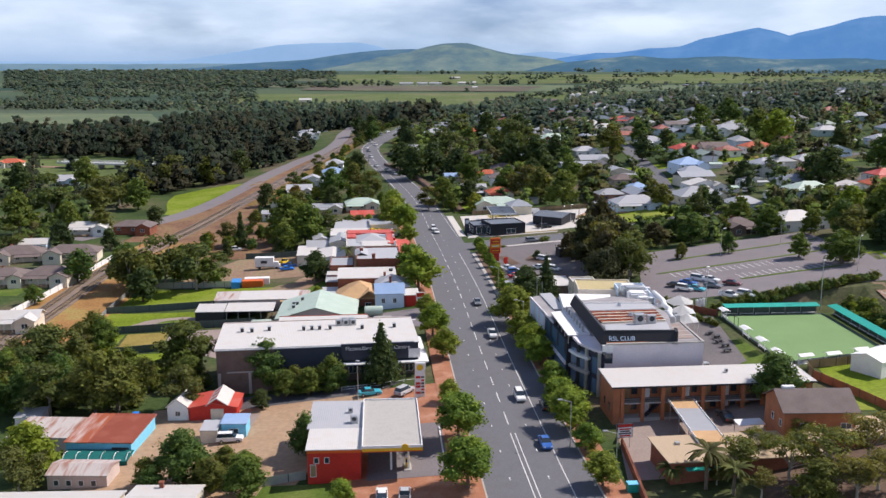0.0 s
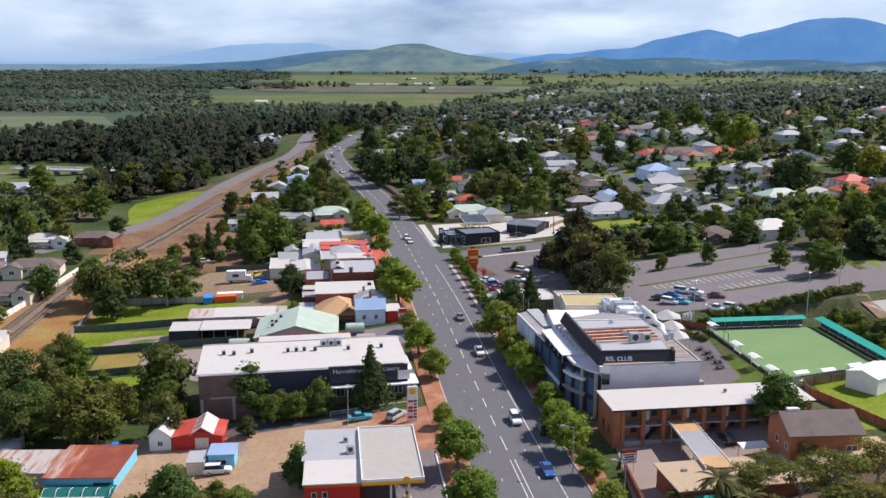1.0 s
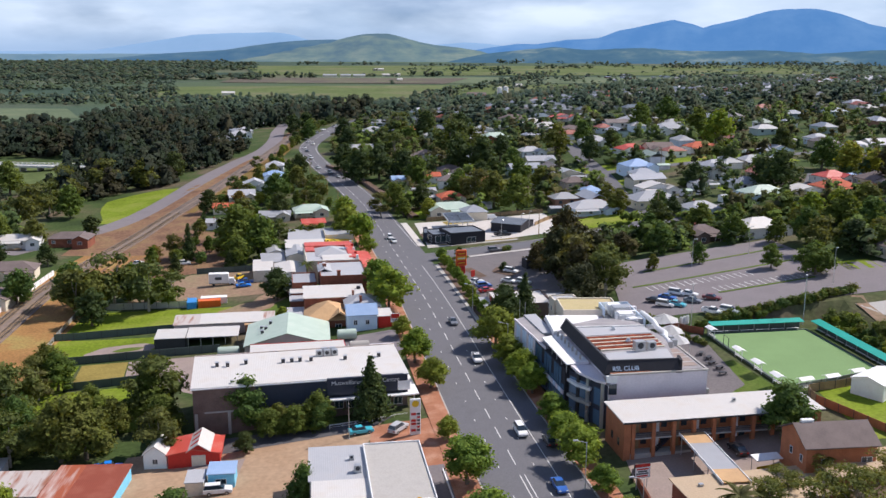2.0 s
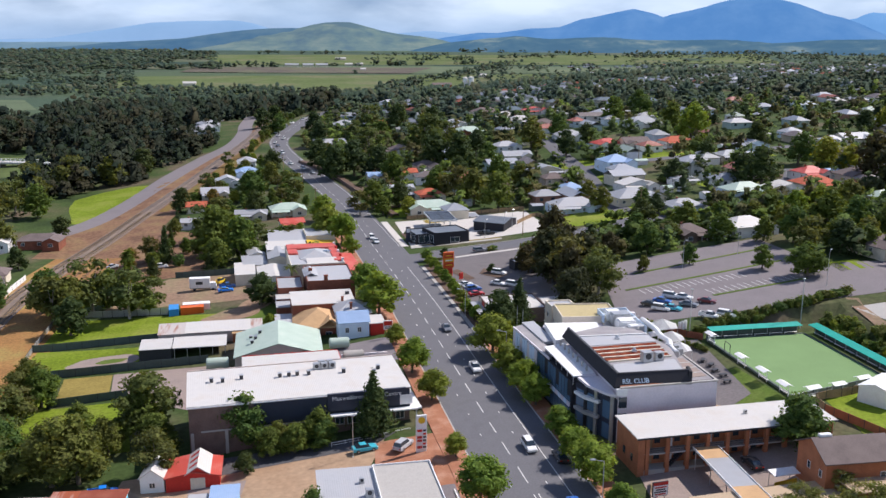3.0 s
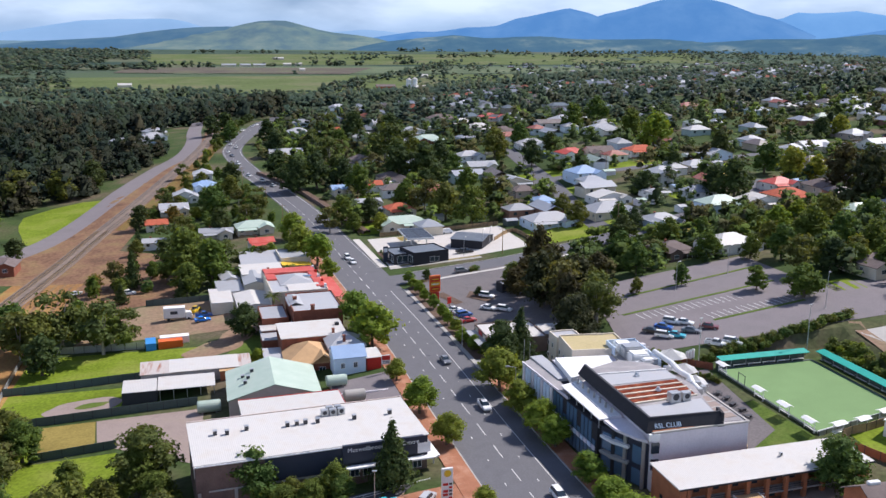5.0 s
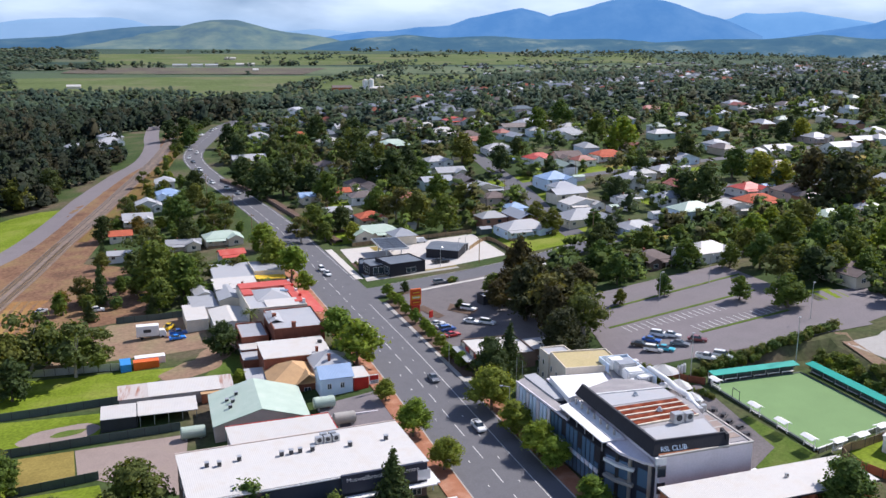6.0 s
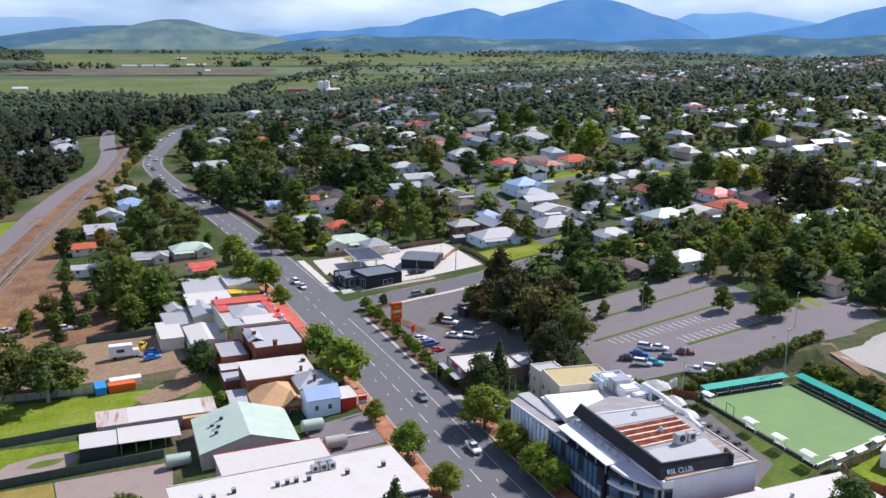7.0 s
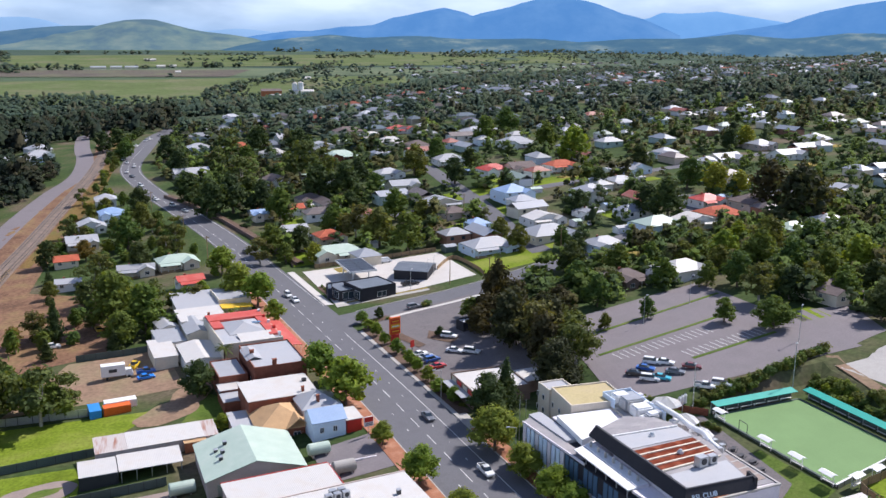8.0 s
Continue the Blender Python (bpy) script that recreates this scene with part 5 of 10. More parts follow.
tagged(mesh_ob("upper_street", strip_bm(UPPER, -3.4, 3.4, 0.11, cuts=2), M_ASPHALT), "quiet grey residential street on the slope", "road", kind="structure")
CROSS = resample([Vector(p) for p in ((106, 545), (104, 510), (102, 470), (101, 440), (99, 415), (95, 380), (93, 350))], 6.0)
tagged(mesh_ob("cross_street", strip_bm(CROSS, -4.0, 4.0, 0.12, cuts=2), M_ASPHALT), "residential cross street between gardens", "road", kind="structure")

# ================= long white-roofed building =================
mc = building("centre_building", "two-storey brown brick building with white metal roof and navy front", -45.2, 174.2, 40.4, 17.6, 9.1, M_BRICKB, R_WHITE, "skillion", 0.12, 0.3, rot=7.5, z=-3.0, foot=2.0)
part("cladding", boxes((11.5, -0.12, 4.5, 40.45, 0.0, 9.05)), M_NAVY, mc, "dark navy metal cladding")
part("sign_board", boxes((24.8, -0.75, 6.1, 39.6, -0.15, 9.35)), M_NAVY, mc, "dark navy sign board")
text_ob("Muswellbrook", 1.15, M_WHITE, mc, pose(25.6, -0.77, 8.05, 90, 0, 0))
text_ob("Centre", 1.15, M_WHITE, mc, pose(35.4, -0.77, 8.05, 90, 0, 0))
part("awning", boxes((25.2, -2.1, 5.35, 41.6, -0.76, 5.6)), M_WHITE, mc, "white street awning")
part("awning_return", boxes((40.46, -1.0, 5.0, 42.6, 16.5, 5.25)), M_WHITE, mc, "white awning over the footpath")
part("end_panel", boxes((38.4, -0.8, 6.1, 40.8, -0.76, 8.0)), M_WHITE, mc)
part("floor_band", boxes((2, -0.2, 4.1, 24.5, -0.13, 4.4)), M_CONC, mc, "pale concrete floor band")
for k in range(4):
    part("pier", boxes((0.2 + k * 6.0, -0.32, -3, 0.75 + k * 6.0, -0.02, 4.1)), M_CONC, mc, "pale concrete pier")
for k in range(6):
    add_window(mc, 40.4, 17.6, "S", 26.2 + k * 2.3, 3.0, 1.7, 2.1)
for k in range(3):
    add_window(mc, 40.4, 17.6, "W", 2.5 + k * 4.6, 5.6, 1.6, 1.3)
for k in range(3):
    part("veranda_post", boxes((41.9, 1 + k * 6.0, 2.0, 42.1, 1.2 + k * 6.0, 5.0)), M_WHITE, mc)
part("gutter", boxes((-0.3, -0.46, 8.9, 24.8, -0.32, 9.1)), M_WHITE, mc)
part("back_capping", boxes((-0.3, 17.8, 9.3, 40.7, 18.0, 9.55)), M_PINK, mc, "tan wall capping")
for x, y in ((-42.4, 185.8), (-40.3, 185.6), (-36.9, 186.9), (-29.6, 187.1), (-27.9, 187.4), (-26.3, 187.7), (-24.1, 187.8), (-17.3, 188.2), (-10.5, 189.4)):
    roof_vent(x, y, 6.25, 0.65, 0.9)
for k in range(3):
    air_unit(-22.6 + k * 1.55, 190.7 + k * 0.2, 6.35, 7.5, 1.2)
for k in range(2):
    air_unit(-21.6 + k * 1.6, 192.2 + k * 0.2, 6.35, 7.5, 1.2)
annex = building("annex_building", "low shed with a bright white metal roof and red barge trim", -37.4, 198.2, 20.3, 11.8, 5.1, M_PINK, R_WHITE, "skillion", 0.25, 0.3, rot=6, z=-2.8)
part("red_barge", boxes((-0.3, 12.12, 5.2, 20.6, 12.24, 5.65), (20.62, -0.3, 5.0, 20.74, 12.2, 5.45)), M_REDP, annex, "red painted barge board")
hall = building("gable_hall", "large gabled hall with a pale green metal roof and pinkish walls", -41.0, 216.2, 19.4, 17.6, 4.0, M_PINK, R_GREEN, "gable", 2.8, 0.35, ax="y", rot=3.0, z=-3.6)
part("roller_door", boxes((2.0, -0.06, 0, 5.0, 0.02, 3.0)), M_STEEL, hall, "grey roller door")
part("window", boxes((8, -0.05, 1.0, 11, 0.02, 2.2)), M_GLASS, hall)
for x, y, z in ((-37.6, 222.5, 0.9), (-37.0, 225.0, 1.1), (-38.2, 226.8, 0.6), (-36.2, 228.4, 1.4)):
    roof_vent(x, y, z + 0.5, 0.7, 0.9)
tank(-45.4, 220.6, -3.9, 1.3, 5.0, 5)
tank(-17.6, 224.0, -1.2, 1.25, 4.6, 6)
tank(-14.6, 214.0, -1.0, 1.25, 4.6, 6, M_CONC, "pale grey concrete water tank lying on its cradle")
building("low_wall", "low grey retaining wall of the side yard", -17.2, 217.0, 13.5, 0.4, 1.0, M_GREYW, M_CONC, "flat", rot=6, category="wall")
drape("paved_yard", "grey paved yard beside the cottage", "yard", [(-18, 211), (-4.0, 212.5), (-5, 229), (-19, 226)], M_CARPARK, 0.1)

# ================= cottage row and shops =================
tan_h = building("tan_house", "red brick house with a tan tiled hip roof and small gable", -28.2, 235.4, 11.6, 12.6, 3.4, M_BRICK, R_TAN, "hip", 3.0, 0.5, rot=3, z=-2.6, windows=[("S", 2.0, 0.9, 1.6, 1.2), ("S", 7.5, 0.9, 1.6, 1.2)])
bm = roof_bm("gable", 5.0, 4.0, 3.4, 1.9, 0.3, ax="y")
place(part("front_gable", bm, R_TAN, tan_h), 6.0, -0.8, 0)
building("lean_to", "low extension with a pale blue-grey metal roof", -33.0, 237.0, 5.0, 11.5, 3.0, M_PINK, R_PALE, "skillion", 0.4, 0.2, rot=3, z=-3.0)
building("blue_cottage", "pale blue two-storey weatherboard cottage with a blue metal roof", -17.5, 230.2, 7.4, 6.4, 4.5, M_LBLUE, R_BLUE, "gable", 1.9, 0.3, rot=6, z=-1.2,
                windows=[("S", 1.5, 1.9, 0.95, 1.3), ("S", 4.5, 1.9, 0.95, 1.3)])
building("shop_front", "small shop with a white awning roof and red wall", -9.8, 231.2, 3.4, 6.0, 3.0, M_REDP, R_WHITE, "skillion", 0.2, 0.3, rot=6, z=-0.4)
sg = thing("street_sign", "red and white shop sign on a post", "sign", -5.8, 228.0, None, 8)
part("post", cyl((0, 0, -0.2), (0, 0, 2.2), 0.07), M_STEEL, sg)
part("panel", soft_box(-1.1, -0.12, 2.2, 1.1, 0.12, 4.4, 0.04), M_WHITE, sg)
part("red_field", boxes((-1.0, -0.14, 3.2, 1.0, -0.125, 4.3)), M_REDP, sg)
for k in range(2):
    part("text_bar", boxes((-0.8, -0.15, 2.45 + k * 0.35, 0.8, -0.125, 2.6 + k * 0.35)), M_NAVY, sg)
building("grey_roof_house", "old house with a grey pyramid metal roof and brick chimneys", -18.0, 238.8, 8.8, 8.8, 4.2, M_PINK, R_PALE, "hip", 2.4, 0.3, rot=5, z=-1.2, chimney=(3.6, 1.2, 2.4))
ws = building("white_shop", "shop with a white sloping metal roof and brick walls", -29.0, 245.6, 16.0, 11.6, 4.8, M_BRICK, R_WHITE, "skillion", 0.4, 0.2, rot=5, z=-1.2, chimney=(12.6, 1.0, 1.3))
place(part("roof_box", boxes((0, 0, 0, 1.0, 0.8, 0.9)), M_DARKM, ws), 14.3, 6.6, 5.0)
building("side_room", "small outbuilding with a pale metal roof", -33.5, 255.0, 4.5, 8.0, 2.6, M_BRICK, R_PALE, "skillion", 0.3, 0.2, rot=5, z=-2.2)
bs = building("brick_shop", "red brick parapet shop with a pale metal roof", -25.4, 261.6, 13.0, 18.0, 6.8, M_BRICK, R_PALE, "flat", 0.0, 0, rot=5, z=-1.0, foot=1.5, windows=[("S", 2, 1.2, 1.2, 1.6), ("W", 4, 1.2, 1.2, 1.6)])
for cx, cy in ((4.6, 0.3), (1.0, 9.0)):
    part("chimney", boxes((cx, cy, 6.2, cx + 1.0, cy + 0.7, 8.0), (cx - 0.1, cy - 0.1, 8.0, cx + 1.1, cy + 0.8, 8.15)), M_BRICK, bs)
part("valley_roof", roof_bm("gable", 4.0, 9.0, 6.4, 0.9, 0, ax="y"), R_PALE, bs).matrix_local = pose(-0.5, 6, 0)
building("brick_wing", "red brick rear wing with a flat roof", -33.6, 264.6, 7.0, 12.5, 5.0, M_BRICK, R_GREY, "flat", rot=5, z=-1.8)
building("white_lean_to", "little brick store with a white metal roof", -33.8, 260.4, 5.0, 4.0, 3.4, M_BRICK, R_WHITE, "skillion", 0.2, 0.2, rot=5, z=-2.2)
rh = building("red_roof_hotel", "corner hotel with a red painted roof edge and pale inner roofs", -30.5, 282.5, 16.0, 27.0, 6.4, M_CREAM, R_PALE, "flat", 0.0, 0, rot=6, z=-1.0)
part("red_roof_band", boxes((0.3, 20.5, 5.9, 15.7, 26.6, 6.75), (0.3, 14, 5.9, 3.2, 20.4, 6.6), (13.2, 3.0, 5.9, 15.7, 20.4, 6.6)), R_REDS, rh, "red painted metal roof")
place(part("inner_roof", roof_bm("hip", 10.0, 12.0, 0.0, 1.6, 0.1), R_PALE, rh, "pale hipped inner roof"), 3.4, 7.5, 6.1)
place(part("white_roof", roof_bm("skillion", 9.0, 5.5, 0.0, 0.6, 0.1), R_WHITE, rh, "white lower roof"), 5.0, 0.8, 6.0)
for k in range(5):
    place(part("parapet_pier", boxes((0, 0, 0, 0.7, 0.7, 1.3)), M_REDP if k % 2 else M_WHITE, rh), 15.2, 2.0 + k * 5.6, 6.0)
for k in range(3):
    part("solar_panel", boxes((10.3 + k * 1.05, 13.0, 7.0, 11.25 + k * 1.05, 14.7, 7.06)), M_BGLASS, rh)
aw = thing("street_awning", "broad red painted awning over the footpath", "awning", -14.0, 284.0, 2.2, 6)
bm = bmesh.new()
slab(bm, [(0, 0, 0.9), (4.6, 0, 0.4), (4.6, 23.5, 0.4), (0, 23.5, 0.9)], 0.12)
part("awning_sheet", bm, R_REDS, aw)
for k in range(5):
    part("post", cyl((4.3, 0.6 + k * 5.5, -2.6), (4.3, 0.6 + k * 5.5, 0.35), 0.07), M_WHITE, aw)
building("white_store", "white-walled store with a ribbed white metal roof", -40.0, 283.6, 9.6, 15.5, 3.9, M_WHITE, R_WHITE, "gable", 0.8, 0.2, ax="y", rot=6, z=-2.9)
building("white_store_small", "narrow store with a white metal roof", -47.6, 291.5, 6.0, 14.5, 3.6, M_CREAM, R_WHITE, "skillion", 0.3, 0.2, rot=6, z=-3.2)
building("blue_grey_store", "store with a blue-grey metal roof", -38.4, 303.6, 7.0, 14.6, 4.6, M_CREAM, R_GREY, "gable", 1.0, 0.2, ax="y", rot=5, z=-2.4)
building("dark_grey_shed", "shed with a dark blue-grey metal roof", -46.0, 302.4, 7.4, 12.0, 3.6, M_GREYW, R_GREY, "skillion", 0.4, 0.2, rot=8, z=-3.0)
building("pale_shed", "little shed with a pale pitched roof", -45.2, 314.5, 5.5, 9.0, 3.8, M_CREAM, R_PALE, "gable", 1.0, 0.2, ax="y", rot=12, z=-2.8)
building("cream_shop", "shop with a bright cream metal roof", -39.2, 314.0, 13.0, 12.0, 4.6, M_CREAM, R_WHITE, "skillion", 0.3, 0.2, rot=6, z=-1.8, chimney=(8.0, 2.0, 1.2))
building("grey_shop", "shop with a wide pale grey metal roof", -39.5, 327.0, 13.0, 19.0, 4.4, M_CREAM, R_PALE, "skillion", 0.3, 0.2, rot=4, z=-1.8)
ya = thing("yellow_awning", "orange-yellow shop awning over the footpath", "awning", -26.4, 324.6, 1.2, 6)
bm = bmesh.new()
slab(bm, [(0, 0, 1.6), (9.5, 0, 1.2), (9.5, 5.0, 1.2), (0, 5.0, 1.6)], 0.14)
part("awning_sheet", bm, M_YELLOW, ya)
part("front_wall", boxes((0.2, 4.0, -3, 9.0, 4.8, 1.25)), M_CREAM, ya)
building("grey_front_shop", "shop front with a grey parapet roof", -26.8, 330.0, 10.0, 14.0, 5.0, M_CREAM, R_GREY, "flat", rot=6, z=-1.0)

# ================= yards behind =================
cp = thing("carport", "open carport with white metal roofs on posts", "carport", -64.6, 230.0, -4.4, 4)
for x0, x1, y1 in ((0, 7.4, 6.3), (7.6, 20.2, 6.8)):
    bm = bmesh.new()
    slab(bm, [(x0, -0.3, 2.9), (x1, -0.3, 2.9), (x1, y1, 3.4), (x0, y1, 3.4)], 0.14)
    part("roof", bm, R_WHITE, cp)
part("back_wall", boxes((0, 6.0, -0.6, 20, 6.2, 3.2), (0, 0, -0.6, 0.15, 6, 2.9), (7.4, 0.1, -0.6, 7.55, 6, 3.0), (0.15, 0.0, -0.6, 7.3, 0.12, 2.7)), M_DARKM, cp)
for k in range(5):
    part("post", boxes((8.0 + k * 2.95, 0.0, -0.6, 8.15 + k * 2.95, 0.15, 2.8)), M_STEEL, cp)
wl1 = building("long_shed", "old long shed with a patched white and rusty metal roof", -61.4, 238.0, 25.0, 6.8, 3.3, M_PINK, R_RUST, "skillion", 0.7, 0.2, rot=5, z=-4.0)
part("white_roofing", roof_bm("skillion", 15.5, 6.8, 3.33, 0.7, 0.2), R_WHITE, wl1).matrix_local = pose(6.5, 0, 0.02)
building("rusty_store", "small orange brick store between sheds", -43.6, 238.2, 4.4, 4.0, 2.6, M_BRICKO, R_TAN, "skillion", 0.1, 0.2, rot=5, z=-3.6)


def container(x, y, z, rot, w, d, h, m, label):
    t = thing("shipping_container", label, "container", x, y, z, rot, "containers in the yard")
    part("body", boxes((0, 0, 0, w, d, h)), m, t)
    n = int(w / 0.35)
    for i in range(n):
        part("rib", boxes((i * w / n + 0.06, -0.05, 0.15, i * w / n + 0.22, -0.002, h - 0.15)), m, t)
    part("roof", boxes((-0.02, -0.02, h, w + 0.02, d + 0.02, h + 0.06)), m, t)
    for cx in (0, w - 0.15):
        part("corner_post", boxes((cx, -0.07, 0, cx + 0.15, 0.08, h)), m, t)
    return t


container(-63.4, 266.0, -5.1, 8, 2.6, 5.2, 2.7, M_BLUEP, "bright blue steel container on the grass")
container(-60.3, 266.5, -4.9, 8, 6.2, 2.5, 2.7, M_ORANGE, "orange-red steel container on the grass")
container(-60.1, 269.4, -4.9, 8, 7.4, 2.5, 2.8, M_WHITE, "white steel container behind the orange one")
fence([(-93, 244.2), (-61.7, 245.7)], 1.9, M_FENCE, "dark green sheet metal fence between lawns")
fence([(-92, 223.8), (-48.1, 225.7)], 1.9, M_FENCE, "dark green sheet metal fence along the yard")
fence([(-79, 206.0), (-62.8, 207.8)], 1.8, M_FENCE, "dark sheet metal fence below the dry plot")
fence([(-90, 272.5), (-82.1, 271.0), (-64, 268.5)], 1.9, M_STEEL, "pale grey sheet metal fence by the yard")
fence([(-94.3, 270.5), (-93, 244.1), (-91, 224), (-87, 204)], 1.4, M_STEEL, "wire and post fence along the railway bank", post=4.0)
fence([(-68, 309), (-47, 308)], 1.9, M_FENCE, "dark sheet metal fence behind the yard")
fence([(-119, 200), (-118.5, 240), (-117, 270), (-116.5, 318)], 1.8, M_WHITE, "white and pale green boundary fence beside the railway", post=4.0)
fence([(-130, 296), (-160, 290)], 1.8, M_FENCE, "dark sheet fence behind the brown-roofed houses")
drape("lawn", "lawn behind the brown-roofed houses", "lawn", [(-165, 262), (-127, 264), (-127, 290), (-165, 285)], M_LAWND, 0.06)

# ================= service station =================
sv = thing("petrol_canopy", "flat grey service station canopy with a yellow and orange fascia", "canopy", -12.4, 130.6, -0.5, 4)
part("deck", boxes((0.15, 0.15, 4.45, 9.15, 20.05, 4.95)), M_CONC, sv)
part("fascia", boxes((0, 0, 4.2, 9.3, 0.15, 5.2), (9.15, 0.15, 4.2, 9.3, 20.05, 5.2), (0, 20.05, 4.2, 9.3, 20.2, 5.2), (0, 0.15, 4.2, 0.15, 20.05, 5.2)), M_WHITE, sv, "white canopy fascia")
part("fascia_stripe", boxes((-0.02, -0.02, 4.25, 9.32, -0.004, 4.8), (9.304, 0.2, 4.25, 9.33, 20.0, 4.8)), M_YELLOW, sv, "yellow and orange fascia stripe")
part("red_stripe", boxes((-0.02, -0.025, 4.2, 9.32, -0.006, 4.35)), M_ORANGE, sv)
bm = cyl((6.6, -0.05, 4.95), (6.6, -0.16, 4.95), 0.55, n=16)
part("emblem", bm, M_YELLOW, sv, "round yellow emblem on a white square")
for cx, cy in ((4.5, 3.5), (4.5, 16.5), (7.2, 3.0), (7.2, 16.5)):
    part("column", boxes((cx - 0.16, cy - 0.16, -0.6, cx + 0.16, cy + 0.16, 4.45)), M_WHITE, sv)


def pump(x, y):
    t = thing("fuel_pump", "yellow and white fuel pump on a kerbed island", "fuel pump", x, y, None, 4, "fuel pumps")
    part("island", soft_box(-0.6, -1.4, -0.1, 0.6, 1.4, 0.3, 0.06), M_CONC, t)
    part("cabinet", soft_box(-0.35, -0.55, 0.3, 0.35, 0.55, 1.9, 0.05), M_YELLOW, t)
    part("display", boxes((-0.3, -0.575, 1.2, 0.3, -0.555, 1.7)), M_DARKM, t)
    part("topper", boxes((-0.3, -0.5, 1.9, 0.3, 0.5, 2.2)), M_WHITE, t)


pump(-5.6, 134.8)
pump(-6.3, 146.0)
shop = building("service_shop", "red service station shop with white metal roofs", -20.9, 131.4, 8.2, 7.4, 4.4, M_REDP, R_WHITE, "skillion", 0.2, 0.25, rot=3, z=-0.7, foot=1.2, windows=[("S", 1.0, 2.2, 0.8, 1.0), ("S", 2.6, 2.2, 0.8, 1.0)], door=("S", 0.4))
part("orange_band", boxes((-0.05, -0.06, 3.9, 8.25, -0.02, 4.4)), M_ORANGE, shop)
building("workshop", "service workshop with a pale metal roof", -21.8, 139.4, 8.6, 11.4, 4.6, M_WHITE, R_PALE, "skillion", 0.2, 0.25, rot=3, z=-0.8, foot=1.5)
air_unit(-14.6, 141.8, 4.1, 3, 1.1)
air_unit(-15.6, 146.0, 4.2, 3, 0.7)
ps = thing("price_sign", "tall white fuel price sign with red and white bands", "sign", -4.4, 165.2, None, 6)
part("pylon", soft_box(-0.95, -0.22, -0.1, 0.95, 0.22, 6.9, 0.06), M_WHITE, ps)
bm = cyl((0, -0.23, 6.0), (0, -0.28, 6.0), 0.62, n=16)
part("emblem", bm, M_YELLOW, ps, "round yellow and red emblem")
for k, c in enumerate((M_REDP, M_WHITE, M_REDP, M_REDP, M_WHITE, M_REDP)):
    part("price_band", boxes((-0.8, -0.25, 0.75 + k * 0.62, 0.1, -0.225, 1.2 + k * 0.62)), c, ps)
    part("price_digits", boxes((0.25, -0.25, 0.8 + k * 0.62, 0.8, -0.225, 1.15 + k * 0.62)), M_REDP if c is M_WHITE else M_DARKM, ps)
pole(-16.3, 166.5, 7.5, "white steel light pole with floodlight", True)
rail_f = thing("guard_rail", "white tubular guard rail beside the drive", "rail", -20, 171.3, None, 12)
part("top_rail", cyl((0, 0, 1.0), (15, 0.6, 1.5), 0.05), M_WHITE, rail_f)
part("mid_rail", cyl((0, 0, 0.55), (15, 0.6, 1.05), 0.04), M_WHITE, rail_f)
for k in range(7):
    part("post", cyl((k * 2.5, k * 0.1, -0.2), (k * 2.5, k * 0.1, 1.0 + k * 0.083), 0.05), M_WHITE, rail_f)
fence([(-30.5, 131.5), (-21.5, 133.5)], 1.5, M_STEEL, "pale blue-grey sheet fence beside the shop")
sgn = thing("kerb_rail", "white kerb barrier at the forecourt edge", "kerb", 0.6, 131, None, 4)
part("kerb", soft_box(-0.12, 0, 0.0, 0.12, 19, 0.35, 0.04), M_WHITE, sgn)

# ================= sheds by the yard =================
rs = building("rusty_shed", "open-fronted shed with a rusty metal roof and blue side wall", -65.0, 147.6, 11.4, 12.0, 3.6, M_SKYB, R_OLDR, "skillion", 0.3, 0.3, rot=-2, z=-5.6)
part("rusted_roofing", roof_bm("skillion", 7.0, 12.0, 3.62, 0.3, 0.28), R_RUSTY, rs, "deep red rusted roof sheets").matrix_local = pose(4.4, 0, 0.02)
# open front drawn as a dark panel, inner shade put in as colour
part("opening", boxes((8.0, -0.05, 0, 11.0, 0.0, 2.8)), M_DARKM, rs)
building("white_shed", "old shed with a pale rust-stained metal roof", -76.4, 150.6, 10.6, 8.5, 3.4, M_PINK, R_RUST, "skillion", 0.3, 0.2, rot=-2, z=-5.8)
ts = thing("shade_tunnel", "teal shade-cloth tunnel on white hoops", "shade tunnel", -64.5, 143.6, -5.3, -1)
bm = bmesh.new()
slab(bm, [(0, 0, 1.7), (11.4, 0, 1.7), (11.4, 3.6, 2.2), (0, 3.6, 2.2)], 0.08)
slab(bm, [(0, -0.1, 0.2), (11.4, -0.1, 0.2), (11.4, 0, 1.7), (0, 0, 1.7)], 0.06)
part("cloth", bm, M_TEALD, ts)
for k in range(6):
    bm = bmesh.new()
    pts = [(0.3 + k * 2.15, 1.8 - 1.8 * math.cos(a), 0.6 + 1.9 * math.sin(a)) for a in [i * math.pi / 6 for i in range(7)]]
    for a, b in zip(pts, pts[1:]):
        add_cyl(bm, a, b, 0.05, 0.05, 5)
    part("hoop", bm, M_WHITE, ts)
building("pink_shed", "weathered shed with a pinkish rust-streaked roof", -63.2, 135.6, 9.6, 5.6, 2.6, M_PINK, R_RUST, "gable", 0.7, 0.25, rot=-1, z=-5.0, windows=[("S", 1, 0.8, 0.9, 1.0), ("S", 3, 0.8, 0.9, 1.0), ("S", 5, 0.8, 0.9, 1.0), ("S", 7, 0.8, 0.9, 1.0)])
building("white_hut", "small white hut with a steep pale roof", -51.9, 162.6, 4.0, 5.0, 3.0, M_WHITE, R_WHITE, "gable", 1.5, 0.25, ax="y", rot=-4, z=-4.4, windows=[("S", 1.5, 1.2, 1.0, 1.0)])
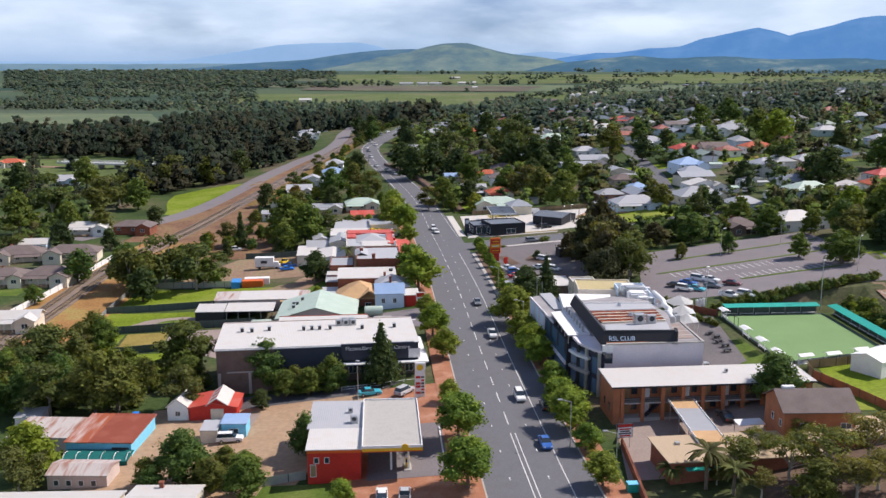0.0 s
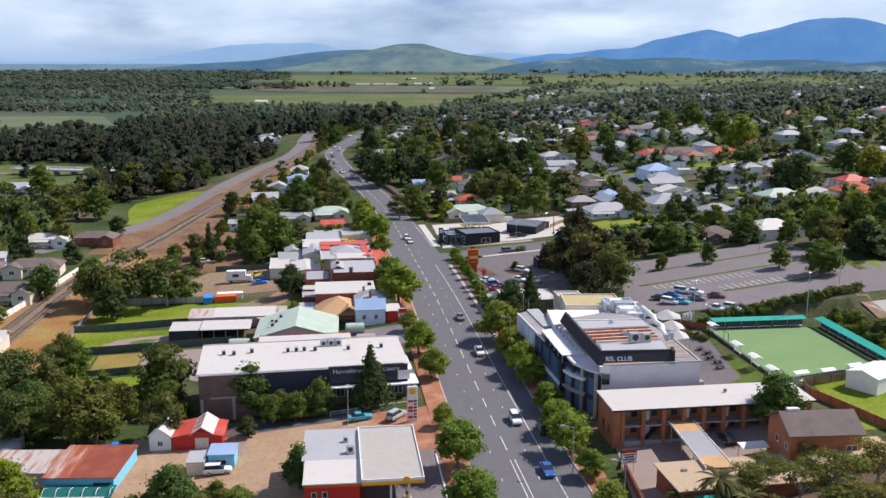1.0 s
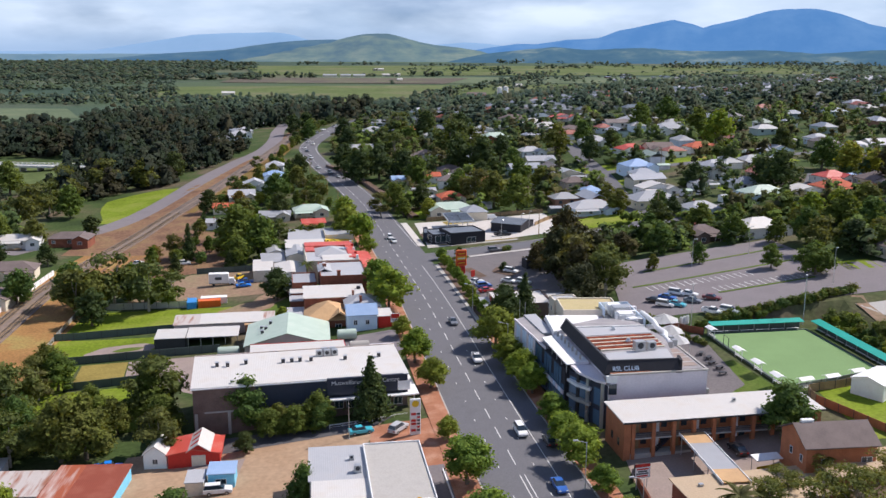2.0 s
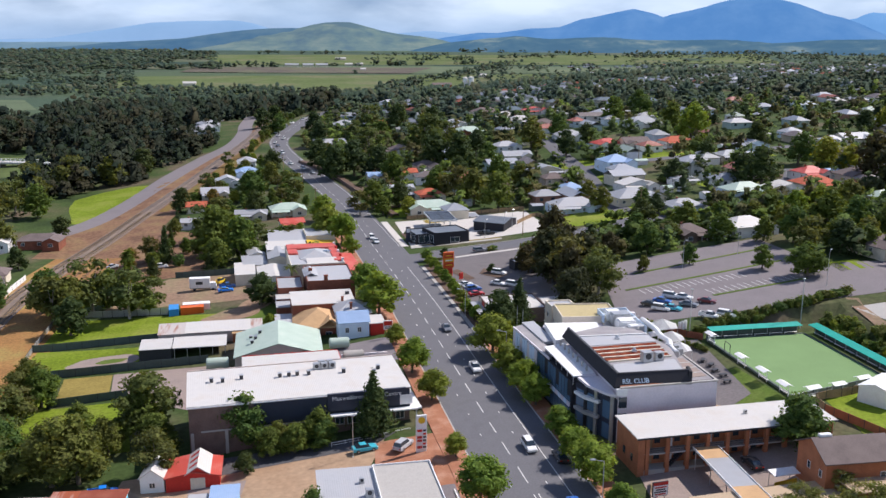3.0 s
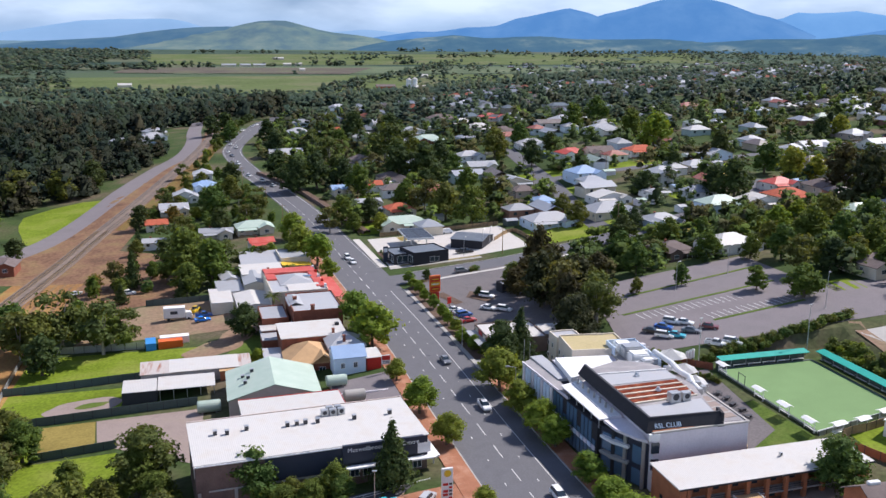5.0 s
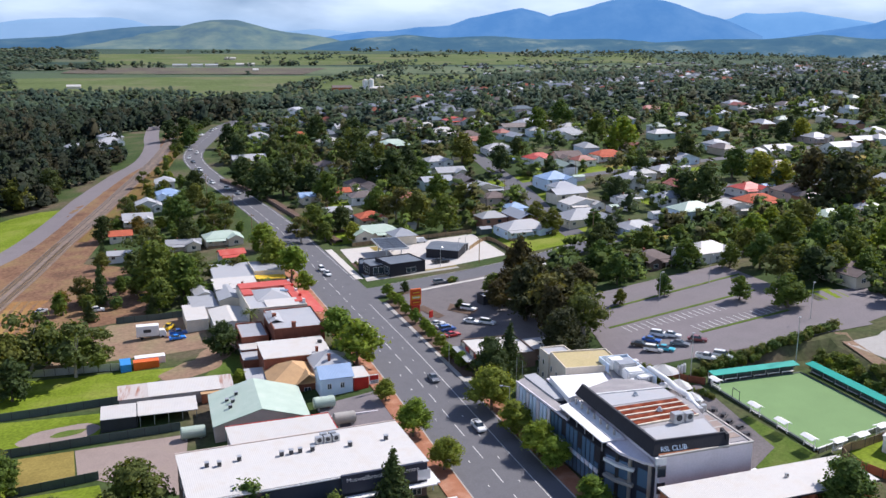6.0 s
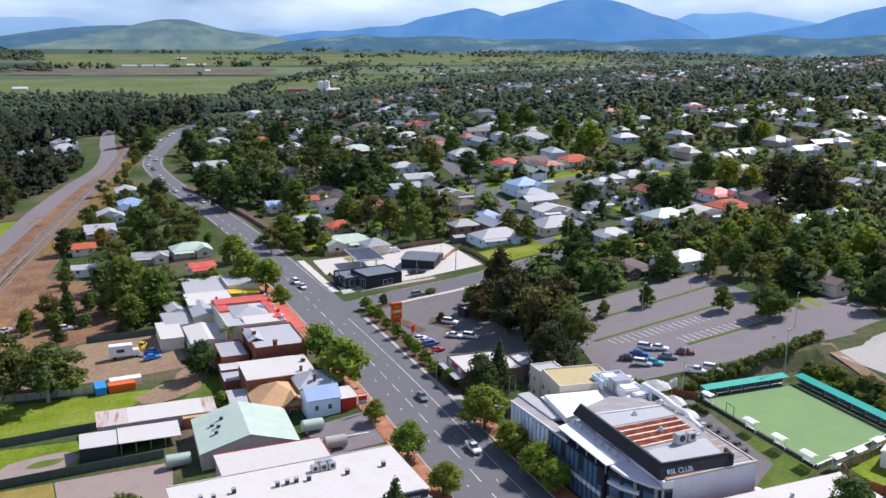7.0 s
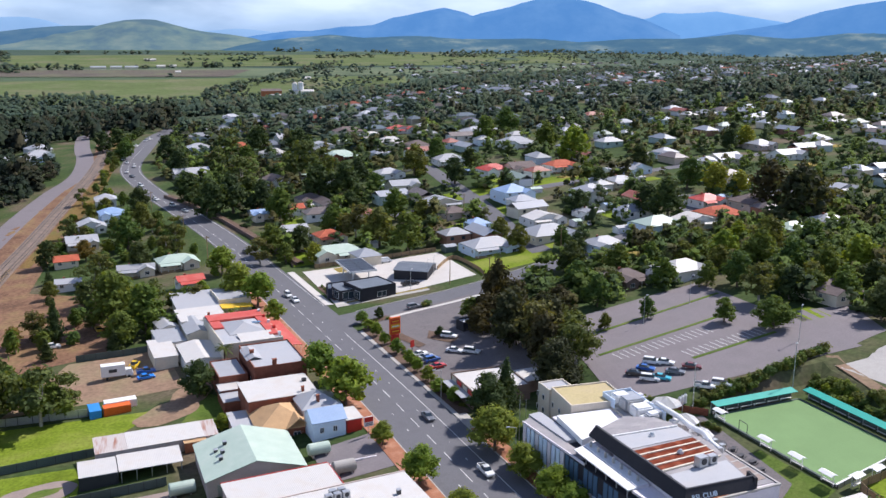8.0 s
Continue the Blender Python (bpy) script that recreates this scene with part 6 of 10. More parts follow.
red = building("red_shed", "red shed with a striped red and white roof", -47.6, 162.0, 8.8, 7.0, 2.8, M_REDP, R_REDS, "gable", 0.8, 0.3, ax="y", rot=3, z=-4.2)
place(part("raised_bay", gable_walls(3.6, 7.0, 3.4, 0, 1.2, "y"), M_REDP, red), 3.4, -0.1, 0)
place(part("striped_roof", roof_bm("gable", 3.6, 7.0, 3.4, 1.2, 0.3, ax="y"), R_WHITE, red, "white sheets with red stripes"), 3.4, -0.1, 0)
for k in range(3):
    bm = bmesh.new()
    slab(bm, [(3.1, 0.8 + k * 2.2, 3.33), (5.2, 0.8 + k * 2.2, 4.83), (5.2, 1.6 + k * 2.2, 4.83), (3.1, 1.6 + k * 2.2, 3.33)], 0.03)
    part("red_stripe", bm, M_REDP, red)
part("roller_door", boxes((4.0, -0.16, 0, 6.4, -0.1, 2.6)), M_CREAM, red, "cream roller door")
building("pale_shed_small", "small pale metal garden shed", -42.6, 150.8, 2.9, 4.2, 2.5, M_CREAM, R_PALE, "skillion", 0.2, 0.15, rot=2, z=-3.8)
building("blue_kiosk", "light blue kiosk trailer with a blue roof", -39.2, 152.2, 4.3, 4.2, 3.0, M_SKYB, R_BLUE, "skillion", 0.15, 0.2, rot=2, z=-3.6, windows=[("S", 1.2, 1.2, 1.8, 1.0)])
building("grey_hut", "little grey metal garden hut", -80.5, 162.0, 4.6, 4.4, 2.4, M_GREYW, R_PALE, "skillion", 0.3, 0.2, rot=4, z=-5.8)
building("bright_roof_house", "house with a plain bright white metal roof", -69, 118.5, 21, 9.5, 3.4, M_CREAM, R_WHITE, "gable", 0.9, 0.3, rot=2, z=-5.2)
building("bright_roof_shed", "shed with a plain bright white metal roof", -45.8, 118, 9.8, 10.0, 3.3, M_CREAM, R_WHITE, "gable", 0.8, 0.3, rot=1, z=-3.9, chimney=(3.6, 8.6, 1.2))

# ================= motel =================
mo = thing("motel", "two-storey orange brick motel with a long white roof and brick piers", "motel", 29.5, 149.9, 1.3, 5.2)
part("wall", boxes((0, 0, -2.2, 1.2, 8.6, 5.7), (1.2, 2.2, -2.2, 35.8, 8.6, 5.6), (34.6, 0, -1.5, 35.8, 2.2, 5.7)), M_BRICKO, mo)
bm = bmesh.new()
slab(bm, [(-0.4, -0.5, 6.0), (36.3, -0.5, 6.0), (36.3, 8.95, 6.2), (-0.4, 8.95, 6.2)], 0.22)
part("roof", bm, R_WHITE, mo)
part("fascia", boxes((-0.42, -0.6, 5.72, 36.4, -0.51, 6.02)), M_DARKM, mo)
part("balcony", boxes((1.2, 0.1, 2.6, 34.6, 2.2, 2.85)), M_CONC, mo, "concrete access balcony")
part("ground_slab", boxes((1.2, 0.0, -1.6, 34.6, 2.2, 0.05)), M_CONC, mo)
for k in range(10):
    part("pier", boxes((1.3 + k * 3.6, -0.1, -1.6, 1.95 + k * 3.6, 0.55, 5.7)), M_BRICKO, mo)
    if k < 9:
        for zz in (0.0, 2.85):
            o = part("door", boxes((2.6 + k * 3.6, 2.14, zz + 0.05, 3.5 + k * 3.6, 2.2, zz + 2.1)), M_WHITE if k % 2 else M_TIMBER, mo)
            part("window", boxes((3.8 + k * 3.6, 2.14, zz + 0.8, 4.85 + k * 3.6, 2.2, zz + 2.1)), M_GLASS, mo)
        part("balustrade", boxes((1.95 + k * 3.6, 0.1, 3.3, 4.9 + k * 3.6, 0.15, 3.36), (1.95 + k * 3.6, 0.1, 3.65, 4.9 + k * 3.6, 0.15, 3.75), (1.95 + k * 3.6, 0.1, 2.95, 4.9 + k * 3.6, 0.15, 3.0)), M_NAVY, mo)
for s in range(10):
    part("stair_tread", boxes((6.0 + s * 0.28, 0.6, 0.05 + s * 0.26, 6.34 + s * 0.28, 1.7, 0.2 + s * 0.26)), M_NAVY, mo)
part("side_window", boxes((-0.05, 2, 0.9, 0.0, 2.8, 2.2), (-0.05, 5, 0.9, 0.0, 5.8, 2.2)), M_GLASS, mo)
air_unit(51.0, 157.0, 7.6, 5, 0.5, "tiny grey roof-top air unit on the motel")
mc2 = thing("motel_carport", "long motel carport with tan and grey roof sheets", "carport", 39.6, 132.6, 1.5, 1.0)
for y0, y1, m in ((0, 4.4, R_TAN), (4.4, 14.0, R_GREY), (14.0, 18.2, R_TAN)):
    bm = bmesh.new()
    slab(bm, [(0, y0, 3.1), (4.3, y0, 3.1), (4.3, y1, 3.1), (0, y1, 3.1)], 0.14)
    part("roof_sheet", bm, m, mc2)
part("edge_beam", boxes((-0.1, -0.1, 2.85, 0.0, 18.3, 3.25), (4.3, -0.1, 2.85, 4.4, 18.3, 3.25)), M_WHITE, mc2)
for k in range(4):
    for x in (0.15, 4.0):
        part("post", boxes((x, 0.4 + k * 5.7, -1.4, x + 0.12, 0.52 + k * 5.7, 2.95)), M_STEEL, mc2)
lo = building("motel_office", "low brick motel office with a cream gravel roof", 33.8, 126.4, 24.0, 8.6, 3.0, M_BRICK, M_GRAVELR, "skillion", 0.1, 0.5, rot=7, z=1.0)
part("teal_awning", boxes((2.0, -1.6, 2.2, 5.5, -0.5, 2.35), (6.5, -1.5, 2.2, 8.5, -0.5, 2.35)), M_TEAL, lo, "small teal awning")
part("vent_cap", boxes((2.8, 5.5, 3.2, 3.5, 6.1, 3.6)), M_STEEL, lo)
building("cream_unit", "low unit with a pale cream roof among gum trees", 56.5, 131.5, 14.0, 7.0, 3.0, M_BRICK, M_GRAVELR, "skillion", 0.2, 0.5, rot=6, z=2.4)
bh = building("brick_house", "two-storey orange brick house with a brown tiled gable roof", 53.6, 135.3, 11.4, 8.0, 5.8, M_BRICKO, R_BROWN, "gable", 2.2, 0.5, rot=1.5, z=2.7, windows=[("W", 1.0, 2.8, 0.8, 1.2), ("W", 4.2, 2.8, 0.8, 1.2), ("S", 2.5, 2.6, 1.8, 1.2), ("S", 9.0, 2.6, 1.8, 1.2)], door=("S", 6.5))
part("porch", boxes((1.5, -1.6, 2.1, 6.5, -0.02, 2.25)), M_CONCP, bh, "pale balcony slab")
part("hot_water_heater", soft_box(1.0, 3.9, 8.0, 3.0, 4.7, 8.5, 0.06), M_WHITE, bh, "white solar water heater on the ridge")
msg = thing("motel_sign", "red and white motel signboard on posts", "sign", 29.6, 140.0, None, 10)
part("panel", soft_box(-1.35, -0.12, 1.9, 1.35, 0.12, 4.3, 0.04), M_DARKM, msg)
part("red_header", boxes((-1.25, -0.15, 3.75, 1.25, -0.125, 4.2)), M_REDP, msg)
part("white_field", boxes((-1.25, -0.15, 2.0, 1.25, -0.125, 3.7)), M_WHITE, msg)
for k, (c, w2) in enumerate(((M_REDP, 0.9), (M_DARKM, 1.05), (M_DARKM, 0.8), (M_REDP, 1.0))):
    part("text_bar", boxes((-w2, -0.17, 2.15 + k * 0.38, w2, -0.152, 2.38 + k * 0.38)), c, msg)
for x in (-0.9, 0.9):
    part("post", cyl((x, 0, -0.2), (x, 0, 1.95), 0.07), M_STEEL, msg)
building("brick_fence_wall", "brown brick boundary wall of the motel", 28.6, 118, 0.35, 23.0, 1.6, M_BRICK, M_CONC, "flat", rot=-1.5, category="wall")
fence([(28.9, 142), (31.0, 147)], 1.0, M_TIMBER, "low timber edging at the motel drive", post=2.5)
ys = thing("yellow_barrier", "white sheet awning with a yellow side panel", "awning", 48.2, 140.2, None, 14)
bm = bmesh.new()
slab(bm, [(0, 0, 2.5), (4.6, -0.5, 2.5), (4.6, 1.2, 2.9), (0, 1.7, 2.9)], 0.1)
part("awning_sheet", bm, M_WHITE, ys)
part("side_panel", boxes((0, -0.1, 0, 4.4, 0.0, 1.5)), M_YELLOW, ys)
for x in (0.1, 4.3):
    part("post", cyl((x, 1.4, -0.3), (x, 1.4, 2.85), 0.05), M_STEEL, ys)
building("white_tent_shed", "white vinyl-clad shed on the lawn", 77.7, 166.4, 6.2, 9.6, 2.7, M_WHITE, M_WHITE, "gable", 0.9, 0.2, ax="y", rot=-57, z=5.0)
building("teal_roof_shed", "pale garden shed with a light green roof", 77.5, 138.5, 6.0, 5.0, 2.6, M_CREAM, R_GREEN, "gable", 0.8, 0.2, rot=3, z=4.4)
fence([(69.0, 162.5), (70.0, 167.4), (76.0, 168.9), (84, 171.4), (91, 174)], 1.7, M_TIMBER, "tan slatted fence round the lawn", post=2.4)
fence([(69.0, 162.5), (73, 152), (76, 143)], 1.6, M_BRICKO, "red-brown boundary fence by the lawn", post=2.4)

# ================= club building =================
OX, OY = 30.2, 162.2
cl = thing("club_building", "large grey club building with dark parapets and a glazed street front", "club", OX, OY, 0.0, 0)


def loc(*pts):
    return [(x - OX, y - OY) for x, y in pts]


def sheet(quad, z, th=0.12):
    """A flat or sloping roof plate over a plan quad; z: one height or one a corner."""
    bm = bmesh.new()
    zz = z if isinstance(z, (list, tuple)) else [z] * len(quad)
    slab(bm, [(x - OX, y - OY, h) for (x, y), h in zip(quad, zz)], th)
    bmesh.ops.recalc_face_normals(bm, faces=bm.faces[:])
    return bm


part("wall", prisms((loc((30.3, 162.0), (48.6, 163.6), (47.0, 190.0), (46.0, 206.0), (26.8, 205.5), (27.6, 190.0)), -0.5, 8.9)), M_GREYW, cl, "smooth grey rendered walls")
part("south_wall", prisms((loc((30.3, 162.0), (48.6, 163.6), (47.4, 186.0), (28.6, 184.0)), 8.9, 10.9)), M_GREYW, cl)
part("wall_capping", prisms((loc((30.2, 161.85), (48.75, 163.45), (48.7, 163.9), (30.2, 162.3)), 10.9, 11.2), (loc((48.7, 163.9), (48.3, 163.9), (47.0, 186.0), (47.4, 186.0)), 10.9, 11.2)), M_CONC, cl)
part("flashing", prisms((loc((30.3, 162.35), (38.0, 163.0), (38.0, 163.3), (30.3, 162.65)), 11.0, 11.26)), M_BRICKO, cl, "faded orange flashing along the wall head")
part("east_roof", sheet([(43.2, 164.2), (48.2, 164.6), (47.0, 186.0), (43.6, 186.0)], 11.02), R_MEMB, cl, "grey membrane roof deck")
part("terrace_tiles", sheet([(43.8, 165.6), (47.6, 166.0), (47.0, 175.6), (44.8, 175.4)], 11.1, 0.06), M_COURT, cl, "pinkish terrace tiles")
for k in range(3):
    part("terrace_strip", sheet([(44.0, 167.4 + k * 2.6), (47.5, 167.8 + k * 2.6), (47.5, 168.2 + k * 2.6), (44.0, 167.8 + k * 2.6)], 11.14, 0.05), M_CONC, cl)
part("upper_block", prisms((loc((30.4, 163.8), (42.9, 164.2), (45.4, 179.0), (43.9, 185.4), (43.6, 189.4), (28.4, 189.4)), 10.9, 12.2)), M_GREYW, cl)
bm = bmesh.new()
for q in (((27.5, 191.6, 11.0), (29.3, 162.7, 11.0), (30.1, 163.7, 13.2), (28.3, 190.4, 13.2)), ((29.3, 162.7, 11.0), (43.7, 163.1, 11.0), (43.2, 164.0, 13.2), (30.1, 163.7, 13.2))):
    slab(bm, [(x - OX, y - OY, z) for x, y, z in q], 0.25)
part("dark_parapet", bm, M_CHAR, cl, "sloping charcoal metal parapet")
part("parapet_return", prisms((loc((43.2, 163.4), (43.7, 163.3), (44.1, 166.0), (43.6, 166.1)), 11.0, 13.1)), M_CHAR, cl)
part("parapet_capping", prisms((loc((30.0, 163.6), (43.3, 163.95), (43.3, 164.25), (30.0, 163.9)), 13.1, 13.26), (loc((30.0, 163.9), (30.4, 163.9), (28.6, 190.4), (28.2, 190.4)), 13.1, 13.26)), M_DARKM, cl)
part("roof_deck", prisms((loc((30.5, 164.0), (43.1, 164.4), (45.6, 179.0), (44.1, 185.4), (43.6, 189.6), (28.7, 189.8)), 12.2, 12.24)), R_MEMB, cl, "grey membrane roof deck")
part("front_roof", sheet([(30.6, 164.4), (43.0, 164.8), (43.6, 171.6), (31.2, 170.0)], [12.34, 12.34, 12.5, 12.5]), R_PALE, cl, "blue-grey metal front roof")
for k in range(4):
    a, b = 172.0 + k * 2.15, 173.8 + k * 2.05
    part("rust_roof_strip", sheet([(30.9 - 0.35 * k, a), (43.6, b), (43.6, b + 1.55), (30.7 - 0.35 * k, a + 1.6)], 12.42, 0.18), M_RUSTR, cl, "rust red roof strip")
    part("white_rib", sheet([(30.9 - 0.35 * k, a - 0.45), (43.8, b - 0.42), (43.8, b - 0.06), (30.9 - 0.35 * k, a - 0.06)], 12.54, 0.3), M_CREAM, cl)
part("pale_roof", sheet([(29.2, 181.0), (44.0, 182.4), (43.8, 186.6), (28.9, 186.6)], 12.34), R_PALE, cl)
part("white_gutter", sheet([(28.8, 186.7), (43.9, 186.9), (43.9, 187.2), (28.8, 187.0)], 12.5, 0.25), M_WHITE, cl)
part("rear_roof", sheet([(28.7, 187.4), (43.8, 187.4), (43.2, 193.6), (37.8, 196.2), (28.6, 191.6)], [12.3, 12.3, 11.4, 11.4, 11.4]), R_MEMB, cl, "dark grey rear roof")
text_ob("RSL CLUB", 1.15, M_SIGNW, cl, pose(0.55, 0.52, 11.55, 66, 0, 1.6))
# street wing
part("wing_wall", prisms((loc((20.4, 205.2), (24.4, 172.4), (29.0, 173.0), (27.4, 206.0)), -0.6, 8.5)), M_CHAR, cl)
part("wing_roof", sheet([(20.2, 205.4), (22.9, 186.0), (25.2, 187.0), (22.6, 207.2)], 8.8, 0.3), R_MEMB, cl, "flat grey wing roof")
part("wing_edge", sheet([(20.1, 205.5), (23.0, 184.6), (23.25, 184.7), (20.35, 205.6)], 8.96, 0.42), M_GREYW, cl, "pale roof edge along the street")
part("wing_roof_step", sheet([(22.6, 207.8), (24.3, 194.0), (26.9, 194.2), (25.4, 208.4)], 9.1, 0.6), R_PALE, cl)
part("white_block", prisms((loc((26.1, 191.4), (37.0, 195.6), (38.2, 202.6), (26.6, 203.2)), 8.9, 10.2)), M_WHITE, cl, "bright white plant room")
part("white_canopy", sheet([(24.5, 171.9), (26.4, 172.3), (25.4, 189.9), (23.1, 188.9)], 9.8, 0.22), M_WHITE, cl, "white terrace canopy")
part("clerestory_wall", prisms((loc((26.4, 172.3), (29.0, 172.6), (27.7, 190.6), (25.5, 189.8)), 8.5, 9.9)), M_GREYW, cl)
part("clerestory_ledge", sheet([(26.5, 172.5), (28.9, 172.8), (27.5, 190.4), (25.6, 189.6)], 10.0, 0.12), M_WHITE, cl, "pale ledge beside the parapet")
for k in range(7):
    p = Vector((26.4, 188.6)).lerp(Vector((27.6, 174.0)), k / 6)
    part("clerestory_pier", boxes((p.x - OX - 0.18, p.y - OY - 0.2, 10.0, p.x - OX + 0.18, p.y - OY + 0.2, 11.0)), M_CONC, cl)
for k in range(22):
    f0, f1 = k / 22, (k + 0.74) / 22
    a, b = Vector((20.35, 205.1)), Vector((24.35, 172.5))
    p, q = a.lerp(b, f0), a.lerp(b, f1)
    n = Vector((-0.992, -0.12))
    if k < 10:
        part("facade_panel", prisms((loc(p, q, q + n * 0.22, p + n * 0.22), 0.4, 8.45)), M_LBLUE if k % 3 else M_GREYW, cl, "pale blue-grey facade panel")
    else:
        part("facade_glass", prisms((loc(p, q, q + n * 0.1, p + n * 0.1), 4.3, 5.4 if k % 4 == 1 else 8.3)), M_BGLASS, cl, "blue tinted glazing")
        part("facade_glass", prisms((loc(p, q, q + n * 0.1, p + n * 0.1), 0.5, 3.4)), M_BGLASS, cl)
        part("sill_band", prisms((loc(p, q, q + n * 0.26, p + n * 0.26), 3.45, 4.25)), M_GREYW if k % 2 else M_LBLUE, cl)
for k in range(6):
    p = Vector((23.3, 188.2)).lerp(Vector((24.6, 172.3)), k / 5)
    part("canopy_post", boxes((p.x - OX - 0.08, p.y - OY - 0.08, 8.0, p.x - OX + 0.08, p.y - OY + 0.08, 9.7)), M_STEEL, cl)
# recessed entry corner: dark glass behind, stacked white balconies, slim columns
part("entry_wall", prisms((loc((25.2, 172.4), (28.2, 166.4), (29.6, 163.2), (30.4, 163.2), (30.4, 176.0), (25.2, 176.0)), -0.6, 8.4)), M_NAVY, cl)
for k, (x0, y0, x1, y1) in enumerate(((25.3, 171.9, 26.4, 169.7), (26.6, 169.3, 27.6, 167.3), (28.4, 165.8, 29.4, 163.6))):
    p, q = Vector((x0, y0)), Vector((x1, y1))
    n = Vector((-0.88, -0.47)) * 0.12
    for z0, z1 in ((0.6, 3.4), (4.4, 7.6)):
        part("entry_glass", prisms((loc(p, q, q + n, p + n), z0, z1)), M_BGLASS, cl)
    part("entry_column", prisms((loc(q + n * 2, q + n * 2 + Vector((0.45, -0.2)), q + n * 5 + Vector((0.45, -0.2)), q + n * 5), -0.6, 9.0)), M_STEEL if k else M_DARKM, cl)
part("entry_roof", sheet([(25.4, 172.2), (26.0, 168.2), (28.2, 164.0), (29.6, 162.6), (30.4, 172.6)], 9.5, 0.45), M_GREYW, cl, "pale grey entry roof")
for z in (3.7, 6.6):
    part("balcony", sheet([(24.6, 171.6), (25.6, 168.6), (27.6, 166.0), (28.2, 166.6), (26.0, 172.0)], z + 0.5, 0.5), M_WHITE if z > 5 else M_CONC, cl, "white balcony front")
part("corner_window", boxes((-0.2, -0.35, 7.4, 1.2, -0.1, 9.3), (-0.2, -0.35, 4.4, 1.2, -0.1, 6.3)), M_GLASS, cl)
part("corner_hood", boxes((-0.7, -0.45, 9.7, 1.2, 0.1, 10.9)), M_WHITE, cl)
air_unit(38.0, 171.0, 12.55, 8, 1.8, "large boxy roof-top air conditioning plant")
air_unit(40.4, 171.4, 12.55, 8, 1.5, "boxy roof-top air conditioning plant")
for x, y, z in ((36.8, 184.6, 12.36), (37.6, 176.6, 12.44)):
    v = thing("roof_fan", "small white round roof fan", "vent", x, y, z, 0, "roof fans")
    part("base", boxes((-0.4, -0.4, 0, 0.4, 0.4, 0.35)), M_WHITE, v)
    part("cowl", cyl((0, 0, 0.35), (0, 0, 0.75), 0.42, 0.25, 12), M_STEEL, v)
# plant deck behind
pd = thing("plant_deck", "screened plant deck with silver air handling units", "plant deck", 40.2, 193.6, 8.9, 0)
part("deck", boxes((0, 0, 0, 6.8, 15.6, 0.5)), M_CONC, pd)
part("screen", boxes((0, 15.4, 0.5, 6.8, 15.6, 2.4), (6.6, 2, 0.5, 6.8, 15.4, 2.2), (0, 10.6, 0.5, 0.2, 15.4, 2.4)), M_LBLUE, pd, "pale blue louvre screen")
for k, (x, y, a, b, h) in enumerate(((1.0, 11.4, 3.4, 2.8, 2.2), (1.2, 7.8, 4.2, 3.2, 2.6), (1.4, 4.0, 3.8, 3.2, 2.3), (2.2, 1.0, 2.6, 2.2, 1.8))):
    part("air_handler", soft_box(x, y, 0.55, x + a, y + b, 0.55 + h, 0.3, 2), M_STEEL if k % 2 else M_WHITE, pd, "silver rounded air handling unit")
du = thing("roof_duct", "bent white roof duct", "duct", 46.2, 176.4, 11.0, 0)
bm = bmesh.new()
pts = [(0, 0, 0.5), (-0.3, 3.0, 1.1), (0.6, 6.0, 1.2), (0.6, 10.5, 0.8), (1.6, 16, 0.4), (1.4, 24, 0.2)]
for a, b in zip(pts, pts[1:]):
    add_cyl(bm, a, b, 0.55, 0.55, 10)
part("duct", bm, M_WHITE, du)
for k in range(3):
    part("support", boxes((-0.2 + k * 0.3, 1 + k * 3.4, -0.4, 0.2 + k * 0.3, 1.3 + k * 3.4, 0.6)), M_STEEL, du)
for k in range(5):
    part("junction_box", soft_box(-0.8 + (k % 2) * 1.3, -0.2 + k * 1.1, 0, 0.2 + (k % 2) * 1.3, 0.7 + k * 1.1, 1.3, 0.06), M_STEEL, du)
jr = random.Random(3)
for k in range(18):
    t = thing("roof_unit", "small grey box of roof-top plant", "plant unit", 41.0 + jr.uniform(0, 6.5), 192 + jr.uniform(0, 16), 9.7, jr.uniform(-10, 20), "roof-top plant")
    w, h = jr.uniform(0.5, 1.2), jr.uniform(0.6, 1.9)
    part("casing", soft_box(-w, -w * 0.7, 0, w, w * 0.7, h, 0.06), jr.choice((M_STEEL, M_WHITE, M_GREYW)), t)
    part("pipe", cyl((w, 0, 0.3), (w + 1.2, 0.3, 0.3), 0.08), M_STEEL, t)
building("cream_annex", "cream rendered two-storey annex with a yellowish roof", 31.4, 206.2, 13.0, 10.6, 9.9, M_CREAM, M_YELR, "flat", rot=-3, z=0.6, foot=1.5, windows=[("W", 2, 5.6, 0.9, 1.2), ("W", 5.5, 5.6, 0.9, 1.2), ("W", 9, 5.6, 0.9, 1.2), ("S", 1.5, 5.6, 0.9, 1.2), ("S", 5.0, 5.6, 0.9, 1.2), ("S", 8.5, 5.6, 0.9, 1.2)])
building("rear_wing", "cream rear wing with small windows", 31.6, 217.0, 6.0, 5.0, 9.2, M_CREAM, R_PALE, "flat", rot=3, z=0.6, windows=[("W", 2, 6, 0.9, 1.2), ("W", 4.5, 6, 0.9, 1.2), ("W", 2, 3, 0.9, 1.2), ("W", 4.5, 3, 0.9, 1.2)])


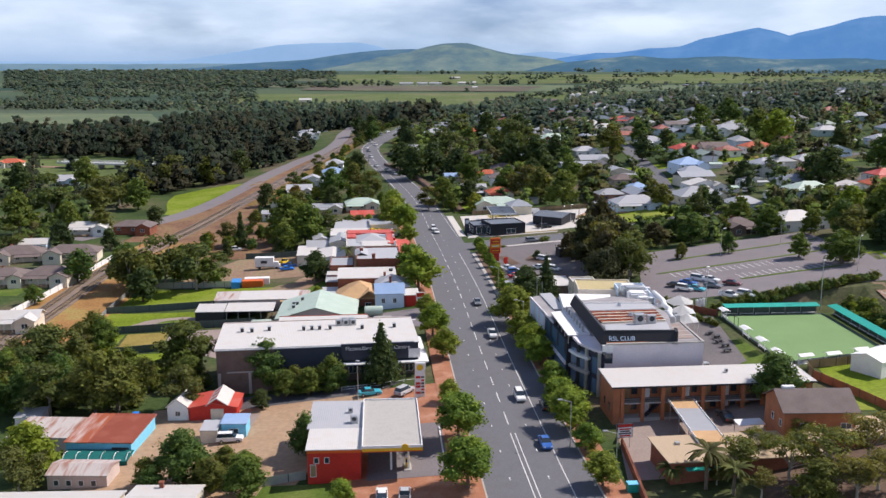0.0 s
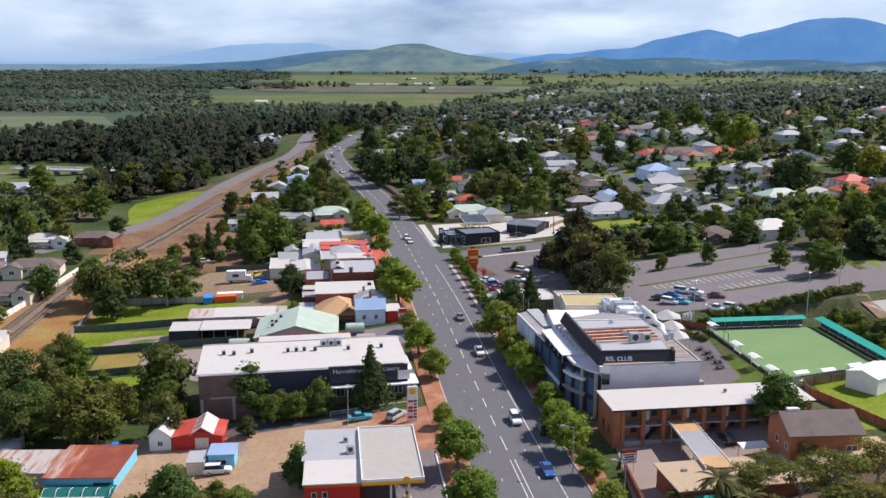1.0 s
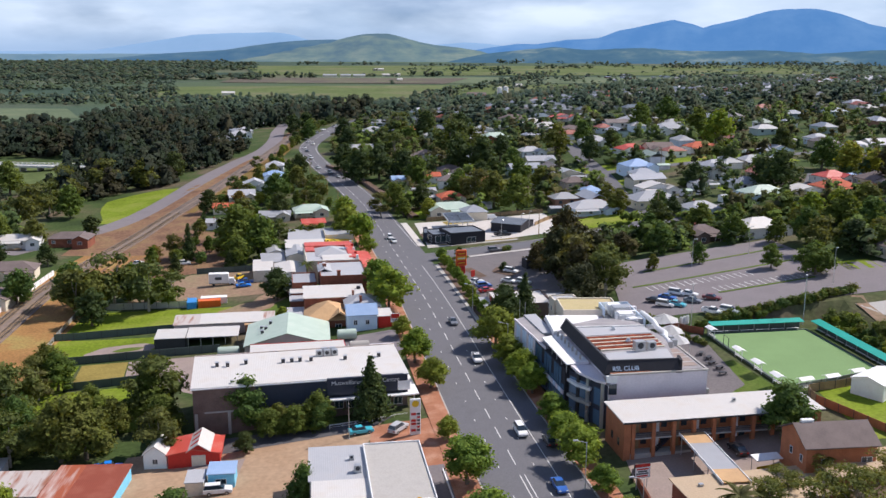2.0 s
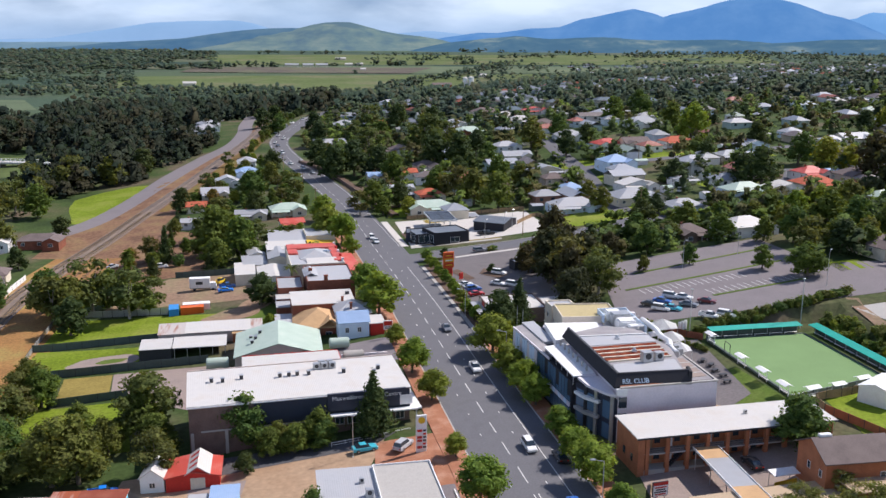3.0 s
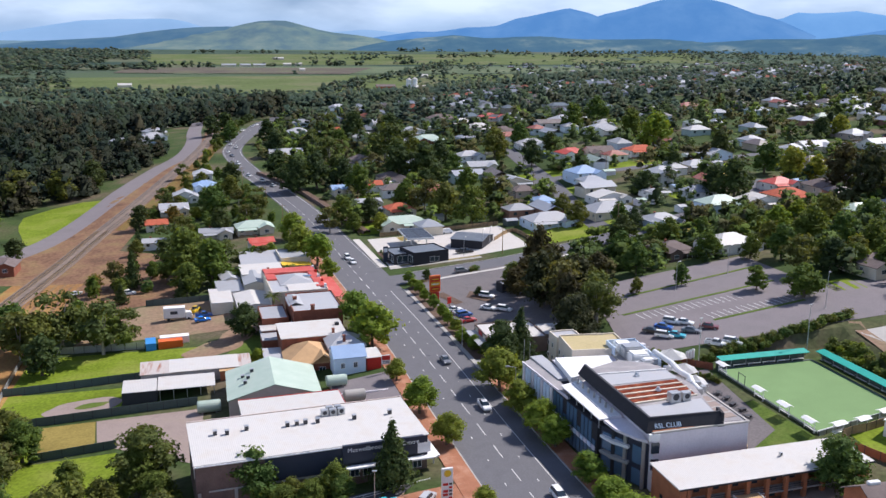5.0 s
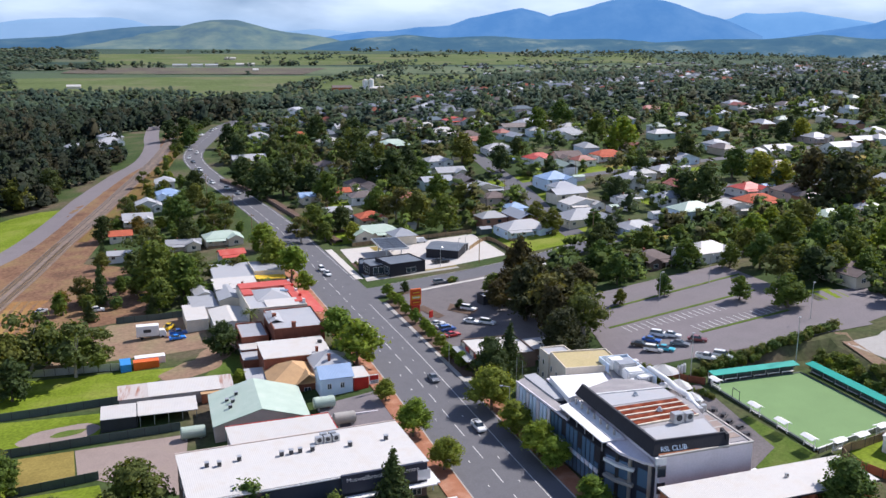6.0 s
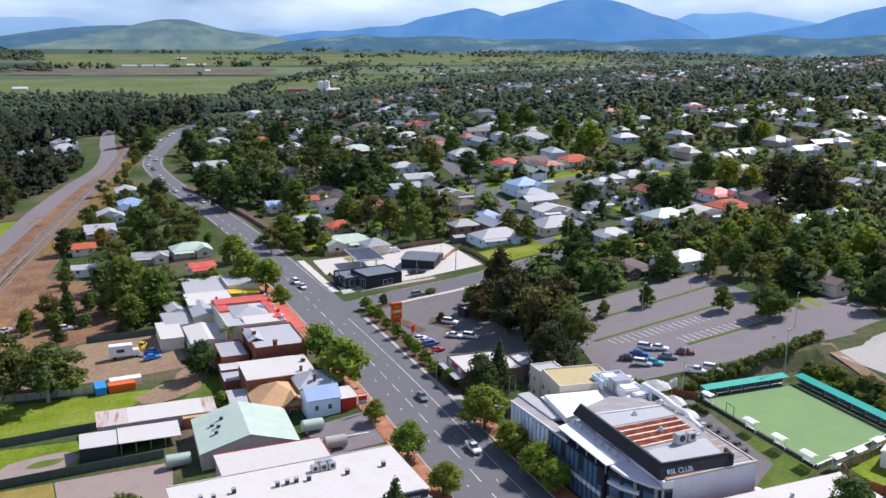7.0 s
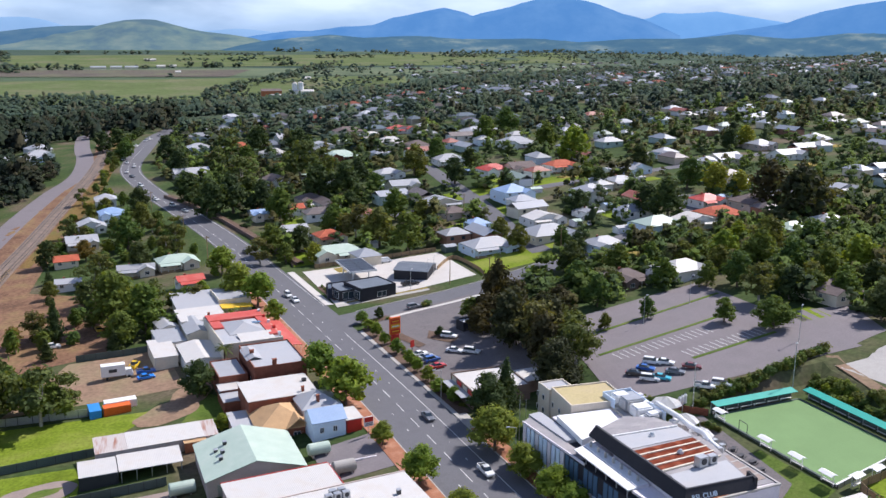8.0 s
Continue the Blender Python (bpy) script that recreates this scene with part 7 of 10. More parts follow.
def sail(x, y, z, s, rot, label):
    t = thing("shade_sail", label, "shade sail", x, y, z, rot, "white shade sails")
    bm = bmesh.new()
    c = bm.verts.new((0, 0, 1.9))
    ring = [bm.verts.new((s * math.cos(a), s * math.sin(a), 0.1 + (0.35 if i % 2 else 0.0))) for i, a in enumerate([math.pi / 4 + k * math.pi / 4 for k in range(8)])]
    for i in range(8):
        bm.faces.new((c, ring[i], ring[(i + 1) % 8]))
    bmesh.ops.solidify(bm, geom=bm.faces[:], thickness=0.05)
    part("fabric", bm, M_WHITE, t)
    for k in range(4):
        a = math.pi / 4 + k * math.pi / 2
        part("post", cyl((s * math.cos(a), s * math.sin(a), -4.5), (s * math.cos(a), s * math.sin(a), 0.2), 0.07), M_STEEL, t)


sail(55.6, 208.5, 6.6, 3.4, 10, "white peaked fabric shade canopy")
sail(53.8, 198.6, 7.0, 2.9, 20, "white fabric shade canopy beside the hedge")
sail(53.0, 192.2, 6.8, 2.7, 20, "low white fabric shade canopy")
drape("club_terrace", "grey paved terrace beside the club", "terrace", [(48.4, 166), (60.5, 174), (62.5, 205), (47, 207)], M_LOT, 0.14)
for k in range(5):
    t = thing("outdoor_table", "dark terrace table with bench seats", "table", 58.6 + 0.5 * (k % 2), 180.5 + k * 3.0, None, 15 * k, "terrace tables")
    part("tabletop", boxes((-0.8, -0.45, 0.7, 0.8, 0.45, 0.76)), M_DARKM, t)
    for sx in (-0.6, 0.6):
        part("leg", boxes((sx - 0.05, -0.35, -0.1, sx + 0.05, 0.35, 0.7)), M_DARKM, t)
    for sy in (-0.85, 0.75):
        part("bench", boxes((-0.8, sy, 0.38, 0.8, sy + 0.22, 0.44)), M_DARKM, t)
for k in range(6):
    t = thing("storage_crate", "stacked brown and white service crates", "crate", 50.2 + (k % 2) * 1.6, 165.6 + k * 1.3, None, 20 * k, "crates by the wall")
    part("box", soft_box(-0.6, -0.5, -0.1, 0.6, 0.5, 1.1 + 0.3 * (k % 3), 0.04), (M_TIMBER, M_WHITE, M_STEEL)[k % 3], t)

# ================= bowling green surrounds =================
def shelter(x, y, rot, length, label):
    t = thing("green_shelter", label, "shelter", x, y, 4.5, rot)
    bm = bmesh.new()
    slab(bm, [(0, -1.2, 2.35), (length, -1.2, 2.35), (length, 1.0, 2.7), (0, 1.0, 2.7)], 0.1)
    part("roof", bm, M_TEAL, t)
    n = int(length / 3.6)
    for k in range(n + 1):
        part("post", boxes((k * length / n - 0.06, 0.75, -0.6, k * length / n + 0.06, 0.87, 2.5)), M_STEEL, t)
        if k < n:
            part("bench", boxes((k * length / n + 0.3, 0.2, 0.4, (k + 1) * length / n - 0.3, 0.6, 0.48), (k * length / n + 0.4, 0.3, -0.3, k * length / n + 0.5, 0.5, 0.4)), M_WHITE, t)
    part("back_wall", boxes((0, 0.9, -0.6, length, 1.0, 1.9)), M_FENCE, t)


shelter(64.9, 204.6, 4.0, 22.6, "long teal-roofed shelter along the bowling green")
shelter(90.4, 205.6, -87.0, 31.0, "long teal-roofed shelter down the side of the green")
part_ditch = thing("green_ditch", "dark rubber-lined ditch edging of the green", "edging", 0, 0, 0)
for a, b in (((64.2, 203.4), (88.0, 205.2)), ((88.0, 205.2), (90.0, 177.0)), ((64.2, 203.4), (66.4, 169.6)), ((66.4, 169.6), (90.0, 177.0))):
    a, b = Vector(a), Vector(b)
    d = (b - a).normalized()
    n = Vector((d.y, -d.x)) * 0.25
    part("edging", prisms(([a + n, b + n, b - n, a - n], 4.6, 5.02)), M_FENCE if a.y > 200 else M_WHITE, part_ditch)


def shaded_bench(x, y, rot):
    t = thing("shaded_bench", "white bench seat under a small white shade roof", "bench", x, y, 4.9, rot, "benches by the green")
    bm = bmesh.new()
    slab(bm, [(-1.6, -0.9, 2.1), (1.6, -0.9, 2.1), (1.6, 0, 2.45), (-1.6, 0, 2.45)], 0.06)
    slab(bm, [(-1.6, 0, 2.45), (1.6, 0, 2.45), (1.6, 0.9, 2.1), (-1.6, 0.9, 2.1)], 0.06)
    part("roof", bm, M_WHITE, t)
    for x2 in (-1.4, 1.4):
        part("post", boxes((x2 - 0.05, -0.05, 0, x2 + 0.05, 0.05, 2.4)), M_WHITE, t)
    part("seat", boxes((-1.4, -0.45, 0.42, 1.4, -0.1, 0.48)), M_WHITE, t)
    part("backrest", boxes((-1.4, -0.08, 0.6, 1.4, -0.03, 0.95)), M_WHITE, t)


for x, y, r in ((64.0, 201.0, 95), (64.2, 186.4, 95), (64.8, 178.2, 95), (65.3, 170.6, 95), (69.6, 168.2, 16), (75.4, 169.4, 16), (82.0, 172.0, 16)):
    shaded_bench(x, y, r)
gf = thing("goal_frame", "slim dark steel frame beside the green", "frame", 64.5, 193.9, 4.9, 92)
part("frame", boxes((-1.3, -0.05, 0, -1.2, 0.05, 2.4), (1.2, -0.05, 0, 1.3, 0.05, 2.4), (-1.3, -0.05, 2.35, 1.3, 0.05, 2.45)), M_DARKM, gf)
fence([(66.2, 168.9), (90.4, 176.5)], 1.0, M_STEEL, "pale wire fence at the end of the green", post=3.0)
fence([(63.6, 204.5), (61.0, 207.5), (56.5, 212)], 1.6, M_BRICK, "brown hedge-covered fence by the shelter", post=2.5)
pole(88.9, 208.4, 12.0, "tall grey floodlight pole by the bowling green", True, 0.0, 20, 0.12)
pole(61.6, 207.4, 11.0, "tall grey floodlight pole by the terrace", True, 0.0, 20, 0.12)
for k in range(3):
    t = thing("gas_cylinder", "white upright gas cylinder", "cylinder", 60.4 + k * 0.8, 210.6 + k * 0.15, None, 0, "gas cylinders")
    bm = cyl((0, 0, 0), (0, 0, 1.9), 0.36, n=12)
    add_cyl(bm, (0, 0, 1.9), (0, 0, 2.2), 0.30, 0.12, 12)
    part("shell", bm, M_WHITE, t)
    part("valve", boxes((-0.08, -0.08, 2.2, 0.08, 0.08, 2.4)), M_DARKM, t)
pole(22.4, 211.8, 11.5, "tall white flag pole by the club", False, 0, 0, 0.08, "flag_pole", "flag poles")
pole(23.6, 211.4, 10.8, "tall white flag pole by the club", False, 0, 0, 0.08, "flag_pole", "flag poles")

# ================= car park =================
cpk = tagged(new("car_park_marking"), "faded white parking bay lines", "marking", kind="structure")
for (ax, ay), (bx, by), n in (((62, 243.3), (91, 247.0), 17), ((78, 231.3), (102, 234.6), 14)):
    for k in range(n):
        x, y = ax + (bx - ax) * k / (n - 1), ay + (by - ay) * k / (n - 1)
        d = Vector((bx - ax, by - ay)).normalized()
        nn = Vector((-d.y, d.x)) * (-4.6 if ay > 240 else 4.6)
        a, b = Vector((x, y)), Vector((x, y)) + nn
        part("bay_line", strip_bm([a, a.lerp(b, 0.5), b], -0.09, 0.09, 0.115, cuts=1), M_LINE, cpk)
for a, b in (((58.7, 244.2), (107, 253.4)), ((77, 230.2), (104.5, 234.2)), ((66, 259.0), (112, 269.2))):
    a, b = Vector(a), Vector(b)
    tagged(mesh_ob("grass_median", strip_bm([a.lerp(b, k / 8) for k in range(9)], -0.55, 0.55, 0.15, 0.2, 1), M_LAWND), "thin strip of dry grass between parking rows", "verge", kind="structure")
drape("car_park_drive", "worn asphalt drive at the car park corner", "drive", [(112, 216.5), (128, 221), (136, 242), (112, 245)], M_CARPARK, 0.1)
drape("lawn", "small bright lawn behind the car park", "lawn", [(115, 236.5), (124, 236), (125, 246), (116, 246)], M_LAWN, 0.1)
# hedges beside the green
for k in range(22):
    f = k / 21
    plant("shrub", 91 + 14 * f + rng.uniform(-.6, .6), 213.6 + 4.2 * f + rng.uniform(-1, 1), rng.uniform(1.6, 2.8), rng.uniform(2.2, 3.4))
for k in range(46):
    f = k / 45
    plant("shrub", 64.5 + 28 * f + rng.uniform(-.5, .5), 209.6 + 4.5 * f + rng.uniform(-1, 1), rng.uniform(1.6, 2.8), rng.uniform(2.0, 3.2))
for k in range(60):
    f = k / 59
    plant(rng.choice(["shrub", "shrub", "lime"]), 93.5 + 3 * f + rng.uniform(-.8, 5), 209 - 34 * f + rng.uniform(-1, 1), rng.uniform(1.6, 3.2), rng.uniform(2.2, 3.6))
for k in range(20):
    f = k / 19
    plant("shrub", 54.5 + 6.5 * f + rng.uniform(-.5, .5), 215 - 18 * f, rng.uniform(1.2, 2.0), rng.uniform(1.6, 2.4))

# ================= fast food corner =================
fs = thing("pylon_sign", "orange and red fast food pylon sign", "sign", 16.6, 284.4, None, 14)
part("panel", soft_box(-1.7, -0.35, 2.6, 1.7, 0.35, 7.6, 0.12), M_ORANGE, fs)
for k in range(3):
    part("band", boxes((-1.4, -0.4, 3.1 + k * 1.45, 1.4, -0.36, 4.1 + k * 1.45)), M_REDP if k != 1 else M_YELLOW, fs)
    part("text_bar", boxes((-1.1, -0.44, 3.4 + k * 1.45, 1.1, -0.41, 3.7 + k * 1.45)), M_WHITE if k == 1 else M_YELLOW, fs)
part("base", soft_box(-1.2, -0.5, -0.1, 1.2, 0.5, 2.6, 0.1), M_REDP, fs)
fd = thing("drive_board", "small red drive-through menu board", "sign", 19.4, 277.0, None, 30)
part("board", soft_box(-0.7, -0.12, 0.8, 0.7, 0.12, 2.8, 0.05), M_REDP, fd)
part("post", cyl((0, 0, -0.1), (0, 0, 0.8), 0.1), M_DARKM, fd)
ff = building("fast_food_shop", "fast food restaurant with a white roof and brick base", 20.2, 232.6, 14.6, 13.6, 4.4, M_BRICKB, R_WHITE, "flat", rot=3, z=0.3, windows=[("W", 2, 0.8, 2.2, 1.8), ("W", 6, 0.8, 2.2, 1.8)])
building("drive_through", "low drive-through shelter with a white roof sheet", 35.4, 236.5, 5.5, 6.5, 3.2, M_BRICKB, R_WHITE, "skillion", 0.3, 0.3, rot=3, z=0.9)
part("shade_roof", boxes((-2.6, 1.0, 2.9, -0.02, 12.6, 3.02)), R_GREY, ff, "grey lean-to roof along the street side")
for k in range(4):
    part("parapet_panel", boxes((-0.06, 0.6 + 3.2 * k, 2.6, -0.01, 3.0 + 3.2 * k, 4.1)), M_CREAM if k % 2 else M_REDP, ff)
plant("conifer", 26.5, 228.8, 12.5, 9.0)
building("order_bay", "small order shelter with a flat pale roof", 37.0, 284.0, 5.5, 4.0, 3.2, M_CHAR, R_PALE, "flat", rot=12, z=1.0)
drape("garden_island", "kerbed garden island in the parking lot", "garden bed", [(26, 284), (31, 277), (34.5, 281), (28.5, 290)], M_MULCH, 0.2)
drape("garden_island", "kerbed garden bed below the pylon sign", "garden bed", [(17.5, 290), (21.5, 277.5), (24, 279), (20.5, 291)], M_MULCH, 0.2)
drape("garden_bed", "dark corner garden bed", "garden bed", [(14, 303), (22, 306), (21, 309), (14, 306.5)], M_MULCH, 0.2)
for x, y, h, w in ((18.4, 307.4, 3.8, 3.6), (30.0, 284.5, 3.2, 3.6), (36, 314, 2.0, 3.6), (34.6, 313, 1.8, 3.0), (20.5, 305.6, 1.0, 1.8), (16.5, 304.8, 1.0, 1.8)):
    plant("dark" if h > 3 else "shrub", x, y, h, w)
for k, (x, y) in enumerate(((12.0, 304.5), (12.6, 298.5), (13.2, 291.5), (13.4, 284.0), (14.6, 275.5), (15.2, 266.0), (15.6, 260.5), (16.2, 253.5), (16.6, 246.0), (17.4, 238.5))):
    plant("street", x, y, rng.uniform(3.6, 4.8), rng.uniform(3.6, 4.8))
for k in range(22):
    plant("shrub", 15.6 + rng.uniform(0, 1.4) - (k - 6) * 0.13 + 1.2, 236 + k * 3.0, rng.uniform(0.8, 1.4), rng.uniform(1.4, 2.4))

# ================= corner service station =================
s2 = thing("corner_canopy", "flat dark solar-panelled petrol canopy with white edge", "canopy", 18.6, 345.8, 0.4, 3)
part("deck", boxes((0.1, 0.1, 4.6, 9.6, 18.4, 4.95)), M_DARKM, s2)
part("edge", boxes((0, 0, 4.5, 9.7, 0.1, 5.15), (0, 18.4, 4.5, 9.7, 18.5, 5.15), (0, 0.1, 4.5, 0.1, 18.4, 5.15), (9.6, 0.1, 4.5, 9.7, 18.4, 5.15)), M_WHITE, s2)
for k in range(6):
    for j in range(2):
        part("solar_panel", boxes((0.5 + j * 4.6, 0.5 + k * 2.95, 4.96, 4.7 + j * 4.6, 3.2 + k * 2.95, 5.02)), M_PANEL, s2)
for cx, cy in ((2, 3), (7.6, 3), (2, 15), (7.6, 15)):
    part("column", boxes((cx - 0.2, cy - 0.2, -0.5, cx + 0.2, cy + 0.2, 4.6)), M_WHITE, s2)
building("corner_shop", "dark clad service station shop with a flat grey roof", 17.4, 325.6, 13.2, 11.5, 4.2, M_CHAR, R_DARK, "flat", rot=16, z=0.7, windows=[("W", 1, 0.4, 3.0, 2.6), ("W", 5, 0.4, 3.0, 2.6), ("S", 6.0, 0.5, 3.5, 1.8)])
building("corner_shop_wing", "glazed shop wing with a flat grey roof", 11.2, 329.0, 6.4, 11.0, 3.4, M_CHAR, R_DARK, "flat", rot=12, z=0.4, windows=[("W", 1, 0.4, 3.5, 2.4), ("W", 5.5, 0.4, 3.5, 2.4), ("S", 1, 0.4, 4, 2.4)])
st = thing("totem_sign", "slim dark blue totem sign", "sign", 8.9, 334.0, None, 10)
part("totem", soft_box(-0.8, -0.2, 0, 0.8, 0.2, 5.6, 0.05), M_NAVY, st)
part("white_band", boxes((-0.6, -0.22, 3.6, 0.6, -0.205, 5.0)), M_WHITE, st)
building("car_wash", "dark grey car wash shed with a ribbed roof", 34.6, 347.0, 12.0, 13.0, 3.4, M_CHAR, R_DARK, "gable", 1.0, 0.3, rot=-32, z=1.2)
fence([(52, 351), (62, 362), (64.5, 345), (64, 336)], 1.5, M_TIMBER, "timber paling fence behind the station", post=3)
fence([(12, 374), (36, 376), (60, 376)], 1.6, M_TIMBER, "brown paling fence behind the canopy", post=3)
for p in ((45.5, 343), (49, 346), (36.5, 333.5)):
    pole(*p, 6.5, "slim grey station light pole", True, 0.6, 30)
# retaining wall and raised verge where the street bends
rw = tagged(new("retaining_wall"), "brown stone retaining wall beside the bend of the street", "wall", kind="structure")
wl = resample([Vector(p) for p in ((6.5, 381), (2.6, 396), (-3.2, 424), (-9.5, 452), (-14.0, 470), (-22, 497), (-34, 526))], 3.0)
for a, b in zip(wl, wl[1:]):
    d = (b - a).normalized()
    n = Vector((d.y, -d.x)) * 0.3
    z = ground_z(a.x, a.y)
    part("wall_block", prisms(([a, b, b + n, a + n], z - 0.5, z + 1.5 + 0.1 * math.sin(a.y))), M_BRICKB, rw)
tagged(mesh_ob("raised_verge", strip_bm(wl, 0.35, 3.2, 1.1, 1.2, 1), M_MULCH), "brown mulched bank behind the retaining wall", "verge", kind="structure")
fence([(5.0, 379), (5.6, 398), (14, 399)], 0.9, M_BRICKB, "low brown garden wall on the corner", post=3)

# planted strip before the corner station
drape("garden_strip", "mulched strip with low shrubs before the corner station", "garden bed", [(9.6, 331), (12.2, 331.4), (10.2, 350), (7.6, 349)], M_MULCH, 0.14)
for k in range(12):
    plant("shrub", 9.0 + 2.0 * rng.random() - (k * 1.5 - 9) * 0.11 + 0.6, 332 + k * 1.45, rng.uniform(0.8, 1.5), rng.uniform(1.3, 2.2))

# ================= vehicles =================
M_RUBBER = mat("tyre_rubber", (0.025, 0.025, 0.026), 0.9, 0.1, 2.0, 9.0, 0.0)
M_LIGHTS = mat("headlamp_plastic", (0.65, 0.65, 0.62), 0.2, 0.05, 2.0, 9.0, 0.0)
M_TAIL = mat("tail_lamp_plastic", (0.45, 0.03, 0.02), 0.3, 0.05, 2.0, 9.0, 0.0)
CARC = {n: mat("car_paint_" + n, c, 0.28, 0.05, 0.6, 6.0, 0.0, spec=0.6) for n, c in
        {"white": (0.78, 0.78, 0.77), "silver": (0.45, 0.46, 0.48), "black": (0.03, 0.03, 0.035), "blue": (0.04, 0.13, 0.42), "teal": (0.06, 0.42, 0.52), "red": (0.50, 0.02, 0.02), "maroon": (0.16, 0.03, 0.03), "yellow": (0.75, 0.5, 0.02), "grey": (0.16, 0.17, 0.19), "brightblue": (0.02, 0.22, 0.75)}.items()}
CARS = {}


def loft(profile, w0, w1):
    """A car shell: side profile (x, z) between two half-widths, narrower at the top."""
    bm = bmesh.new()
    zs = [p[1] for p in profile]
    z0, z1 = min(zs), max(zs)
    L = [bm.verts.new((x, -(w0 + (w1 - w0) * (z - z0) / (z1 - z0)), z)) for x, z in profile]
    R = [bm.verts.new((x, (w0 + (w1 - w0) * (z - z0) / (z1 - z0)), z)) for x, z in profile]
    bm.faces.new(L)
    bm.faces.new(R[::-1])
    k = len(L)
    for i in range(k):
        bm.faces.new((L[(i + 1) % k], L[i], R[i], R[(i + 1) % k]))
    bmesh.ops.recalc_face_normals(bm, faces=bm.faces[:])
    bmesh.ops.bevel(bm, geom=bm.edges[:], offset=0.05, segments=1, affect='EDGES')
    return bm


def build_car(kind, colour):
    words = {"sedan": "sedan car", "wagon": "station wagon", "ute": "utility with an open tray", "van": "delivery van"}[kind]
    t = thing("car", f"{colour} {words} standing on the asphalt", "car", 0, 0, 0, 0)
    p = CARC[colour]
    if kind == "sedan":
        body, cab = [(-2.25, .3), (2.25, .3), (2.3, .62), (2.1, .8), (1.0, .9), (-1.6, .95), (-2.25, .92), (-2.3, .6)], [(0.95, .88), (0.2, 1.42), (-1.0, 1.42), (-1.75, .93)]
    elif kind == "wagon":
        body, cab = [(-2.3, .35), (2.25, .35), (2.3, .7), (2.1, .92), (1.1, 1.02), (-2.3, 1.05), (-2.35, .65)], [(1.1, 1.0), (0.4, 1.7), (-2.0, 1.7), (-2.28, 1.03)]
    elif kind == "ute":
        body, cab = [(-2.5, .4), (2.35, .4), (2.4, .75), (2.2, .98), (1.2, 1.05), (-2.5, 1.05)], [(1.15, 1.03), (0.55, 1.7), (-0.6, 1.7), (-0.75, 1.03)]
    else:
        body, cab = [(-2.5, .35), (2.4, .35), (2.5, .8), (2.3, 1.05), (-2.5, 1.1)], [(2.0, 1.05), (1.3, 1.95), (-2.4, 2.0), (-2.48, 1.05)]
    part("body", loft(body, 0.9, 0.84), p, t)
    g = [(x, z) for x, z in cab]
    part("glasshouse", loft(g, 0.80, 0.64), M_GLASS if kind != "van" else p, t, "dark tinted windows")
    xs_ = [x for x, z in cab]
    zt = max(z for x, z in cab)
    part("roof", soft_box(min(x for x, z in cab if z > zt - 0.1) - 0.02, -0.6, zt - 0.01, max(x for x, z in cab if z > zt - 0.1) + 0.02, 0.6, zt + 0.05, 0.02), p, t)
    if kind == "ute":
        part("tray", boxes((-2.35, -0.7, 1.06, -0.85, 0.7, 1.08)), M_DARKM, t, "dark load tray")
        part("tray_side", boxes((-2.45, -0.82, 1.05, -0.8, -0.72, 1.3), (-2.45, 0.72, 1.05, -0.8, 0.82, 1.3), (-2.48, -0.72, 1.05, -2.4, 0.72, 1.3)), p, t)
    for sx in (-1.4, 1.4):
        for sy in (-0.82, 0.82):
            w = part("wheel", cyl((sx, sy - 0.1, 0.33), (sx, sy + 0.1, 0.33), 0.33, n=12), M_RUBBER, t, "black rubber tyre")
            part("rim", cyl((sx, sy - 0.11 if sy < 0 else sy + 0.11, 0.33), (sx, sy - 0.12 if sy < 0 else sy + 0.12, 0.33), 0.19, n=10), M_STEEL, w, "silver rim")
    for sy in (-0.6, 0.6):
        part("headlight", boxes((2.2, sy - 0.18, 0.62, 2.33, sy + 0.18, 0.76)), M_LIGHTS, t)
        part("tail_light", boxes((-2.36, sy - 0.18, 0.66, -2.24, sy + 0.18, 0.82)), M_TAIL, t)
    return t


def car(kind, colour, x, y, rot, group="cars in the car park", dz=0.09):
    m = pose(x, y, ground_z(x, y) + dz, 0, 0, rot)
    if (kind, colour) not in CARS:
        t = CARS[(kind, colour)] = build_car(kind, colour)
        t.matrix_basis = m
    else:
        t = copy_thing(CARS[(kind, colour)], m)
    tagged(t, group=group)
    return t


G_ROAD = "cars on the main street"
car("wagon", "white", 14.4, 163.0, -85, G_ROAD)
car("ute", "white", 11.4, 203.0, -86, G_ROAD)
car("sedan", "grey", 9.0, 232.0, -86, G_ROAD)
car("sedan", "white", -2.4, 334.5, -84, G_ROAD)
car("wagon", "white", -3.6, 341.0, -84, G_ROAD)
car("sedan", "black", 18.8, 158.4, 94, G_ROAD)
car("sedan", "blue", 16.9, 141.5, -85, G_ROAD)
car("sedan", "black", -9.0, 405, -82, G_ROAD)
for k, (x, y) in enumerate(((-31, 503), (-38, 520), (-26, 489), (-44, 560), (-48, 590), (-50.5, 606), (-46, 625), (-56, 640), (-52, 655), (-47, 690), (-43, 712), (-50, 640), (-36, 740), (-33, 752), (-25, 775))):
    car("sedan" if k % 3 else "wagon", ("white", "white", "silver", "white", "grey")[k % 5], x, y, -70 if y < 600 else (-95 if y < 680 else -120), G_ROAD)
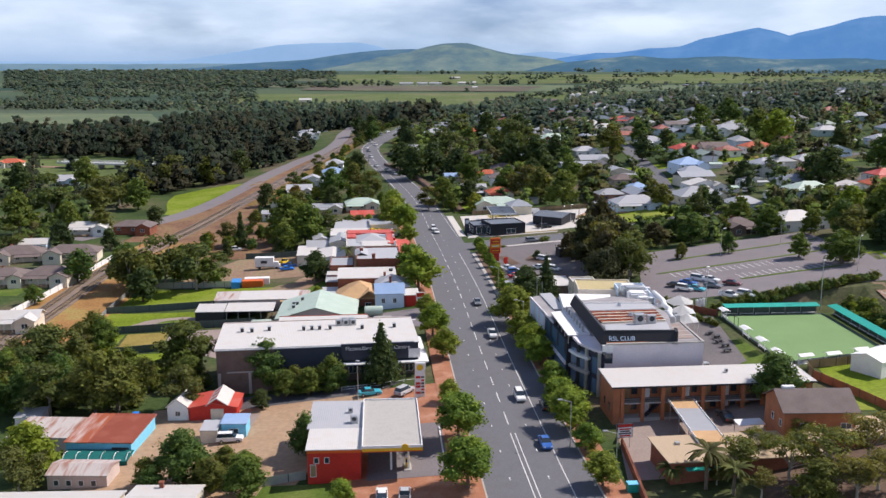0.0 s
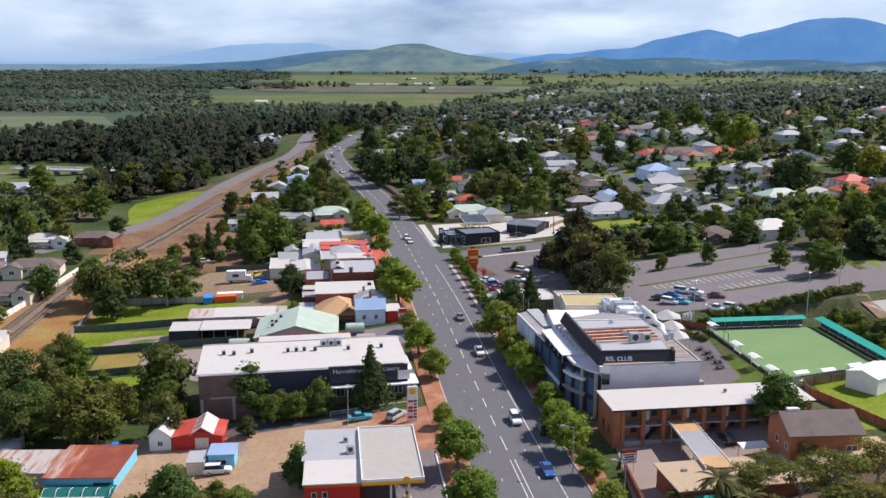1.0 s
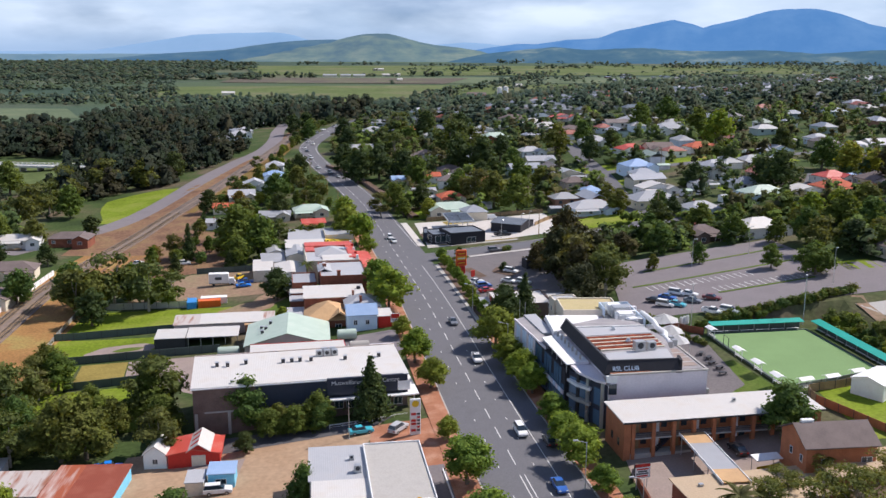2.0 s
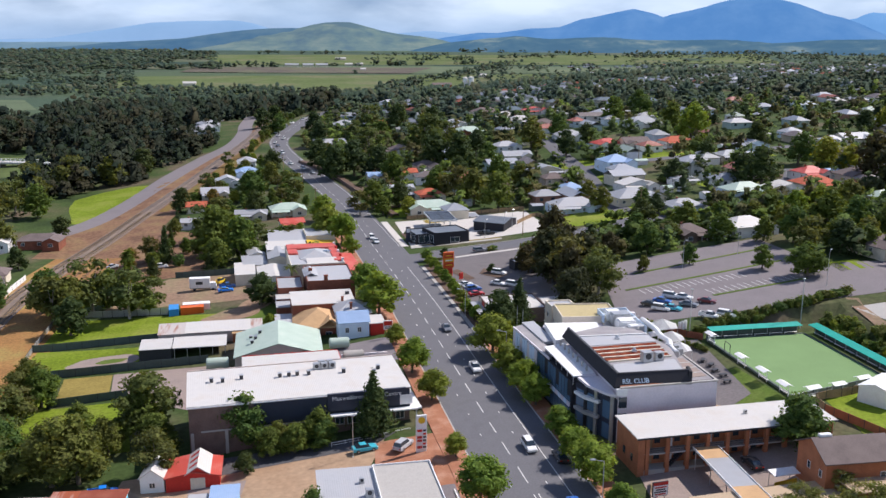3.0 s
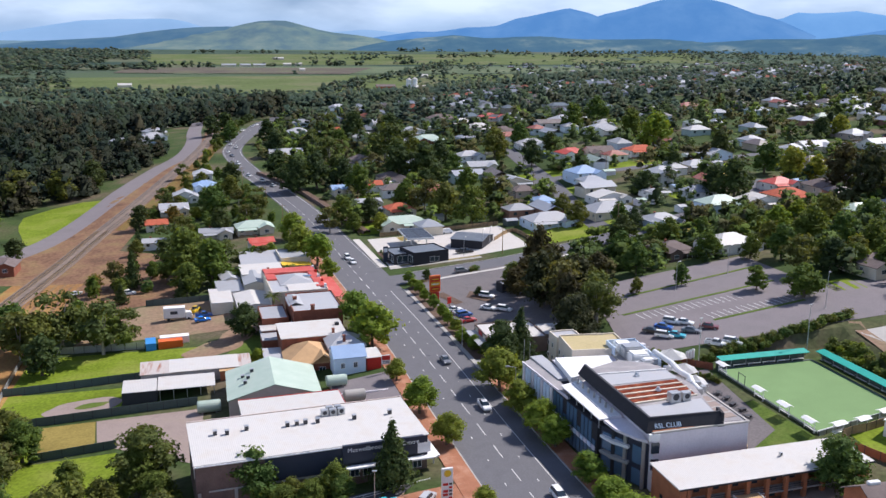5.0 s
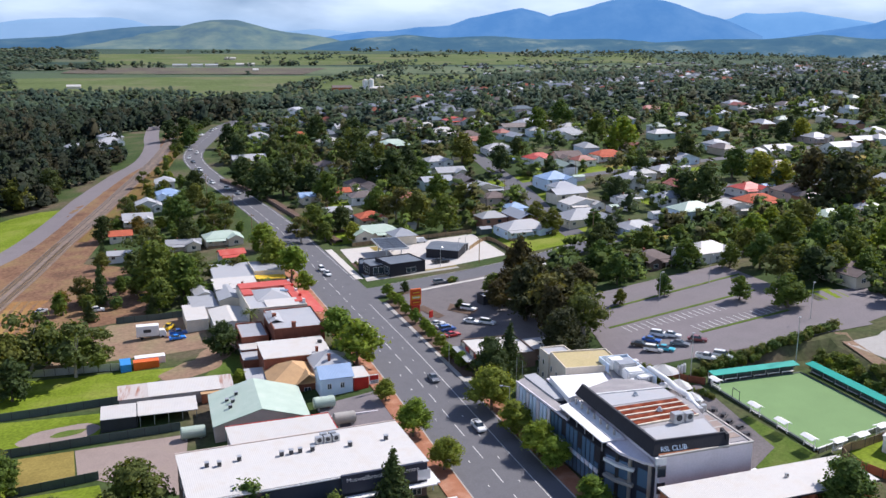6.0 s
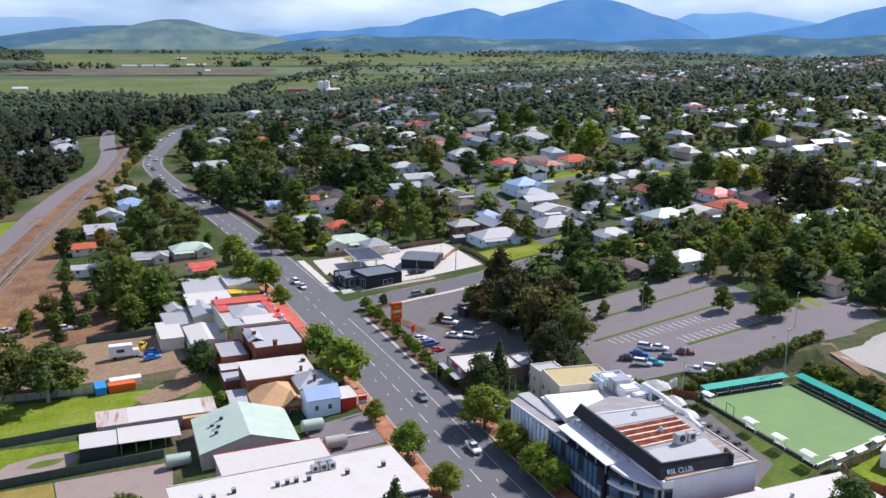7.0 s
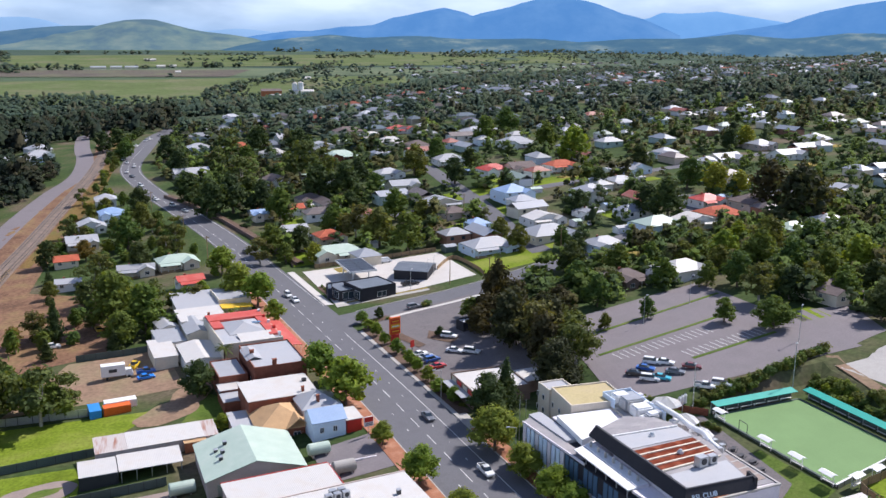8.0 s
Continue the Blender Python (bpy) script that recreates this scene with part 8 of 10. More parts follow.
for kind, col, x, y, r in (("sedan", "black", 59.9, 228.4, -40), ("sedan", "blue", 63.5, 229.8, -40), ("wagon", "white", 66.9, 232.4, -40), ("sedan", "white", 69.4, 230.6, -40), ("wagon", "white", 61.0, 223.8, -38), ("sedan", "teal", 63.6, 223.0, -40),
                           ("sedan", "grey", 68.2, 224.4, -40), ("sedan", "maroon", 73.2, 225.0, -35), ("ute", "white", 69.0, 213.6, -42), ("wagon", "white", 72.9, 213.0, -42)):
    car(kind, col, x, y, r)
G_FF = "cars in the fast food lot"
for kind, col, x, y, r in (("wagon", "grey", 31.0, 312.6, 15), ("wagon", "white", 31.8, 281.8, -40), ("sedan", "white", 29.3, 270.2, -40), ("wagon", "white", 33.2, 267.4, -40), ("sedan", "white", 19.9, 271.6, 15), ("sedan", "silver", 20.8, 268.8, 15), ("wagon", "blue", 21.4, 266.2, 15), ("sedan", "red", 21.4, 261.2, 15)):
    car(kind, col, x, y, r, G_FF)
car("ute", "black", 38.5, 337.8, 6, "cars at the corner station")
car("van", "white", 38.0, 370.5, 8, "cars at the corner station")
G_SV = "cars at the service station"
car("wagon", "silver", -7.4, 167.4, 55, G_SV, 0.16)
car("sedan", "teal", -14.2, 168.2, 15, G_SV, 0.16)
car("sedan", "white", -9.0, 124.6, 95, G_SV, 0.2)
car("ute", "silver", -5.6, 123.8, 92, G_SV, 0.2)
car("wagon", "white", -37.4, 150.8, 6, "cars in the service yard", 0.12)
car("ute", "brightblue", -58, 163.0, 10, "cars in the service yard", 0.1)
car("sedan", "brightblue", -50.2, 287.2, 12, "cars in the dirt yard")
car("ute", "blue", -50.0, 291.2, 10, "cars in the dirt yard")
car("ute", "yellow", -52.8, 297.6, 70, "cars in the dirt yard")
car("sedan", "black", 48.6, 148.5, 95, "cars at the motel", 0.12)
car("wagon", "white", 124, 372, 60, "cars by the houses")
car("van", "white", 110, 358, 20, "cars by the houses")
car("sedan", "silver", -92, 330, 60, "cars by the houses")
car("wagon", "white", -75, 324, 10, "cars by the houses")
car("sedan", "yellow", -62.5, 335, 100, "cars by the houses")
car("ute", "black", 37.0, 338.0, 15, "cars by the houses")
# box truck
tr = thing("box_truck", "white box truck standing in the dirt yard", "truck", -61.2, 291.4, ground_z(-58, 291) + 0.08, 4)
part("cargo_box", soft_box(0, -1.2, 0.9, 6.0, 1.2, 3.9, 0.05), M_WHITE, tr)
part("emblem", boxes((1.9, -1.23, 2.0, 3.9, -1.205, 2.9)), M_DARKM, tr)
part("cab", loft([(6.1, 0.5), (7.9, 0.5), (7.95, 1.3), (7.5, 2.35), (6.1, 2.4)], 1.05, 0.95), CARC["white"], tr)
part("windscreen", boxes((7.62, -0.85, 1.4, 7.72, 0.85, 2.1)), M_GLASS, tr)
part("chassis", boxes((0.1, -0.5, 0.55, 7.1, 0.5, 0.9)), M_DARKM, tr)
for sx in (1.4, 6.9):
    for sy in (-0.95, 0.95):
        part("wheel", cyl((sx, sy - 0.14, 0.42), (sx, sy + 0.14, 0.42), 0.42, n=12), M_RUBBER, tr)
# caravan and small yard things
cv = thing("caravan", "small white caravan among the houses", "caravan", 98.5, 372.5, None, 10)
part("shell", soft_box(0, -1.1, 0.5, 5.2, 1.1, 2.7, 0.35, 2), M_WHITE, cv)
part("window", boxes((1.2, -1.13, 1.4, 3.4, -1.1, 2.1)), M_GLASS, cv)
for sy in (-0.95, 0.95):
    part("wheel", cyl((2.6, sy - 0.1, 0.35), (2.6, sy + 0.1, 0.35), 0.35, n=10), M_RUBBER, cv)
bn = thing("rubbish_skip", "small teal rubbish skip by the wall", "skip", 28.0, 125.0, None, 5)
part("bin", soft_box(-0.9, -0.6, 0, 0.9, 0.6, 1.3, 0.06), M_TEAL, bn)
part("lid", soft_box(-0.95, -0.65, 1.3, 0.95, 0.65, 1.42, 0.04), M_SKYB, bn)
# street furniture
for k, (x, y) in enumerate(((20.9, 141.0), (26.0, 128.0), (18.6, 205.0), (14.9, 240.0))):
    pole(x, y, 8.0, "grey street light pole with a curved arm", True, -1.8, 0)
for x, y in ((-24, 400), (-30, 440), (-41, 495), (62, 326), (50, 332), (98, 345), (88, 420), (130, 440)):
    power_pole(x, y, 9.5, rng.uniform(0, 30))
pole(105, 226, 9.0, "slim car park light pole", True, 0.8, 40)
pole(80, 258, 8.0, "slim car park light pole", True, 0.8, 10)
pole(100, 266, 8.0, "slim car park light pole", True, 0.8, 10)
# palm trees
def palm(x, y, h, s=1.0):
    t = thing("palm_tree", "palm tree with drooping dull green fronds", "tree", x, y, None, rng.uniform(0, 360))
    bm = bmesh.new()
    for k in range(6):
        add_cyl(bm, (0, 0, h * k / 6 - 0.2), (0, 0, h * (k + 1) / 6), 0.26 * s, 0.22 * s, 8)
    part("trunk", bm, M_BARK, t)
    bm = bmesh.new()
    for i in range(26):
        a = i * 2.4
        up = rng.uniform(-0.2, 1.0)
        p = Vector((0, 0, h))
        d = Vector((math.cos(a), math.sin(a), up)).normalized()
        side = Vector((-math.sin(a), math.cos(a), 0))
        prev = None
        for k in range(7):
            wd = 0.36 * s * (1 - abs(k - 2.5) / 4.5)
            q = [bm.verts.new(p - side * wd - Vector((0, 0, wd * 0.5))), bm.verts.new(p), bm.verts.new(p + side * wd - Vector((0, 0, wd * 0.5)))]
            if prev:
                bm.faces.new((prev[0], prev[1], q[1], q[0]))
                bm.faces.new((prev[1], prev[2], q[2], q[1]))
            prev = q
            p = p + d * 0.5 * s
            d = (d + Vector((0, 0, -0.22))).normalized()
    part("fronds", bm, L_GUM, t)


palm(-30.4, 281.8, 6.5, 1.0)
palm(38.6, 124.6, 6.0, 1.2)
palm(34.0, 127.0, 2.6, 0.9)
palm(42.0, 122.5, 4.0, 1.0)

# ================= houses of the town =================
HOUSES = []
ROOF_WORD = {"R_WHITE": "white metal", "R_GREY": "grey metal", "R_PALE": "pale grey metal", "R_BLUE": "blue metal", "R_GREEN": "pale green metal", "R_REDS": "red metal", "R_REDT": "terracotta tiled", "R_BROWN": "brown tiled", "R_SUBURB": "weathered metal"}
ROOF_OF = {"R_WHITE": R_WHITE, "R_GREY": R_GREY, "R_PALE": R_PALE, "R_BLUE": R_BLUE, "R_GREEN": R_GREEN, "R_REDS": R_REDS, "R_REDT": R_REDT, "R_BROWN": R_BROWN, "R_SUBURB": R_SUBURB}
ROOF_NAME = {m.name: k for k, m in ROOF_OF.items()}
WALL_WORD = {M_WHITE.name: "white weatherboard", M_CREAM.name: "cream", M_LBLUE.name: "pale blue weatherboard", M_PINK.name: "pinkish rendered", M_BRICK.name: "red brick", M_BRICKB.name: "brown brick", M_GREYW.name: "grey rendered", W_SUBURB.name: "painted"}


def house(x, y, w, d, h, roof, rm, wm, rot=8.0):
    """A detached house about its middle, with veranda, windows, door and chimney."""
    r = random.Random(int(x * 13 + y * 7))
    w, d = min(w, 19.0), min(d, 13.0)
    rot = rot + r.choice((0, 0, -6, 5))
    a = radians(rot)
    ox, oy = x - math.cos(a) * w / 2 + math.sin(a) * d / 2, y - math.sin(a) * w / 2 - math.cos(a) * d / 2
    z = min(ground_z(x, y), ground_z(ox, oy)) + 0.6
    shape = "hip" if roof == "hip" else "gable"
    if rm is R_WHITE and r.random() < 0.6:
        rm = r.choice((R_PALE, R_GREY, R_GREY))
    label = f"{WALL_WORD[wm.name]} house with a {ROOF_WORD[ROOF_NAME[rm.name]]} {shape} roof"
    wins = row_windows("S", w, max(2, int(w / 4)), 1.0, 1.3, 1.2, 1.2) + row_windows("W", d, 2, 1.0, 1.1, 1.2, 1.4)
    if h > 4:
        wins += row_windows("S", w, max(2, int(w / 4)), 3.4, 1.2, 1.1, 1.2)
    b = building("house", label, ox, oy, w, d, h, wm, rm, roof, min(w, d) * 0.23, 0.55, ax=r.choice("xxy"), rot=rot, z=z, foot=2.5, windows=wins, category="house", group="houses of the town", chimney=(w * 0.3, d * 0.55, min(w, d) * 0.2 + 0.6) if r.random() < 0.4 else None)
    side = r.choice((0, 1))
    if w > 9.5:
        # a gabled front room beside the veranda and a lean-to behind
        ww, wd = w * r.uniform(0.32, 0.42), r.uniform(2.6, 3.6)
        x0 = w - ww - 0.02 if side else 0.02
        k, e = ww * 0.24, 0.4
        bm = boxes((x0, -wd, -2.0, x0 + ww, -0.01, h - 0.03))
        v = [bm.verts.new(p) for p in ((x0, -wd, h - 0.03), (x0 + ww, -wd, h - 0.03), (x0 + ww / 2, -wd, h + k))]
        bm.faces.new(v)
        part("front_room_wall", bm, wm, b)
        bm = bmesh.new()
        for s0, s1 in ((x0 - e, x0 + ww / 2), (x0 + ww + e, x0 + ww / 2)):
            q = [(s0, -wd - e, h - 0.1), (s1, -wd - e, h + k + 0.1), (s1, d * 0.3, h + k + 0.1), (s0, d * 0.3, h - 0.1)]
            slab(bm, q if s0 > s1 else q[::-1], 0.14)
        part("front_room_roof", bm, rm, b)
        add_window(b, w, d, "S", x0 + ww / 2 - 0.8, 1.0, 1.6, 1.3).matrix_local = pose(x0 + ww / 2 - 0.8, -wd, 1.0)
        bm = bmesh.new()
        slab(bm, [(0.3, d + 0.3, h - 0.35), (w * 0.7, d + 0.3, h - 0.35), (w * 0.7, d + 3.4, h - 0.9), (0.3, d + 3.4, h - 0.9)], 0.12)
        part("lean_to_roof", bm, rm, b)
        part("lean_to_wall", boxes((0.5, d + 0.01, -2.0, w * 0.7 - 0.2, d + 3.2, h - 1.05)), wm, b)
    if r.random() < 0.7:
        bm = bmesh.new()
        vw = w * r.uniform(0.5, 0.56) if w > 9.5 else w * r.uniform(0.5, 1.0)
        vo = 0.0 if side or w <= 9.5 else w - vw
        slab(bm, [(vo, -2.4, h - 0.75), (vo + vw, -2.4, h - 0.75), (vo + vw, -0.5, h - 0.2), (vo, -0.5, h - 0.2)], 0.1)
        v = part("veranda_roof", bm, rm, b)
        part("veranda_floor", boxes((vo, -2.4, -0.8, vo + vw, -0.02, 0.0)), M_TIMBER, b)
        for k in range(4):
            part("veranda_post", boxes((vo + 0.1 + k * (vw - 0.3) / 3, -2.3, 0, vo + 0.22 + k * (vw - 0.3) / 3, -2.18, h - 0.8)), M_WHITE, b)
    HOUSES.append((x, y, max(w, d) * 0.6))
    return b


# houses that stand apart by colour
house(115.2, 429.7, 13.5, 12.2, 5, "hip", R_BLUE, M_LBLUE, 8)
house(128.2, 485.2, 14.1, 9.9, 3.4, "hip", R_REDS, M_WHITE, 8)
house(141.6, 480.9, 14.1, 11.3, 3.4, "gable", R_BROWN, M_CREAM, 8)
house(163.3, 477.8, 15.4, 9.2, 3.4, "hip", R_REDT, M_WHITE, 8)
house(83.5, 439.5, 16.2, 9.7, 3, "gable", R_GREY, M_CREAM, 8)
house(82.9, 419.2, 10.5, 8.4, 3, "hip", R_BROWN, M_PINK, 8)
house(84.7, 395.8, 8.5, 7.7, 3, "hip", R_BLUE, M_LBLUE, 8)
house(77.4, 364.4, 18.2, 10.9, 3.2, "hip", R_WHITE, M_LBLUE, 8)
house(110.6, 387.3, 14.6, 8.8, 3.2, "gable", R_WHITE, M_WHITE, 8)
house(102.8, 366.0, 21.8, 13.1, 3.2, "hip", R_GREY, M_CREAM, 8)
house(144.4, 409.7, 12.2, 9.7, 5.5, "hip", R_WHITE, M_WHITE, 8)
house(170.8, 429.3, 12.4, 8.7, 3.2, "hip", R_GREY, M_CREAM, 8)
house(131.5, 386.5, 10.7, 4.3, 2.6, "gable", R_PALE, M_WHITE, 8)
house(112.3, 339.2, 12.9, 9.0, 3, "hip", R_GREY, M_LBLUE, 8)
house(171.6, 554.6, 22.5, 18.0, 3.6, "hip", R_WHITE, M_WHITE, 8)
house(165.6, 606.8, 18.5, 14.8, 3.2, "hip", R_WHITE, M_WHITE, 8)
house(118.0, 523.9, 15.7, 11.0, 3.2, "hip", R_PALE, M_WHITE, 8)
house(126.6, 645.5, 16.9, 8.5, 3.2, "gable", R_REDS, M_WHITE, 8)
house(105.9, 598.9, 16.3, 11.4, 3.2, "hip", R_WHITE, M_WHITE, 8)
house(116.4, 577.0, 12.4, 9.9, 3.2, "hip", R_BROWN, M_CREAM, 8)
house(79.3, 511.9, 13.3, 9.3, 3.2, "hip", R_PALE, M_WHITE, 8)
house(78.7, 482.0, 14.8, 8.9, 3.2, "gable", R_WHITE, M_CREAM, 8)
house(182.8, 377.1, 11.6, 9.3, 3.2, "hip", R_REDS, M_WHITE, 8)
house(171.8, 353.8, 15.9, 9.5, 3.2, "hip", R_REDT, M_CREAM, 8)
house(156.2, 346.5, 15.8, 9.5, 3.4, "gable", R_WHITE, M_WHITE, 8)
house(139.9, 347.2, 15.7, 11.0, 4.2, "hip", R_GREEN, M_LBLUE, 8)
house(197.2, 365.0, 16.6, 11.7, 3.2, "hip", R_BROWN, M_PINK, 8)
house(180.4, 319.3, 12.9, 7.8, 3, "hip", R_GREEN, M_CREAM, 8)
house(199.1, 323.0, 10.7, 8.6, 3, "hip", R_PALE, M_CREAM, 8)
house(242.8, 364.8, 10.3, 6.2, 4.5, "gable", R_GREY, M_GREYW, 8)
house(248.3, 455.3, 17.9, 10.7, 3.2, "gable", R_WHITE, M_CREAM, 8)
house(235.2, 452.1, 10.6, 8.5, 3.2, "hip", R_PALE, M_WHITE, 8)
house(229.9, 483.4, 11.2, 9.0, 3.4, "hip", R_GREY, M_LBLUE, 8)
house(193.1, 453.5, 14.4, 10.1, 3.2, "gable", R_PALE, M_LBLUE, 8)
house(291.4, 482.0, 12.2, 9.8, 3.2, "hip", R_GREY, M_PINK, 8)
house(332.0, 485.5, 13.9, 11.1, 3.2, "hip", R_GREY, M_CREAM, 8)
house(284.4, 450.9, 18.1, 9.1, 3.2, "gable", R_PALE, M_WHITE, 8)
house(-5.5, 663.8, 15.7, 12.5, 3.8, "hip", R_WHITE, M_LBLUE, 8)
house(21.0, 656.1, 13.4, 10.8, 3.2, "hip", R_REDT, M_CREAM, 8)
house(35.6, 615.8, 14.8, 10.4, 3.2, "hip", R_WHITE, M_WHITE, 8)
house(54.8, 672.8, 16.3, 11.4, 3.2, "gable", R_WHITE, M_WHITE, 8)
house(-16.7, 579.3, 27.5, 9.6, 3, "gable", R_PALE, M_CREAM, 8)
house(23.8, 529.3, 18.1, 12.7, 3.4, "gable", R_BROWN, M_WHITE, 8)
house(31.6, 480.7, 11.6, 9.3, 3.2, "hip", R_BROWN, M_CREAM, 8)
house(20.6, 463.8, 8.4, 6.8, 3.2, "gable", R_REDT, M_WHITE, 8)
house(6.0, 462.5, 10.4, 6.3, 2.6, "gable", R_BLUE, M_CREAM, 8)
house(25.1, 409.5, 10.8, 8.6, 3.2, "hip", R_REDT, M_CREAM, 8)
house(22.4, 384.8, 18.9, 9.4, 3.2, "hip", R_GREEN, M_CREAM, 8)
house(68.9, 578.4, 17.5, 10.5, 3.2, "hip", R_GREEN, M_BRICK, 8)
house(65.5, 616.8, 15.8, 9.5, 3.2, "gable", R_PALE, M_WHITE, 8)
house(94.0, 661.5, 19.4, 11.7, 3.2, "hip", R_BROWN, M_CREAM, 8)
house(100.9, 625.2, 15.5, 12.4, 3.2, "hip", R_WHITE, M_WHITE, 8)
house(12.6, 430.1, 14.6, 5.1, 2.4, "gable", R_PALE, M_CREAM, 8)
house(113.6, 291.5, 14.7, 10.3, 3.6, "hip", R_WHITE, M_WHITE, 8)
house(97.4, 298.0, 11.1, 8.9, 3, "hip", R_BROWN, M_BRICKB, 8)
house(135.6, 250.3, 12.9, 9.0, 3, "hip", R_BROWN, M_CREAM, 8)
house(-58.6, 485.3, 10.8, 8.6, 4.6, "hip", R_BLUE, M_LBLUE, 8)
house(-67.5, 473.3, 11.4, 9.2, 3, "gable", R_PALE, M_WHITE, 8)
house(-70.5, 446.0, 11.8, 8.5, 3.2, "gable", R_WHITE, M_CREAM, 8)
house(-61.5, 520.0, 9.5, 9.0, 4.0, "hip", R_PALE, M_WHITE, 8)
house(-75.5, 420.0, 8.5, 6.5, 2.6, "gable", R_REDT, M_CREAM, 8)
house(-35.6, 397.5, 14.0, 8.4, 3, "hip", R_GREEN, M_CREAM, 8)
house(-33.1, 367.9, 8.6, 5.2, 3, "gable", R_REDS, M_WHITE, 8)
house(-50.3, 395.0, 12.5, 5.0, 2.8, "gable", R_GREY, M_CREAM, 8)
house(-73.3, 388.1, 8.0, 4.8, 2.6, "gable", R_PALE, M_WHITE, 8)
house(-149.1, 315.7, 15.5, 9.3, 3, "hip", R_BROWN, M_CREAM, 8)
house(-136.0, 279.1, 10.6, 7.4, 3, "hip", R_BROWN, M_CREAM, 8)
house(-123.0, 280.6, 14.2, 8.5, 3, "hip", R_BROWN, M_CREAM, 8)
house(-129.8, 314.8, 17.5, 8.7, 3, "hip", R_BROWN, M_CREAM, 8)
house(-125.2, 367.0, 15.2, 7.6, 3, "hip", R_BROWN, M_BRICK, 8)
house(-142.6, 364.4, 14.2, 7.1, 3, "gable", R_WHITE, M_WHITE, 8)
house(-150.6, 331.3, 9.2, 6.4, 3, "gable", R_WHITE, M_LBLUE, 8)
house(-217.3, 527.3, 11.1, 8.9, 3, "gable", R_PALE, M_LBLUE, 8)
house(-288.4, 610.3, 15.1, 9.1, 3, "hip", R_REDT, M_CREAM, 8)
house(-110.9, 229.8, 11.8, 5.9, 3, "gable", R_WHITE, M_CREAM, 8)
house(-106.0, 690.0, 14.3, 10.2, 3, "hip", R_PALE, M_LBLUE, 8)
house(-152.2, 814.7, 27.5, 13.8, 3, "gable", R_PALE, M_WHITE, 8)
house(-210.0, 815.0, 20.1, 12.0, 3, "gable", R_PALE, M_WHITE, 8)
# trees near the service station, yards and the main street
plant("gum", -84.6, 187.7, 13.2, 11.5)
plant("broad", -67.8, 168.8, 12.6, 12.6)
plant("lime", -68.1, 140.7, 9.7, 9.7)
plant("gum", -67.1, 134.1, 8.2, 7.1)
plant("broad", -41.1, 135.6, 9.4, 9.4)
plant("broad", -30.2, 128.7, 7.3, 7.3)
plant("broad", -44.9, 130.8, 5.2, 5.2)
plant("broad", -22.8, 142.1, 7.2, 5.8)
plant("street", -14.8, 124.4, 4.0, 4.0)
plant("broad", -35.5, 176.0, 10.5, 10.5)
plant("broad", -29.7, 173.6, 5.6, 5.6)
plant("broad", -22.6, 173.6, 7.0, 7.0)
plant("dark", -34.8, 165.6, 4.1, 3.9)
plant("conifer", -12.3, 174.2, 12.0, 9.4)
plant("gum", -54.5, 184.9, 13.0, 11.3)
plant("gum", -50.5, 168.2, 8.8, 7.7)
plant("gum", -88.3, 180.8, 10.8, 9.4)
plant("gum", -94.2, 267.7, 14.6, 12.7)
plant("gum", -85.7, 274.7, 17.0, 14.7)
plant("gum", -74.2, 267.4, 15.6, 13.5)
plant("gum", -68.9, 273.0, 10.9, 9.5)
plant("dark", -86.9, 256.2, 10.3, 9.8)
# street trees
plant("street", 17.0, 211.9, 9.1, 9.1)
plant("street", 17.9, 199.3, 6.8, 6.8)
plant("street", 18.7, 188.4, 6.9, 6.9)
plant("street", 20.1, 182.3, 5.9, 5.9)
plant("street", 21.2, 167.9, 5.5, 5.5)
plant("street", 21.2, 157.4, 6.0, 6.0)
plant("street", 22.1, 148.5, 7.0, 7.0)
plant("street", 23.3, 139.6, 4.6, 4.6)
plant("street", 23.9, 126.8, 5.2, 5.2)
plant("street", -6.8, 245.8, 12.1, 12.1)
plant("street", -8.8, 262.9, 11.2, 11.2)
plant("street", -4.3, 222.2, 5.2, 5.2)
plant("street", -2.4, 202.9, 8.0, 8.0)
plant("street", -0.0, 187.1, 6.7, 6.7)
plant("street", 2.6, 144.1, 8.7, 8.7)
plant("street", 1.2, 161.4, 4.4, 4.4)
plant("street", 3.7, 126.1, 8.3, 8.3)
plant("street", -12.2, 315.1, 7.6, 7.6)
plant("street", -14.6, 332.5, 12.5, 12.5)
plant("street", -19.3, 345.0, 12.9, 12.9)
plant("street", -20.9, 378.1, 11.2, 11.2)
# trees round the motel and club
plant("broad", 58.0, 151.2, 9.8, 9.8)
plant("wattle", 44.3, 127.6, 6.4, 6.2)
plant("wattle", 49.2, 132.0, 5.3, 5.1)
plant("wattle", 50.9, 125.0, 7.1, 6.9)
plant("wattle", 55.9, 123.5, 8.2, 8.0)
plant("wattle", 62.9, 126.5, 8.0, 7.8)
plant("broad", 51.5, 116.3, 7.3, 7.3)
plant("wattle", 45.4, 120.8, 4.5, 4.3)
plant("wattle", 56.8, 116.1, 7.0, 6.8)
plant("gum", 40.5, 125.7, 4.8, 4.2)
plant("wattle", 56.5, 135.2, 4.5, 4.3)
plant("wattle", 61.1, 119.0, 6.3, 6.2)
plant("dark", 21.4, 225.4, 11.5, 10.5)
# dark grove beside the car park
plant("sheoak", 51.3, 292.9, 18.6, 9.8)
plant("sheoak", 43.0, 263.9, 17.2, 14.3)
plant("gum", 46.6, 252.4, 15.6, 13.0)
plant("sheoak", 42.2, 235.0, 12.1, 12.1)
plant("sheoak", 40.2, 279.2, 9.6, 9.6)
plant("broad", 43.2, 296.0, 6.8, 8.5)
